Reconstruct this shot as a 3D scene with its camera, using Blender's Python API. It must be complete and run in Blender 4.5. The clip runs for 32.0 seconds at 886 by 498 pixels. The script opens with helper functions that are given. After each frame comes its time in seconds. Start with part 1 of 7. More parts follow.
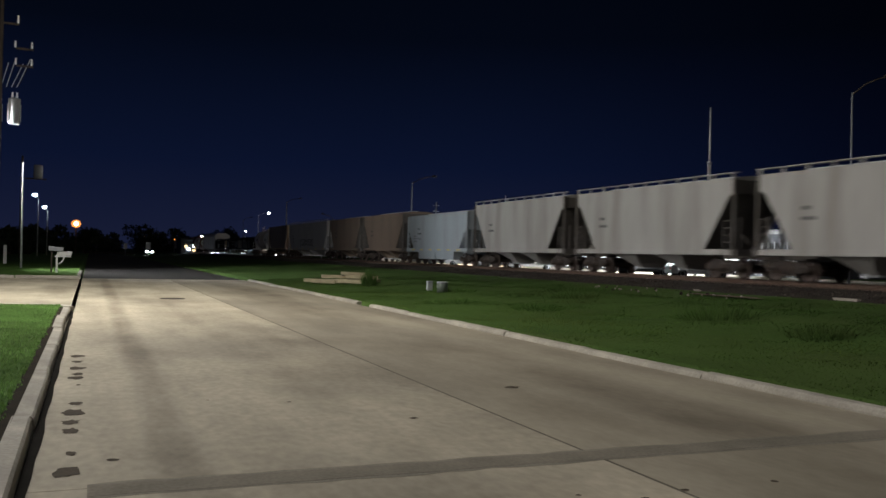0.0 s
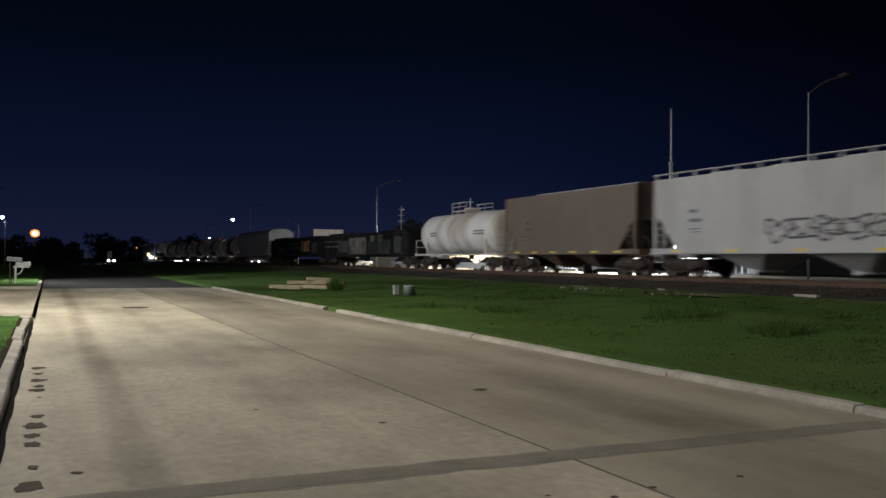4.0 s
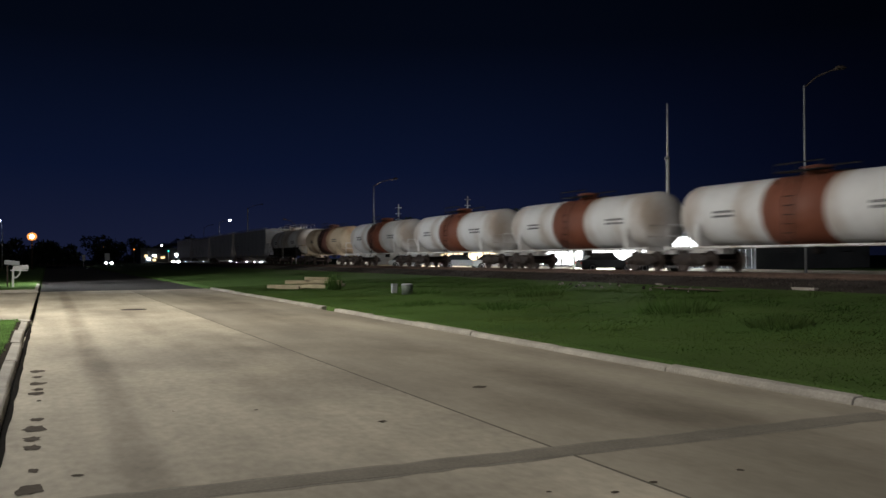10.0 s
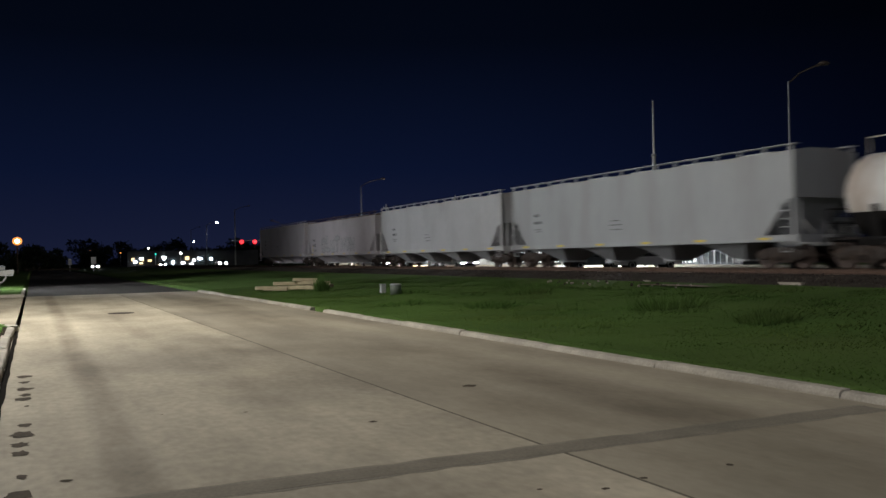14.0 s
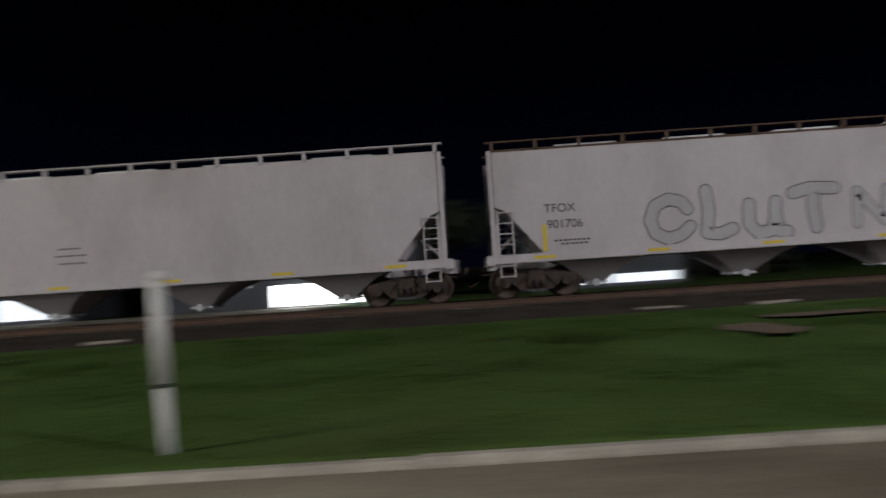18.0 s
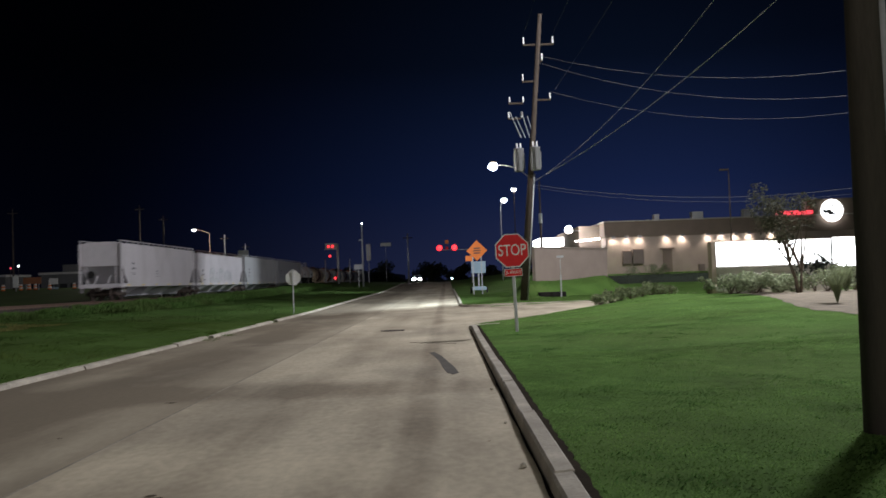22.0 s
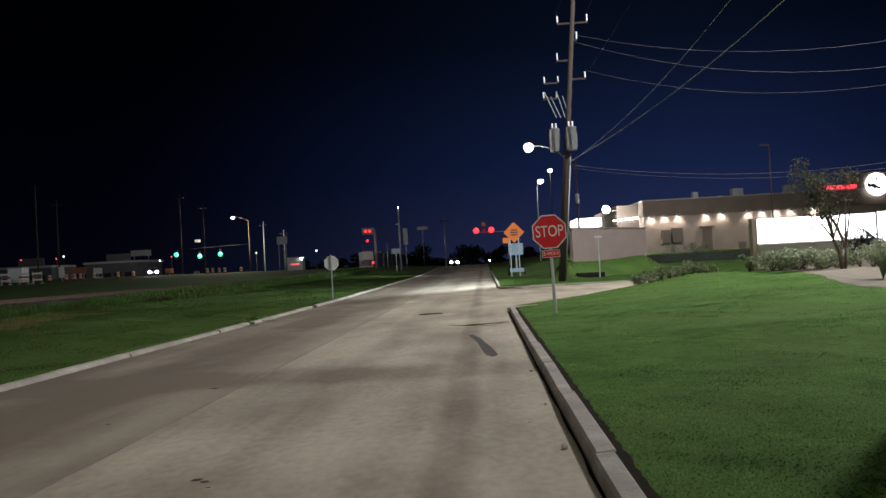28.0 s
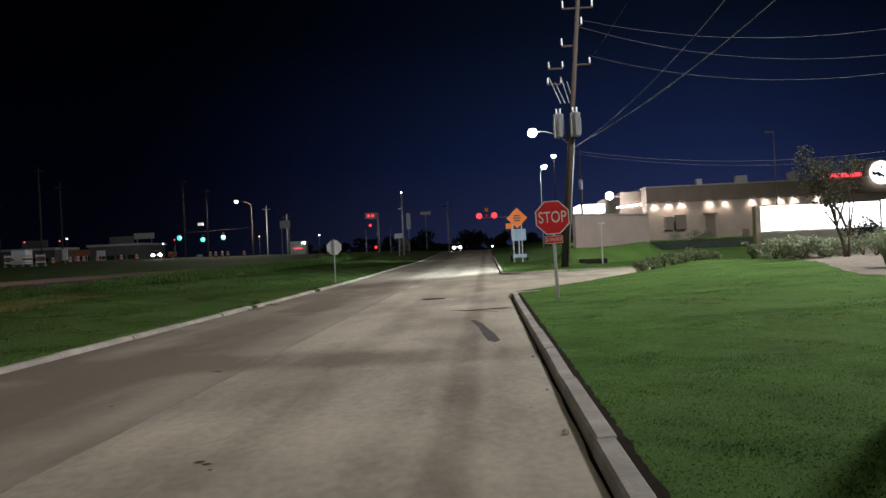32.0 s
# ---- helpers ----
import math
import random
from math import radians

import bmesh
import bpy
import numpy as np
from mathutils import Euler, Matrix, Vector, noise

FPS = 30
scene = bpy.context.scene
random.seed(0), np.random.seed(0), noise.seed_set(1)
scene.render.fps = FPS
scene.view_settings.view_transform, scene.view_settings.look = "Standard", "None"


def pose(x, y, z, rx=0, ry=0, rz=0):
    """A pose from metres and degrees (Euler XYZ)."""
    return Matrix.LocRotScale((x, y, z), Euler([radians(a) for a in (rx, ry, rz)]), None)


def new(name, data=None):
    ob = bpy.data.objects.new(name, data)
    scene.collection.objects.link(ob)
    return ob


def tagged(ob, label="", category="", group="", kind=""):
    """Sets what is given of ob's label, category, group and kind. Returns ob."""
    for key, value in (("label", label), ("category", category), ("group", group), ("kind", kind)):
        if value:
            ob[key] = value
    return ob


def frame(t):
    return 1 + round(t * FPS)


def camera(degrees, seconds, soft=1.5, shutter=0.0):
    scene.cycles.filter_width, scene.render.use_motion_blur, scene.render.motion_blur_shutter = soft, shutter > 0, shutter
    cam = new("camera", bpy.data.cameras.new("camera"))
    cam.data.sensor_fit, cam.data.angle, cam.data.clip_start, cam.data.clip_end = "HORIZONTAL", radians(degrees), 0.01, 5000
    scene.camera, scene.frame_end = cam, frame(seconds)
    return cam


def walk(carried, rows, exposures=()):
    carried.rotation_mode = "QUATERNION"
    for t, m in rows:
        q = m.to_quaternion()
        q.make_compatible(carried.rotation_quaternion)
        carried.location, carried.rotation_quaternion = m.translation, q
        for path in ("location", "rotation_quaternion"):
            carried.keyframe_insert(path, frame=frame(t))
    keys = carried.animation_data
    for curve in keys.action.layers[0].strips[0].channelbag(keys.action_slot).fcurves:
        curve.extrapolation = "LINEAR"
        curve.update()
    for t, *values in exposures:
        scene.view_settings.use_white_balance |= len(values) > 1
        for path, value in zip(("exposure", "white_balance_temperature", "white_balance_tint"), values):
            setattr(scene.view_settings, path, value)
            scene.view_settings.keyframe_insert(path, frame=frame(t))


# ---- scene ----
cam = camera(54, 32.0, soft=1.5, shutter=0.6)

walk(cam, [(t, pose(x, 0, z, 90 + p, r, w)) for t, x, z, w, p, r in (
    (0, 0.000, 1.60, -22.08, 0.44, -1.39),
    (0.5, 0.000, 1.60, -22.54, 0.51, -1.21),
    (1, 0.000, 1.60, -23.04, 0.58, -1.01),
    (1.5, 0.000, 1.60, -23.21, 0.60, -0.86),
    (2, 0.000, 1.60, -23.44, 0.64, -0.78),
    (2.5, 0.000, 1.60, -23.69, 0.67, -0.73),
    (3, 0.000, 1.60, -23.91, 0.66, -0.61),
    (3.5, 0.000, 1.60, -24.12, 0.69, -0.52),
    (5.5, 0.000, 1.60, -24.67, 0.66, -0.12),
    (6, 0.000, 1.60, -24.30, 0.65, -0.02),
    (6.5, 0.000, 1.60, -24.06, 0.61, 0.08),
    (7, 0.000, 1.60, -24.15, 0.62, 0.11),
    (7.5, 0.000, 1.60, -24.20, 0.61, 0.24),
    (8, 0.000, 1.60, -24.29, 0.62, 0.24),
    (8.5, 0.000, 1.60, -24.39, 0.57, 0.34),
    (9, 0.000, 1.60, -24.48, 0.58, 0.46),
    (9.5, 0.000, 1.60, -24.46, 0.58, 0.57),
    (10, 0.000, 1.60, -24.46, 0.56, 0.35),
    (10.5, 0.000, 1.60, -24.57, 0.55, 0.43),
    (11, 0.000, 1.60, -24.76, 0.55, 0.54),
    (11.5, 0.000, 1.60, -24.85, 0.56, 0.64),
    (12, 0.000, 1.60, -25.04, 0.54, 0.72),
    (12.5, 0.000, 1.60, -25.18, 0.54, 0.80),
    (13, 0.000, 1.60, -25.29, 0.53, 0.89),
    (13.5, 0.000, 1.60, -25.26, 0.51, 1.00),
    (15.5, 0.000, 1.60, -25.09, 0.62, 1.33),
    (16, 0.000, 1.60, -24.09, 0.62, 1.40),
    (16.4, 0.000, 1.60, -23.51, 0.80, 0.83),
    (16.5, 0.017, 1.60, -24.64, 0.99, 0.86),
    (16.6, 0.033, 1.60, -26.19, 1.18, 0.80),
    (16.8, 0.067, 1.60, -32.63, 1.87, 0.75),
    (17, 0.100, 1.60, -40.27, 2.32, 1.50),
    (17.1, 0.134, 1.60, -44.02, 2.58, 1.54),
    (17.2, 0.168, 1.60, -47.82, 2.63, 1.69),
    (17.4, 0.236, 1.60, -56.78, 2.81, 2.32),
    (17.7, 0.298, 1.60, -71.53, 2.61, 2.98),
    (18, 0.340, 1.60, -88.60, 1.99, 3.71),
    (18.3, 0.388, 1.60, -105.26, 2.43, 4.56),
    (18.6, 0.440, 1.60, -119.34, 2.15, 5.79),
    (19, 0.520, 1.60, -133.78, 0.99, 5.06),
    (19.3, 0.550, 1.60, -143.65, 0.80, 3.48),
    (19.5, 0.570, 1.60, -148.97, 0.89, 3.51),
    (19.6, 0.562, 1.60, -151.60, 0.86, 2.73),
    (19.7, 0.554, 1.60, -154.12, 0.60, 2.15),
    (19.8, 0.546, 1.60, -155.81, 0.54, 1.85),
    (19.9, 0.538, 1.60, -157.36, 0.55, 2.14),
    (20, 0.530, 1.60, -158.73, 0.92, 3.17),
    (20.3, 0.464, 1.60, -163.33, 0.78, 2.68),
    (20.5, 0.420, 1.60, -166.85, 0.69, 1.96),
    (20.7, 0.396, 1.60, -170.82, 0.70, 1.60),
    (21, 0.360, 1.60, -174.89, 2.33, 1.70),
    (21.5, 0.338, 1.60, -180.37, 3.17, 1.78),
    (21.6, 0.333, 1.60, -180.32, 2.95, 2.00),
    (22, 0.315, 1.60, -179.79, 2.03, 1.97),
    (22.5, 0.315, 1.60, -177.82, 1.50, 2.36),
    (23, 0.315, 1.60, -177.66, 1.40, 2.93),
    (23.5, 0.315, 1.60, -177.63, 1.33, 3.18),
    (24, 0.315, 1.60, -177.66, 1.28, 3.21),
    (24.5, 0.315, 1.60, -177.70, 1.30, 3.25),
    (25, 0.315, 1.60, -177.70, 1.23, 3.17),
    (25.5, 0.315, 1.60, -177.66, 1.17, 3.17),
    (27.5, 0.315, 1.60, -177.37, 1.02, 3.06),
    (28, 0.315, 1.60, -177.32, 1.01, 3.02),
    (28.5, 0.315, 1.60, -177.10, 0.92, 2.97),
    (29, 0.315, 1.60, -177.03, 0.89, 2.95),
    (29.5, 0.315, 1.60, -176.97, 0.85, 2.89),
    (30, 0.315, 1.60, -176.93, 0.81, 2.85),
    (30.5, 0.315, 1.60, -176.89, 0.61, 2.81),
    (31, 0.315, 1.60, -176.94, 0.56, 2.81),
    (31.5, 0.315, 1.60, -176.91, 0.33, 2.73),
    (32, 0.315, 1.60, -177.14, 0.04, 2.60),
)])

# ---- night sky, lamps ----
world = bpy.data.worlds.new("night")
scene.world = world
world.use_nodes = True
wn, wl = world.node_tree.nodes, world.node_tree.links
bg = wn["Background"]
tc = wn.new("ShaderNodeTexCoord")
sep = wn.new("ShaderNodeSeparateXYZ")
ramp = wn.new("ShaderNodeValToRGB")
wl.new(tc.outputs["Generated"], sep.inputs[0])
wl.new(sep.outputs["Z"], ramp.inputs[0])
dotn = wn.new("ShaderNodeVectorMath")
dotn.operation = "DOT_PRODUCT"
dotn.inputs[1].default_value = (0.93, -0.36, 0.0)
wl.new(tc.outputs["Generated"], dotn.inputs[0])
dim = wn.new("ShaderNodeMapRange")
dim.interpolation_type = "SMOOTHSTEP"
dim.inputs["From Min"].default_value, dim.inputs["From Max"].default_value = 0.0, 0.74
dim.inputs["To Min"].default_value, dim.inputs["To Max"].default_value = 1.18, 0.12
wl.new(dotn.outputs["Value"], dim.inputs["Value"])
skymul = wn.new("ShaderNodeVectorMath")
skymul.operation = "SCALE"
wl.new(ramp.outputs[0], skymul.inputs[0])
dots = wn.new("ShaderNodeVectorMath")
dots.operation = "DOT_PRODUCT"
dots.inputs[1].default_value = (-0.05, -0.999, 0.0)
wl.new(tc.outputs["Generated"], dots.inputs[0])
town = wn.new("ShaderNodeMapRange")
town.interpolation_type = "SMOOTHSTEP"
town.inputs["From Min"].default_value, town.inputs["From Max"].default_value = 0.89, 1.0
town.inputs["To Min"].default_value, town.inputs["To Max"].default_value = 0.9, 2.2
wl.new(dots.outputs["Value"], town.inputs["Value"])
both = wn.new("ShaderNodeMath")
both.operation = "MULTIPLY"
wl.new(dim.outputs[0], both.inputs[0])
wl.new(town.outputs[0], both.inputs[1])
wl.new(both.outputs[0], skymul.inputs["Scale"])
wl.new(skymul.outputs[0], bg.inputs[0])
ramp.color_ramp.elements[0].position, ramp.color_ramp.elements[0].color = 0.0, (0.0085, 0.0113, 0.0325, 1)
ramp.color_ramp.elements[1].position, ramp.color_ramp.elements[1].color = 0.42, (0.0004, 0.0010, 0.0022, 1)
e = ramp.color_ramp.elements.new(0.10)
e.color = (0.0031, 0.0060, 0.0225, 1)
e = ramp.color_ramp.elements.new(0.24)
e.color = (0.0010, 0.0022, 0.0064, 1)
bg.inputs[1].default_value = 1.0


def lamp(name, loc, watts, colour=(1, 0.9, 0.78), size=0.25, aim=None, cone=150):
    d = bpy.data.lights.new(name, "SPOT" if aim else "POINT")
    d.energy, d.color, d.shadow_soft_size = watts, colour, size
    ob = new(name, d)
    ob.location = loc
    if aim:
        d.spot_size, d.spot_blend = radians(cone), 0.6
        ob.rotation_euler = (Vector(aim) - Vector(loc)).to_track_quat("-Z", "Y").to_euler()
    return ob


# unseen floods added to the west to match the shadows; street lights on poles
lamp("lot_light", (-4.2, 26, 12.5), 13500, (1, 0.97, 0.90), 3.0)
# added: no lamp is seen on the north pole; aimed at the train
lamp("street_light", (-7.5, 61.7, 8.6), 32000, (0.92, 0.96, 1.0), 0.25, aim=(25, 57, 2.5), cone=114)
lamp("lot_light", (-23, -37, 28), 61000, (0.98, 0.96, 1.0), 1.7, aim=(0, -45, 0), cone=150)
lamp("street_light", (-2.78, -52.9, 8.1), 9000, (0.80, 0.91, 1.0), 0.25, aim=(18, -63, 0.5), cone=136)
lamp("street_light", (-6.66, -99.3, 9.2), 22000, (0.82, 0.91, 1.0), 0.25, aim=(24, -100, 3), cone=52)
lamp("junction_light", (53.5, -179.5, 12.6), 15000, (1.0, 0.9, 0.8), 0.3)
lamp("flood_light", (-13.27, -94.4, 6.6), 900, (0.9, 0.95, 1.0), 0.3)

# ---- materials ----
def material(name, colour, rough=0.7, metal=0.0, var=0.25, scale=3.0, fine=40.0, bump=0.1, stretch=(1, 1, 1), dirt=None, dirt_amount=0.0, island=0.0, spec=0.4, dirt_at=(0.48, 0.72)):
    m = bpy.data.materials.new(name)
    m.use_nodes = True
    n, l = m.node_tree.nodes, m.node_tree.links
    b = n["Principled BSDF"]
    b.inputs["Roughness"].default_value, b.inputs["Metallic"].default_value = rough, metal
    b.inputs["Specular IOR Level"].default_value = spec
    co = n.new("ShaderNodeTexCoord")
    mp = n.new("ShaderNodeMapping")
    mp.inputs["Scale"].default_value = stretch
    l.new(co.outputs["Object"], mp.inputs[0])
    big = n.new("ShaderNodeTexNoise")
    big.inputs["Scale"].default_value, big.inputs["Detail"].default_value = scale, 5
    small = n.new("ShaderNodeTexNoise")
    small.inputs["Scale"].default_value, small.inputs["Detail"].default_value = fine, 4
    l.new(mp.outputs[0], big.inputs[0])
    l.new(mp.outputs[0], small.inputs[0])
    mix = n.new("ShaderNodeMath")
    mix.operation = "MULTIPLY_ADD"
    mix.inputs[1].default_value = 0.45
    l.new(small.outputs[0], mix.inputs[0])
    half = n.new("ShaderNodeMath")
    half.operation = "MULTIPLY"
    half.inputs[1].default_value = 0.55
    l.new(big.outputs[0], half.inputs[0])
    l.new(half.outputs[0], mix.inputs[2])
    cr = n.new("ShaderNodeValToRGB")
    cr.color_ramp.elements[0].position, cr.color_ramp.elements[1].position = 0.3, 0.7
    cr.color_ramp.elements[0].color = (*[c * (1 - var) for c in colour], 1)
    cr.color_ramp.elements[1].color = (*[min(1, c * (1 + var)) for c in colour], 1)
    l.new(mix.outputs[0], cr.inputs[0])
    out = cr.outputs[0]
    if dirt:
        st = n.new("ShaderNodeTexNoise")
        st.inputs["Scale"].default_value, st.inputs["Detail"].default_value = scale * 0.6, 6
        off = n.new("ShaderNodeMapping")
        off.inputs["Location"].default_value = (7.3, 2.1, 4.4)
        off.inputs["Scale"].default_value = stretch
        l.new(co.outputs["Object"], off.inputs[0])
        l.new(off.outputs[0], st.inputs[0])
        dr = n.new("ShaderNodeValToRGB")
        dr.color_ramp.elements[0].position, dr.color_ramp.elements[1].position = dirt_at
        dr.color_ramp.elements[0].color, dr.color_ramp.elements[1].color = (0, 0, 0, 1), (dirt_amount,) * 3 + (1,)
        l.new(st.outputs[0], dr.inputs[0])
        dm = n.new("ShaderNodeMix")
        dm.data_type = "RGBA"
        l.new(dr.outputs[0], dm.inputs["Factor"])
        l.new(out, dm.inputs["A"])
        dm.inputs["B"].default_value = (*dirt, 1)
        out = dm.outputs["Result"]
    if island:
        ge = n.new("ShaderNodeNewGeometry")
        oi = n.new("ShaderNodeObjectInfo")
        ad = n.new("ShaderNodeMath")
        ad.operation = "ADD"
        l.new(ge.outputs["Random Per Island"], ad.inputs[0])
        l.new(oi.outputs["Random"], ad.inputs[1])
        fr = n.new("ShaderNodeMath")
        fr.operation = "FRACT"
        l.new(ad.outputs[0], fr.inputs[0])
        mr = n.new("ShaderNodeMapRange")
        mr.inputs["To Min"].default_value, mr.inputs["To Max"].default_value = 1 - island, 1 + island
        l.new(fr.outputs[0], mr.inputs["Value"])
        hs = n.new("ShaderNodeHueSaturation")
        l.new(mr.outputs[0], hs.inputs["Value"])
        l.new(out, hs.inputs["Color"])
        out = hs.outputs[0]
    l.new(out, b.inputs["Base Color"])
    if bump:
        bp = n.new("ShaderNodeBump")
        bp.inputs["Strength"].default_value, bp.inputs["Distance"].default_value = bump, 0.02
        l.new(mix.outputs[0], bp.inputs["Height"])
        l.new(bp.outputs[0], b.inputs["Normal"])
    return m


def glow(name, colour, strength):
    m = bpy.data.materials.new(name)
    m.use_nodes = True
    b = m.node_tree.nodes["Principled BSDF"]
    b.inputs["Base Color"].default_value = (0.5, 0.5, 0.5, 1)
    b.inputs["Emission Color"].default_value = (*colour, 1)
    b.inputs["Emission Strength"].default_value = strength
    return m


def leafy(m, share=0.5):
    """Thin leaves: part of the light that falls on one side leaves by the other."""
    n, l = m.node_tree.nodes, m.node_tree.links
    b = n["Principled BSDF"]
    tr = n.new("ShaderNodeBsdfTranslucent")
    l.new(b.inputs["Base Color"].links[0].from_socket, tr.inputs["Color"])
    mx = n.new("ShaderNodeMixShader")
    mx.inputs[0].default_value = share
    l.new(b.outputs[0], mx.inputs[1])
    l.new(tr.outputs[0], mx.inputs[2])
    l.new(mx.outputs[0], n["Material Output"].inputs["Surface"])


def lane_wear(m):
    """Darker far lane, wheel paths and long smears on the concrete."""
    n, l = m.node_tree.nodes, m.node_tree.links
    b = n["Principled BSDF"]
    src = b.inputs["Base Color"].links[0].from_socket
    co = n.new("ShaderNodeTexCoord")
    sx = n.new("ShaderNodeSeparateXYZ")
    l.new(co.outputs["Object"], sx.inputs[0])
    mp = n.new("ShaderNodeMapping")
    mp.inputs["Scale"].default_value = (1.1, 0.07, 1)
    l.new(co.outputs["Object"], mp.inputs[0])
    nz = n.new("ShaderNodeTexNoise")
    nz.inputs["Scale"].default_value, nz.inputs["Detail"].default_value = 1.0, 6
    l.new(mp.outputs[0], nz.inputs[0])
    mp2 = n.new("ShaderNodeMapping")
    mp2.inputs["Scale"].default_value = (0.4, 0.2, 1)
    l.new(co.outputs["Object"], mp2.inputs[0])
    nb2 = n.new("ShaderNodeTexNoise")
    nb2.inputs["Scale"].default_value, nb2.inputs["Detail"].default_value, nb2.inputs["Roughness"].default_value = 1.0, 8, 0.65
    l.new(mp2.outputs[0], nb2.inputs[0])
    lane = n.new("ShaderNodeMapRange")
    lane.interpolation_type = "SMOOTHSTEP"
    lane.inputs["From Min"].default_value, lane.inputs["From Max"].default_value = 3.4, 5.6
    lane.inputs["To Min"].default_value, lane.inputs["To Max"].default_value = 0.0, 0.24
    l.new(sx.outputs[0], lane.inputs["Value"])
    south = n.new("ShaderNodeMapRange")
    south.interpolation_type = "SMOOTHSTEP"
    south.inputs["From Min"].default_value, south.inputs["From Max"].default_value = 6.0, -8.0
    south.inputs["To Min"].default_value, south.inputs["To Max"].default_value = 0.1, 1.15
    l.new(sx.outputs[1], south.inputs["Value"])
    lane_s = n.new("ShaderNodeMath")
    lane_s.operation = "MULTIPLY"
    l.new(lane.outputs[0], lane_s.inputs[0])
    l.new(south.outputs[0], lane_s.inputs[1])
    add = n.new("ShaderNodeMath")
    add.operation = "ADD"
    am = n.new("ShaderNodeMath")
    am.operation = "MULTIPLY_ADD"
    am.inputs[1].default_value, am.inputs[2].default_value = 0.55, 0.22
    l.new(nz.outputs[0], am.inputs[0])
    l.new(am.outputs[0], add.inputs[0])
    l.new(lane_s.outputs[0], add.inputs[1])
    add2 = n.new("ShaderNodeMath")
    add2.operation = "ADD"
    l.new(add.outputs[0], add2.inputs[0])
    l.new(nb2.outputs[0], add2.inputs[1])
    # tyre paths along the road and a broad smear across it
    for axis, mid, w0, w1, amount in ((0, 0.68, 0.06, 0.32, 0.24), (0, 2.35, 0.1, 0.5, 0.07), (0, 5.85, 0.25, 0.9, 0.12), (1, -13.2, 0.35, 1.4, 0.24)):
        ds = n.new("ShaderNodeMath")
        ds.operation = "SUBTRACT"
        ds.inputs[1].default_value = mid
        l.new(sx.outputs[axis], ds.inputs[0])
        ab = n.new("ShaderNodeMath")
        ab.operation = "ABSOLUTE"
        l.new(ds.outputs[0], ab.inputs[0])
        bd = n.new("ShaderNodeMapRange")
        bd.interpolation_type = "SMOOTHSTEP"
        bd.inputs["From Min"].default_value, bd.inputs["From Max"].default_value = w0, w1
        bd.inputs["To Min"].default_value, bd.inputs["To Max"].default_value = amount * 2, 0.0
        l.new(ab.outputs[0], bd.inputs["Value"])
        ml = n.new("ShaderNodeMath")
        ml.operation = "MULTIPLY_ADD"
        l.new(bd.outputs[0], ml.inputs[0])
        l.new((nb2 if axis == 0 else nz).outputs[0], ml.inputs[1])
        l.new(add2.outputs[0], ml.inputs[2])
        add2 = ml
    cr = n.new("ShaderNodeValToRGB")
    cr.color_ramp.elements[0].position, cr.color_ramp.elements[1].position = 0.42, 0.68
    cr.color_ramp.elements[0].color, cr.color_ramp.elements[1].color = (1.14, 1.13, 1.11, 1), (0.50, 0.465, 0.43, 1)
    hf = n.new("ShaderNodeMath")
    hf.operation = "MULTIPLY"
    hf.inputs[1].default_value = 0.5
    l.new(add2.outputs[0], hf.inputs[0])
    l.new(hf.outputs[0], cr.inputs[0])
    mx = n.new("ShaderNodeMix")
    mx.data_type, mx.blend_type = "RGBA", "MULTIPLY"
    mx.inputs["Factor"].default_value = 1.0
    l.new(src, mx.inputs["A"])
    l.new(cr.outputs[0], mx.inputs["B"])
    l.new(mx.outputs["Result"], b.inputs["Base Color"])
    return m


CONCRETE = material("concrete", (0.440, 0.393, 0.303), 0.85, var=0.27, scale=0.6, fine=11, bump=0.05, stretch=(1, 0.55, 1), dirt=(0.13, 0.115, 0.095), dirt_amount=0.55)
lane_wear(CONCRETE)
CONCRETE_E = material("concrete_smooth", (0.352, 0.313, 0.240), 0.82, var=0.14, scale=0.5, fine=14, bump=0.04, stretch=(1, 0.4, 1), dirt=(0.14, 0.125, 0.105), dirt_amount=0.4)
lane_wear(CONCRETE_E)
KERB = material("kerb_concrete", (0.41, 0.375, 0.315), 0.85, var=0.32, scale=2, fine=30, bump=0.25, dirt=(0.2, 0.18, 0.15), dirt_amount=0.5, island=0.1)
TAR = material("tar", (0.232, 0.207, 0.165), 0.9, spec=0.08, var=0.25, scale=2, fine=30)
STAIN = material("oil_stain", (0.085, 0.068, 0.05), 0.9, spec=0.08, var=0.3, scale=4, fine=30)
ASPHALT = material("asphalt", (0.04, 0.037, 0.034), 0.92, spec=0.1, var=0.3, scale=0.5, fine=30, bump=0.2)
JOINTM = material("joint_filler", (0.09, 0.078, 0.062), 0.9, spec=0.08, var=0.3, scale=2, fine=30)
SOIL = material("soil_grass", (0.060, 0.106, 0.028), 0.95, var=0.35, scale=0.35, fine=26, bump=0.25, dirt=(0.09, 0.10, 0.04), dirt_amount=0.4, spec=0.05)
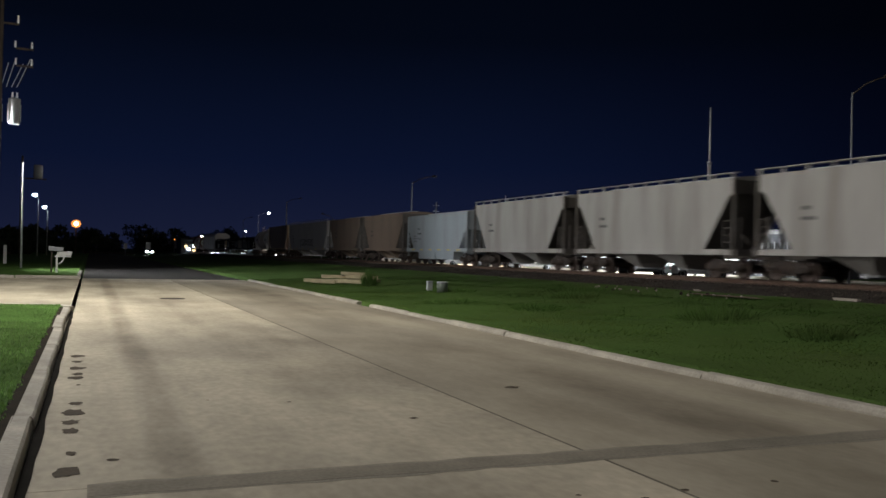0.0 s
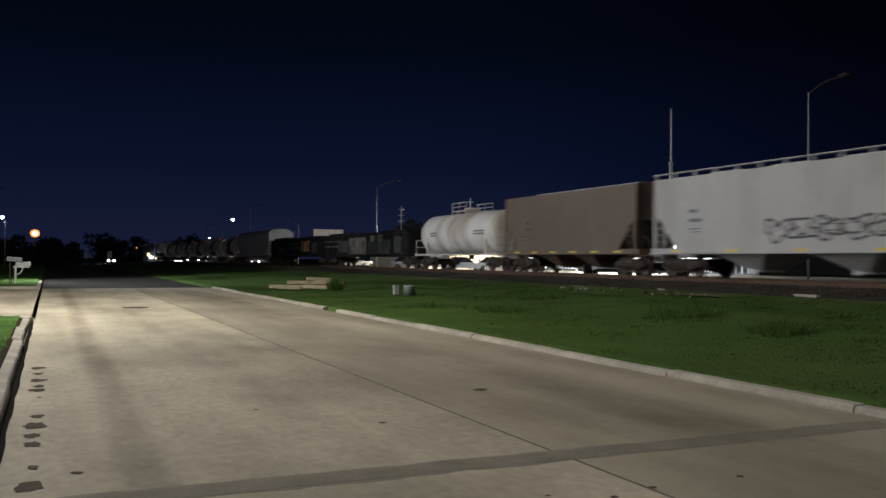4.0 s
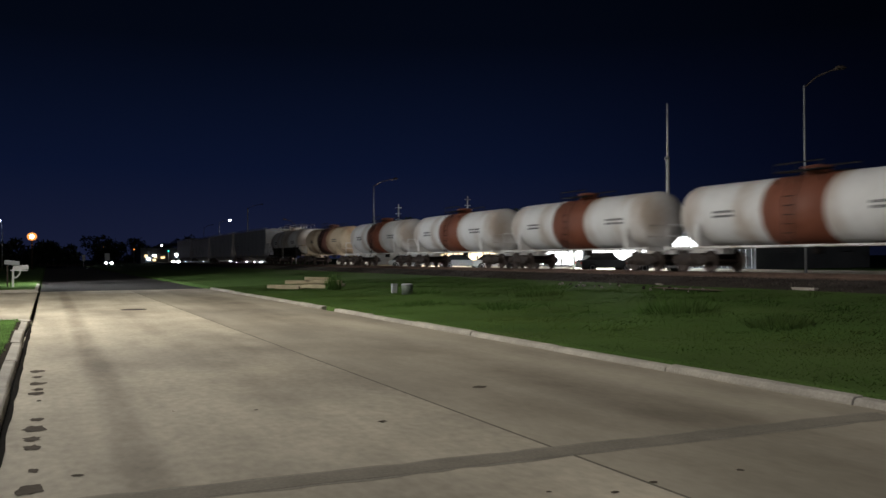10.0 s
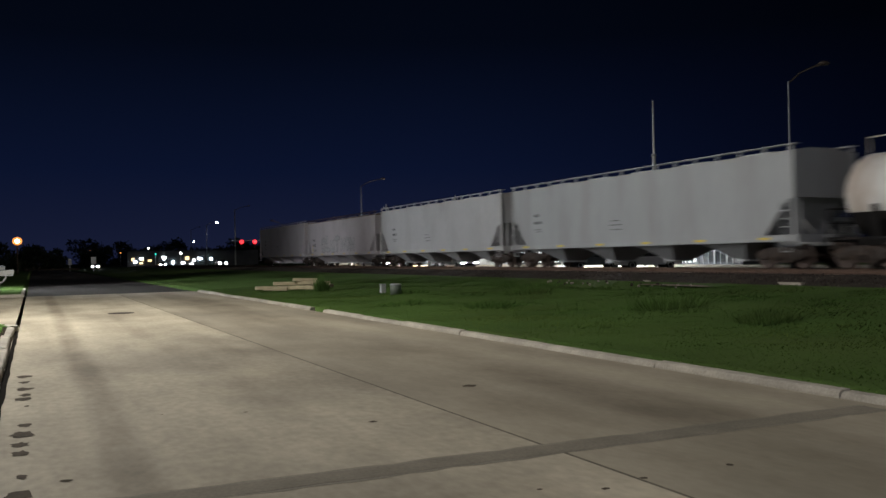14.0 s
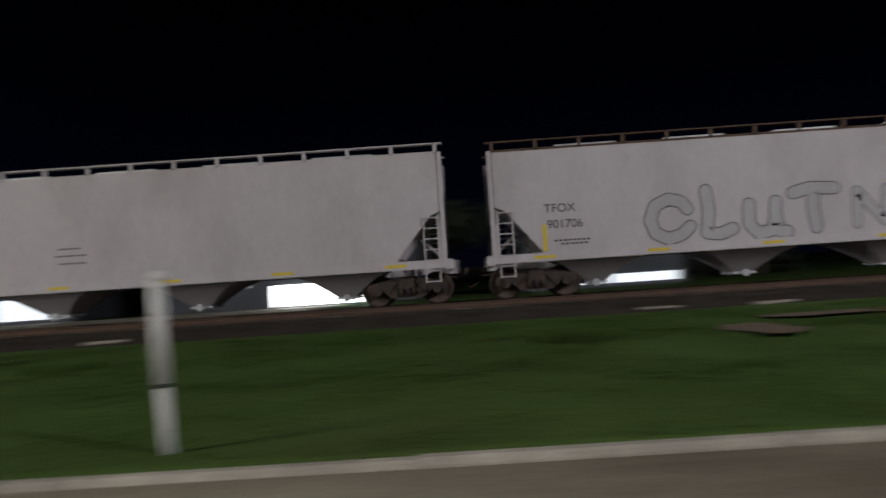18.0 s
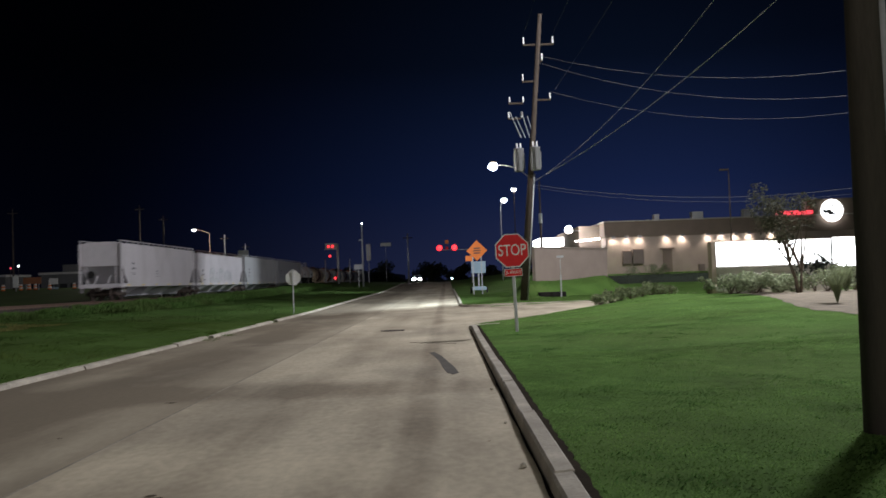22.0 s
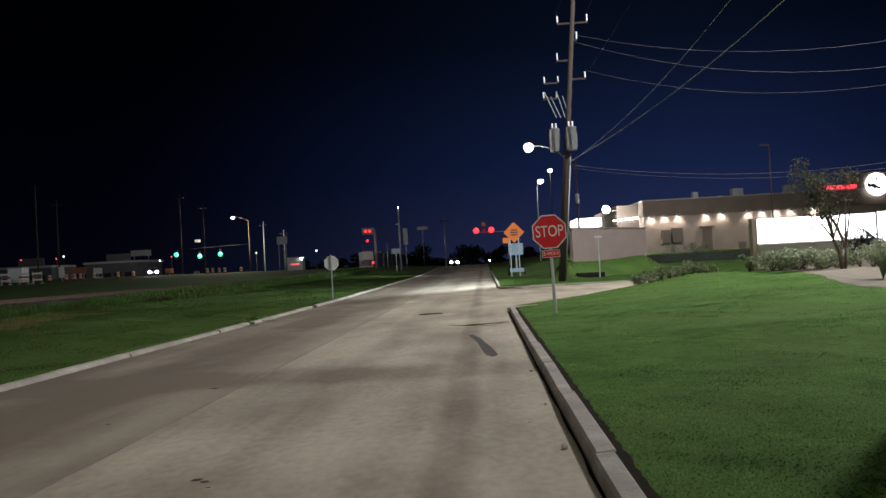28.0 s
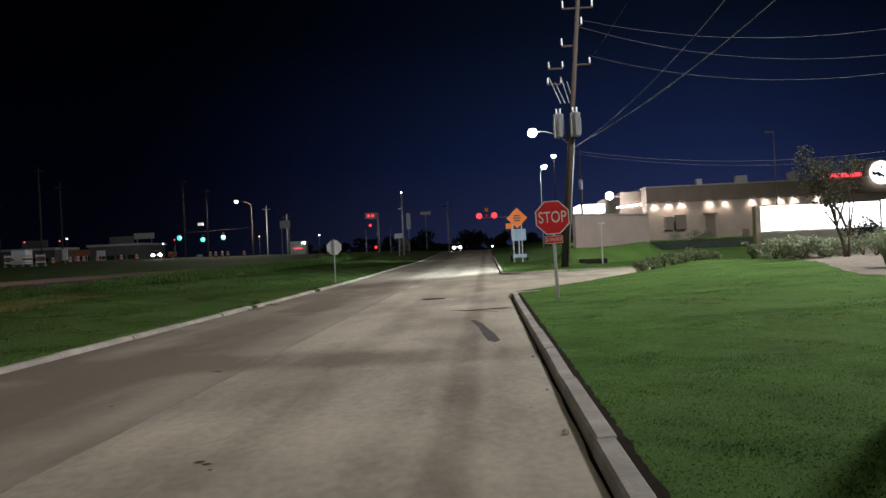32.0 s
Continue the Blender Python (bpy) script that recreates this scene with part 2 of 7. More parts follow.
def two_grounds(m, west, east):
    """Mown lawn soil west of the road, rough verge soil east of it."""
    n, l = m.node_tree.nodes, m.node_tree.links
    b = n["Principled BSDF"]
    src = b.inputs["Base Color"].links[0].from_socket
    co = n.new("ShaderNodeTexCoord")
    sx = n.new("ShaderNodeSeparateXYZ")
    l.new(co.outputs["Object"], sx.inputs[0])
    mr = n.new("ShaderNodeMapRange")
    mr.inputs["From Min"].default_value, mr.inputs["From Max"].default_value = 2.0, 5.0
    l.new(sx.outputs[0], mr.inputs["Value"])
    tint = n.new("ShaderNodeMix")
    tint.data_type = "RGBA"
    l.new(mr.outputs[0], tint.inputs["Factor"])
    tint.inputs["A"].default_value, tint.inputs["B"].default_value = (*west, 1), (*east, 1)
    mx = n.new("ShaderNodeMix")
    mx.data_type, mx.blend_type = "RGBA", "MULTIPLY"
    mx.inputs["Factor"].default_value = 1.0
    l.new(src, mx.inputs["A"])
    l.new(tint.outputs["Result"], mx.inputs["B"])
    l.new(mx.outputs["Result"], b.inputs["Base Color"])


two_grounds(SOIL, (1.40, 1.52, 1.35), (1.05, 1.05, 1.0))
LAWN = material("lawn_blade", (0.140, 0.250, 0.068), 0.8, var=0.6, scale=0.7, fine=4.5, bump=0, island=0.07, spec=0.08)
WEED = material("weed_blade", (0.090, 0.150, 0.036), 0.85, var=0.35, scale=0.3, fine=1.6, bump=0, island=0.16, dirt=(0.15, 0.18, 0.055), dirt_amount=0.7, spec=0.08)
STRAW = material("straw_grass", (0.25, 0.245, 0.085), 0.85, var=0.3, scale=0.6, fine=2, bump=0, island=0.2)
ROUGH = material("unmown_blade", (0.092, 0.165, 0.044), 0.85, var=0.4, scale=0.3, fine=1.6, bump=0, island=0.18, dirt=(0.085, 0.080, 0.035), dirt_amount=0.6, spec=0.08)
TUFT = material("coarse_blade", (0.075, 0.165, 0.040), 0.8, var=0.4, scale=0.8, fine=5, bump=0, island=0.15, spec=0.08)
for m in (LAWN, TUFT, WEED, STRAW, ROUGH):
    leafy(m)
BALLAST = material("ballast", (0.060, 0.050, 0.043), 0.95, spec=0.08, var=0.5, scale=1.2, fine=22, bump=0.9, island=0.4)
RUST = material("rusty_steel", (0.10, 0.062, 0.045), 0.8, 0.25, var=0.35, scale=3, fine=30)
TIE = material("tie_wood", (0.115, 0.09, 0.07), 0.9, var=0.35, scale=2, fine=25, stretch=(1, 6, 6), island=0.3)
PALE_TIE = material("weathered_tie", (0.30, 0.265, 0.225), 0.9, var=0.3, scale=2, fine=25, island=0.2)
BLACK = material("black_paint", (0.016, 0.015, 0.015), 0.85, spec=0.12, var=0.3, scale=2, fine=20, dirt=(0.035, 0.028, 0.024), dirt_amount=0.5)
TRUCKM = material("bogie_steel", (0.042, 0.033, 0.029), 0.8, 0.1, var=0.4, scale=4, fine=30, dirt=(0.10, 0.06, 0.04), dirt_amount=0.6)
WHEELM = material("wheel_steel", (0.07, 0.05, 0.042), 0.6, 0.4, var=0.3, scale=4, fine=30)
GALV = material("galvanised_steel", (0.42, 0.43, 0.44), 0.5, 0.5, var=0.15, scale=3, fine=25)
POLEWOOD = material("pole_wood", (0.065, 0.052, 0.043), 0.9, spec=0.1, var=0.35, scale=2, fine=18, stretch=(4, 4, 0.4), bump=0.4)
DARKWOOD = material("creosote_wood", (0.035, 0.028, 0.022), 0.9, var=0.4, scale=2, fine=18, stretch=(4, 4, 0.4), bump=0.4)
LOG = material("split_timber", (0.42, 0.36, 0.24), 0.9, var=0.3, scale=3, fine=20, stretch=(1, 5, 5), bump=0.4, island=0.2)
WHITEP = material("white_paint", (0.66, 0.66, 0.645), 0.55, var=0.1, scale=3, fine=25, dirt=(0.4, 0.37, 0.32), dirt_amount=0.4)
SHEETW = material("white_sheeting", (0.86, 0.86, 0.86), 0.5, spec=0.15, var=0.04, scale=3, fine=25)
GREYP = material("grey_paint", (0.30, 0.31, 0.32), 0.55, var=0.15, scale=3, fine=25)
REDP = material("red_reflective", (0.78, 0.024, 0.030), 0.5, spec=0.15, var=0.08, scale=3, fine=25)
ORANGE = material("orange_sheeting", (0.75, 0.19, 0.025), 0.5, var=0.1, scale=3, fine=25)
# orange sheeting darkened in colour for the dim light at the junction
DULLO = material("dim_orange", (0.30, 0.13, 0.07), 0.7, spec=0.1, var=0.2, scale=3, fine=25)
BLUEP = material("pale_blue_panel", (0.30, 0.42, 0.52), 0.5, var=0.15, scale=3, fine=20)
TANWALL = material("tan_stucco", (0.46, 0.37, 0.315), 0.9, var=0.14, scale=0.8, fine=25, bump=0.3)
ENCLOSE = material("brown_render", (0.27, 0.215, 0.19), 0.9, var=0.14, scale=0.9, fine=25, bump=0.3)
BRICK = material("brown_block", (0.24, 0.185, 0.15), 0.9, var=0.15, scale=1, fine=20, bump=0.3, island=0.12)
STONE = material("pale_stone", (0.42, 0.39, 0.34), 0.9, var=0.2, scale=1.5, fine=20, bump=0.3, island=0.15)
DARKWALL = material("dark_facade", (0.07, 0.075, 0.085), 0.85, var=0.3, scale=0.5, fine=8)
LEAF = material("shrub_leaf", (0.20, 0.235, 0.13), 0.7, var=0.4, scale=1, fine=6, bump=0, island=0.35, spec=0.08)
TREELEAF = material("tree_leaf", (0.065, 0.066, 0.04), 0.7, var=0.35, scale=1, fine=6, bump=0, island=0.4)
leafy(LEAF, 0.4)
leafy(TREELEAF, 0.4)
BARK = material("bark", (0.13, 0.10, 0.075), 0.9, var=0.35, scale=5, fine=30, stretch=(1, 1, 0.3), bump=0.5)
FARTREE = material("far_foliage", (0.02, 0.028, 0.014), 0.9, var=0.4, scale=0.6, fine=4, bump=0, island=0.3)
# paler than the other wires: the street lamp's light put into colour
LIT_CABLE = material("lamplit_cable", (0.42, 0.42, 0.43), 0.6, var=0.1)
WIRE = material("cable", (0.085, 0.085, 0.09), 0.6, var=0.1)
PORCELAIN = material("porcelain", (0.82, 0.82, 0.82), 0.3, var=0.08)
TYRE = material("tyre_rubber", (0.025, 0.025, 0.025), 0.85, var=0.2)
GLASSD = material("dark_glass", (0.02, 0.022, 0.025), 0.1, var=0.1, bump=0)
YELLOWP = material("yellow_stripe", (0.62, 0.46, 0.06), 0.5, var=0.12)
GRAFFITI = material("dark_spray_paint", (0.05, 0.05, 0.055), 0.7, var=0.3, scale=4, fine=20)
CARLAMP = glow("headlamp", (0.9, 0.95, 1.0), 120)
LAMPW = glow("lamp_white", (1.0, 0.97, 0.92), 45)
LAMPC = glow("lamp_cool", (0.75, 0.92, 1.0), 22)
SODIUM = glow("lamp_sodium", (1.0, 0.33, 0.06), 1.3)
SODCORE = glow("lamp_sodium_core", (1.0, 0.72, 0.42), 9)
REDL = glow("signal_red", (1.0, 0.018, 0.03), 2.2)
GREENL = glow("signal_green", (0.015, 0.85, 0.62), 1.6)
SIGNW = glow("sign_face", (0.97, 0.98, 1.0), 4.5)
SIGNR = glow("sign_red", (1.0, 0.05, 0.08), 1.5)
SHOPW = glow("shop_window", (0.95, 0.98, 1.0), 5.0)
SHOPY = glow("shop_warm", (1.0, 0.72, 0.36), 2.2)
DIMW = glow("dim_window", (0.85, 0.92, 1.0), 1.1)
HYDRANT = material("hydrant_paint", (0.52, 0.085, 0.03), 0.5, var=0.15, scale=4, fine=30, dirt=(0.2, 0.07, 0.04), dirt_amount=0.5)


# ---- mesh helpers ----
def box(bm, x0, x1, y0, y1, z0, z1):
    v = [bm.verts.new((x, y, z)) for z in (z0, z1) for y in (y0, y1) for x in (x0, x1)]
    for f in ((0, 2, 3, 1), (4, 5, 7, 6), (0, 1, 5, 4), (2, 6, 7, 3), (0, 4, 6, 2), (1, 3, 7, 5)):
        bm.faces.new([v[i] for i in f])
    return bm


def tube(bm, p, q, r, r2=None, n=8, cap=True):
    p, q = Vector(p), Vector(q)
    r2 = r if r2 is None else r2
    d = (q - p).normalized()
    a = d.orthogonal().normalized()
    b = d.cross(a)
    rings = []
    for c, rr in ((p, r), (q, r2)):
        rings.append([bm.verts.new(c + rr * (a * math.cos(2 * math.pi * i / n) + b * math.sin(2 * math.pi * i / n))) for i in range(n)])
    for i in range(n):
        j = (i + 1) % n
        f = bm.faces.new((rings[0][i], rings[0][j], rings[1][j], rings[1][i]))
        f.smooth = n > 6
    if cap:
        bm.faces.new(rings[0][::-1])
        bm.faces.new(rings[1])
    return bm


def prism(bm, pts, axis, a, b):
    """A polygon given in the two other axes, drawn out along axis from a to b."""
    put = {"x": lambda u, v, w: (w, u, v), "y": lambda u, v, w: (u, w, v), "z": lambda u, v, w: (u, v, w)}[axis]
    lo = [bm.verts.new(put(u, v, a)) for u, v in pts]
    hi = [bm.verts.new(put(u, v, b)) for u, v in pts]
    n = len(pts)
    for i in range(n):
        bm.faces.new((lo[i], lo[(i + 1) % n], hi[(i + 1) % n], hi[i]))
    bm.faces.new(lo[::-1])
    bm.faces.new(hi)
    return bm


def lathe(bm, profile, n=16, axis="z", at=(0, 0, 0)):
    """A profile of (radius, height) pairs turned about an axis."""
    rings = []
    for r, h in profile:
        ring = []
        for i in range(n):
            u, v = r * math.cos(2 * math.pi * i / n), r * math.sin(2 * math.pi * i / n)
            p = {"z": (u, v, h), "y": (u, h, v), "x": (h, u, v)}[axis]
            ring.append(bm.verts.new(Vector(at) + Vector(p)))
        rings.append(ring)
    for a, b in zip(rings, rings[1:]):
        for i in range(n):
            f = bm.faces.new((a[i], a[(i + 1) % n], b[(i + 1) % n], b[i]))
            f.smooth = True
    bm.faces.new(rings[0][::-1])
    bm.faces.new(rings[-1])
    return bm


def path(bm, pts, r, n=5):
    for p, q in zip(pts, pts[1:]):
        tube(bm, p, q, r, n=n)
    return bm


def mesh_of(name, bm, mat):
    bmesh.ops.recalc_face_normals(bm, faces=bm.faces)
    me = bpy.data.meshes.new(name)
    bm.to_mesh(me)
    bm.free()
    me.materials.append(mat)
    return me


def part(name, bm, mat, parent=None, label="", at=None, rz=0):
    """One mesh object from a bmesh or a ready mesh, under parent."""
    me = bm if isinstance(bm, bpy.types.Mesh) else mesh_of(name, bm, mat)
    ob = new(name, me)
    if at:
        ob.location = at
    if rz:
        ob.rotation_euler[2] = radians(rz)
    ob.parent = parent
    return tagged(ob, label)


def thing(name, label, category, at=(0, 0, 0), rz=0, group="", kind=""):
    ob = new(name)
    ob.location = at
    ob.rotation_euler[2] = radians(rz)
    return tagged(ob, label, category, group, kind)


def nb():
    return bmesh.new()


def bevelled(bm, width=0.02):
    bmesh.ops.bevel(bm, geom=bm.edges[:], offset=width, segments=2, affect="EDGES", profile=0.6)
    return bm


def array_mesh(name, verts, faces, mat):
    me = bpy.data.meshes.new(name)
    verts, faces = np.asarray(verts, "f"), np.asarray(faces, "i")
    me.vertices.add(len(verts))
    me.vertices.foreach_set("co", verts.ravel())
    k = faces.shape[1]
    me.loops.add(faces.size)
    me.loops.foreach_set("vertex_index", faces.ravel())
    me.polygons.add(len(faces))
    me.polygons.foreach_set("loop_start", np.arange(0, faces.size, k, dtype="i"))
    me.update(calc_edges=True)
    me.materials.append(mat)
    return me


# ---- ground ----
def ease(v, a, b):
    u = np.clip((np.asarray(v, float) - a) / (b - a), 0, 1)
    return u * u * (3 - 2 * u)


RAIL_Z, TRACK_X = 0.9, 26.35
def road_z(y):
    y = np.asarray(y, float)
    return 0.3 * ease(-y, 35, 100) + 0.9 * ease(-y, 88, 165)


def ground_z(x, y):
    x, y = np.asarray(x, float), np.asarray(y, float)
    z = road_z(y) + 0.0 * x
    east = 0.08 + 0.26 * ease(x, 8, 19) + 0.14 * ease(x, 18, 22)
    lump = 0.05 * np.sin(x * 0.9 + y * 0.31) * np.sin(y * 0.57 - x * 0.2) * ease(x, 8.5, 11) * (1 - ease(x, 17, 20))
    far_side = -0.1 * ease(x, 30, 36)
    west = 0.115 + 0.46 * ease(-x, 2, 10) * ease(-y, 12, 34) * (1 - ease(-y, 40, 48)) + (0.04 * np.sin(y * 0.21) + 0.02 * np.sin(y * 0.45 + x * 0.5)) * ease(-x, 1.5, 5) + 0.035 * np.sin(0.62 * x - 1.15 * y + 0.8 * np.sin(0.4 * x)) * ease(-x, 1.2, 4) * ease(-y, 7, 12) * (1 - ease(-y, 24, 29))
    wall_y = -61.1 + (x + 5.75) * 1.208
    west_far = 1.1 * ease(wall_y - y, -4.8, 0.2) * ease(-x, 4.3, 5.6) * (1 - ease(-x, 12.0, 14.2)) * (1 - ease(wall_y - y, 3, 9)) + 0.42 * ease(-y, 60, 76) * ease(-x, 2, 8) + 0.8 * ease(-y, 86, 93) * ease(-x, 6, 14)
    rise = 0.0155 * np.clip(x - 13, 0, 90) * ease(-y, 60, 125)
    side = np.where(x > 3.5, east + lump + far_side + rise, west + west_far)
    in_road = (x > -0.46) & (x < 7.97)
    z = z + np.where(in_road, -0.12, side)
    dz = drive_edge(x)
    inside = (x <= -0.42) & (y < dz[0]) & (y > dz[1])
    z = np.where(inside, -0.06, z)
    cross = (x <= -0.42) & (y > 24.2) & (y < 47.6)
    return np.where(cross, -0.06, z)


def drive_edge(x):
    """North and south edge of the driveway at x."""
    u = np.clip(-np.asarray(x, float), 0, 30)
    return -28.6 - 1.15 * np.clip(u - 0.6, 0, 12) ** 1.05 - 3.0 * (1 - np.exp(-u / 1.2)) + 1.0, -49.0 - 0.04 * u - 4.2 * np.exp(-u / 0.9)


def steps(stops):
    out = []
    for (a, d), (b, _) in zip(stops, stops[1:]):
        out += list(np.arange(a, b - 1e-6, d))
    return np.array(out + [stops[-1][0]])


gx = steps([(-2500, 400), (-500, 60), (-60, 6), (-24, 1.0), (-6, 0.5), (-0.9, 0.16), (-0.42, 0.01), (-0.40, 0.35), (0.3, 1.4), (7.2, 0.76), (7.96, 0.02), (7.98, 0.38), (24, 1), (42, 8), (90, 60), (500, 400), (2500, 1)])
gy = steps([(-2500, 400), (-500, 50), (-220, 6), (-100, 1.5), (-60, 0.5), (-24, 0.8), (20, 0.5), (52, 2), (110, 10), (200, 60), (500, 400), (2500, 1)])
GX, GY = np.meshgrid(gx, gy)
GZ = ground_z(GX, GY)
nx, ny = len(gx), len(gy)
idx = np.arange(nx * ny).reshape(ny, nx)
quads = np.stack([idx[:-1, :-1], idx[:-1, 1:], idx[1:, 1:], idx[1:, :-1]], -1).reshape(-1, 4)
ground = part("ground", array_mesh("ground", np.stack([GX, GY, GZ], -1).reshape(-1, 3), quads, SOIL), None)
tagged(ground, "dark green grassy ground beside road and tracks", "ground", kind="structure")
for p in ground.data.polygons:
    p.use_smooth = True


# ---- road ----
road = thing("road", "worn pale concrete road with tar joints", "road", kind="structure")


def slab_mesh(x0, x1, y0, y1, mat, step=4.0):
    ys = list(np.arange(y0, y1 - 0.5, step)) + [y1]
    bm = nb()
    rows = [[bm.verts.new((x, y, float(road_z(y)) - d)) for x, d in ((x0, 0.14), (x0, 0.002), (x0 + 0.004, 0), (x1 - 0.004, 0), (x1, 0.002), (x1, 0.14))] for y in ys]
    for a, b in zip(rows, rows[1:]):
        for i in range(5):
            bm.faces.new((a[i], a[i + 1], b[i + 1], b[i]))
    bm.faces.new(rows[0])
    bm.faces.new(rows[-1][::-1])
    return mesh_of("slab", bm, mat)


JOINT = 3.87
cuts = [48.0, 27.2, 6.22, -23.4, -52, -80, -110, -150, -190]
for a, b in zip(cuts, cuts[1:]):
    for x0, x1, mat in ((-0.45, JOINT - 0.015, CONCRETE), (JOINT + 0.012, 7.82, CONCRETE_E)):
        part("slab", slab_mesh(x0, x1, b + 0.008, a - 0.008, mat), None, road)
part("joint_filler", slab_mesh(-0.3, 7.7, -189, 47.9, JOINTM), None, road).location.z = -0.011
SEAL = material("joint_seal", (0.15, 0.132, 0.104), 0.9, spec=0.08, var=0.35, scale=1.2, fine=12)
part("joint_seal", slab_mesh(JOINT - 0.026, JOINT + 0.006, 2, 47.8, SEAL), None, road).location.z = 0.002
SEAL_S = material("worn_joint_seal", (0.27, 0.245, 0.20), 0.9, spec=0.08, var=0.35, scale=1.2, fine=12)
part("joint_seal", slab_mesh(JOINT - 0.02, JOINT + 0.016, -189, 2, SEAL_S), None, road).location.z = 0.002
rt_ = random.Random(17)
edge_s = [(0.02 + 0.19 * k, 6.0 + 0.008 * math.sin(0.9 * k) + rt_.uniform(-0.01, 0.01) - 0.008 * k * 0.19) for k in range(41)]
edge_n = [(x, y + 0.29 + rt_.uniform(-0.014, 0.012)) for x, y in edge_s]
TAR_EDGE = material("thin_tar_film", (0.262, 0.236, 0.190), 0.9, spec=0.08, var=0.25, scale=2, fine=30)
wide_s = [(x, y - rt_.uniform(0.02, 0.07)) for x, y in edge_s]
wide_n = [(x, y + rt_.uniform(0.02, 0.07)) for x, y in edge_n]
part("tar_film", prism(nb(), wide_s + wide_n[::-1], "z", 0.0005, 0.002), TAR_EDGE, road, "thin worn tar at the joint's edges")
part("tar_band", prism(nb(), edge_s + edge_n[::-1], "z", 0.001, 0.004), TAR, road, "dark tar-filled transverse joint")
part("tar_band", prism(nb(), [(0.10, -21.78), (0.7, -22.24), (1.32, -22.80), (1.32, -22.72), (0.7, -22.17), (0.10, -21.70)], "z", 0.001, 0.004), STAIN, road)
part("asphalt_strip", slab_mesh(-0.33, 7.75, 48.0, 420, ASPHALT, 20), None, road, "dark asphalt beyond the concrete")
# side street and driveway
bm = nb()
prism(bm, [(-0.33, 24.6), (-0.33, 47.6), (-40, 47.6), (-40, 25.4), (-2.5, 25.4)], "z", -0.05, 0.0)
part("side_street", bm, CONCRETE, road)
us = [0.32, 0.6, 1, 1.6, 2.5, 4, 6, 8, 10, 12, 14]
bm = nb()
prev = None
for u in us:
    n_, s_ = drive_edge(-u)
    row = [bm.verts.new((-u, float(n_) if u > 0.5 else -28.2, 0.004 + 0.02 * max(0, u - 2))), bm.verts.new((-u, float(s_) if u > 0.5 else -51.6, 0.004 + 0.02 * max(0, u - 2)))]
    if prev:
        bm.faces.new((prev[0], prev[1], row[1], row[0]))
    prev = row
part("driveway", bm, CONCRETE, road, "pale concrete driveway apron")
# marks on the concrete
def blotch(name, x, y, rx, ry, seed, z=0.004, mat=STAIN, turn=0):
    rnd = random.Random(seed)
    bm = nb()
    c = [(1 + 0.3 * (rnd.random() - 0.5) * 2) for _ in range(14)]
    ring = []
    for i in range(14):
        a = 2 * math.pi * i / 14
        u, v = rx * c[i] * math.cos(a), ry * c[i] * math.sin(a)
        ring.append(bm.verts.new((x + u * math.cos(turn) - v * math.sin(turn), y + u * math.sin(turn) + v * math.cos(turn), float(road_z(y)) + z)))
    bm.faces.new(ring)
    return part(name, bm, mat, road)


rnd = random.Random(4)
for i, (x, y, r) in enumerate([(-0.14, 13.78, .095), (-0.13, 13.1, .07), (-0.12, 12.4, .095), (-0.11, 11.85, .07), (-0.11, 11.5, .093), (-0.09, 10.9, .026), (-0.1, 9.63, .06), (-0.12, 9.1, .11), (-0.13, 8.6, .07), (-0.12, 8.2, .07), (-0.1, 7.3, .04), (-0.12, 6.7, .09)]):
    blotch("damp_patch", x, y, r, r * 1.7, i)
for i, (x, y, r) in enumerate([(4.86, 9.6, .10), (2.98, 8.0, .05), (4.7, 5.0, .035), (3.9, 5.0, .03), (3.1, 5.1, .022), (3.5, 4.9, .03), (2.66, -6.80, .045), (2.58, -6.72, .04), (2.49, -6.53, .02), (-0.05, -8.6, .02), (4.24, -12.27, .075), (4.62, -9.6, .03), (1.2, 9.5, .02), (0.2, 7.0, .05), (2.0, 9.2, .03)]):
    blotch("grease_spot", x, y, r, r * 0.8, 30 + i)
SKID = material("skid_mark", (0.075, 0.068, 0.058), 0.8, var=0.3, scale=3, fine=20)
part("skid_mark", prism(nb(), [(0.15, -14.95), (0.24, -14.72), (0.35, -15.0), (0.43, -15.9), (0.51, -17.3), (0.62, -18.4), (0.74, -19.3), (0.64, -19.45), (0.47, -18.4), (0.35, -17.2), (0.22, -16.0)], "z", 0.001, 0.004), SKID, road, "curved dark skid mark")
for x, y in ((2.5, 29.3), (2.12, -28.4)):
    mh = thing("manhole_cover", "round dark cast-iron manhole cover set in concrete", "manhole", (x, y, 0.001), kind="structure")
    part("rim", lathe(nb(), [(0.40, 0), (0.40, 0.008), (0.36, 0.008), (0.36, 0)], 28), TRUCKM, mh)
    part("lid", lathe(nb(), [(0.35, 0), (0.35, 0.006), (0.3, 0.010), (0.05, 0.010)], 28), TRUCKM, mh)


# ---- kerbs ----
def kerb_piece(length, face):
    """A kerb stone along y; face +1: its street face looks to +x."""
    pr = [(-0.13, -0.1), (0.048, -0.1), (0.048, 0.03), (0.036, 0.11), (0.014, 0.135), (-0.12, 0.145), (-0.13, 0.14)] if face > 0 else [(-0.11, -0.1), (0.065, -0.1), (0.065, 0.02), (0.05, 0.062), (0.02, 0.085), (-0.11, 0.09)]
    if face < 0:
        pr = [(-a, b) for a, b in pr][::-1]
    bm = nb()
    prism(bm, pr, "y", 0.006, length - 0.006)
    return mesh_of("kerb_stone", bm, KERB)


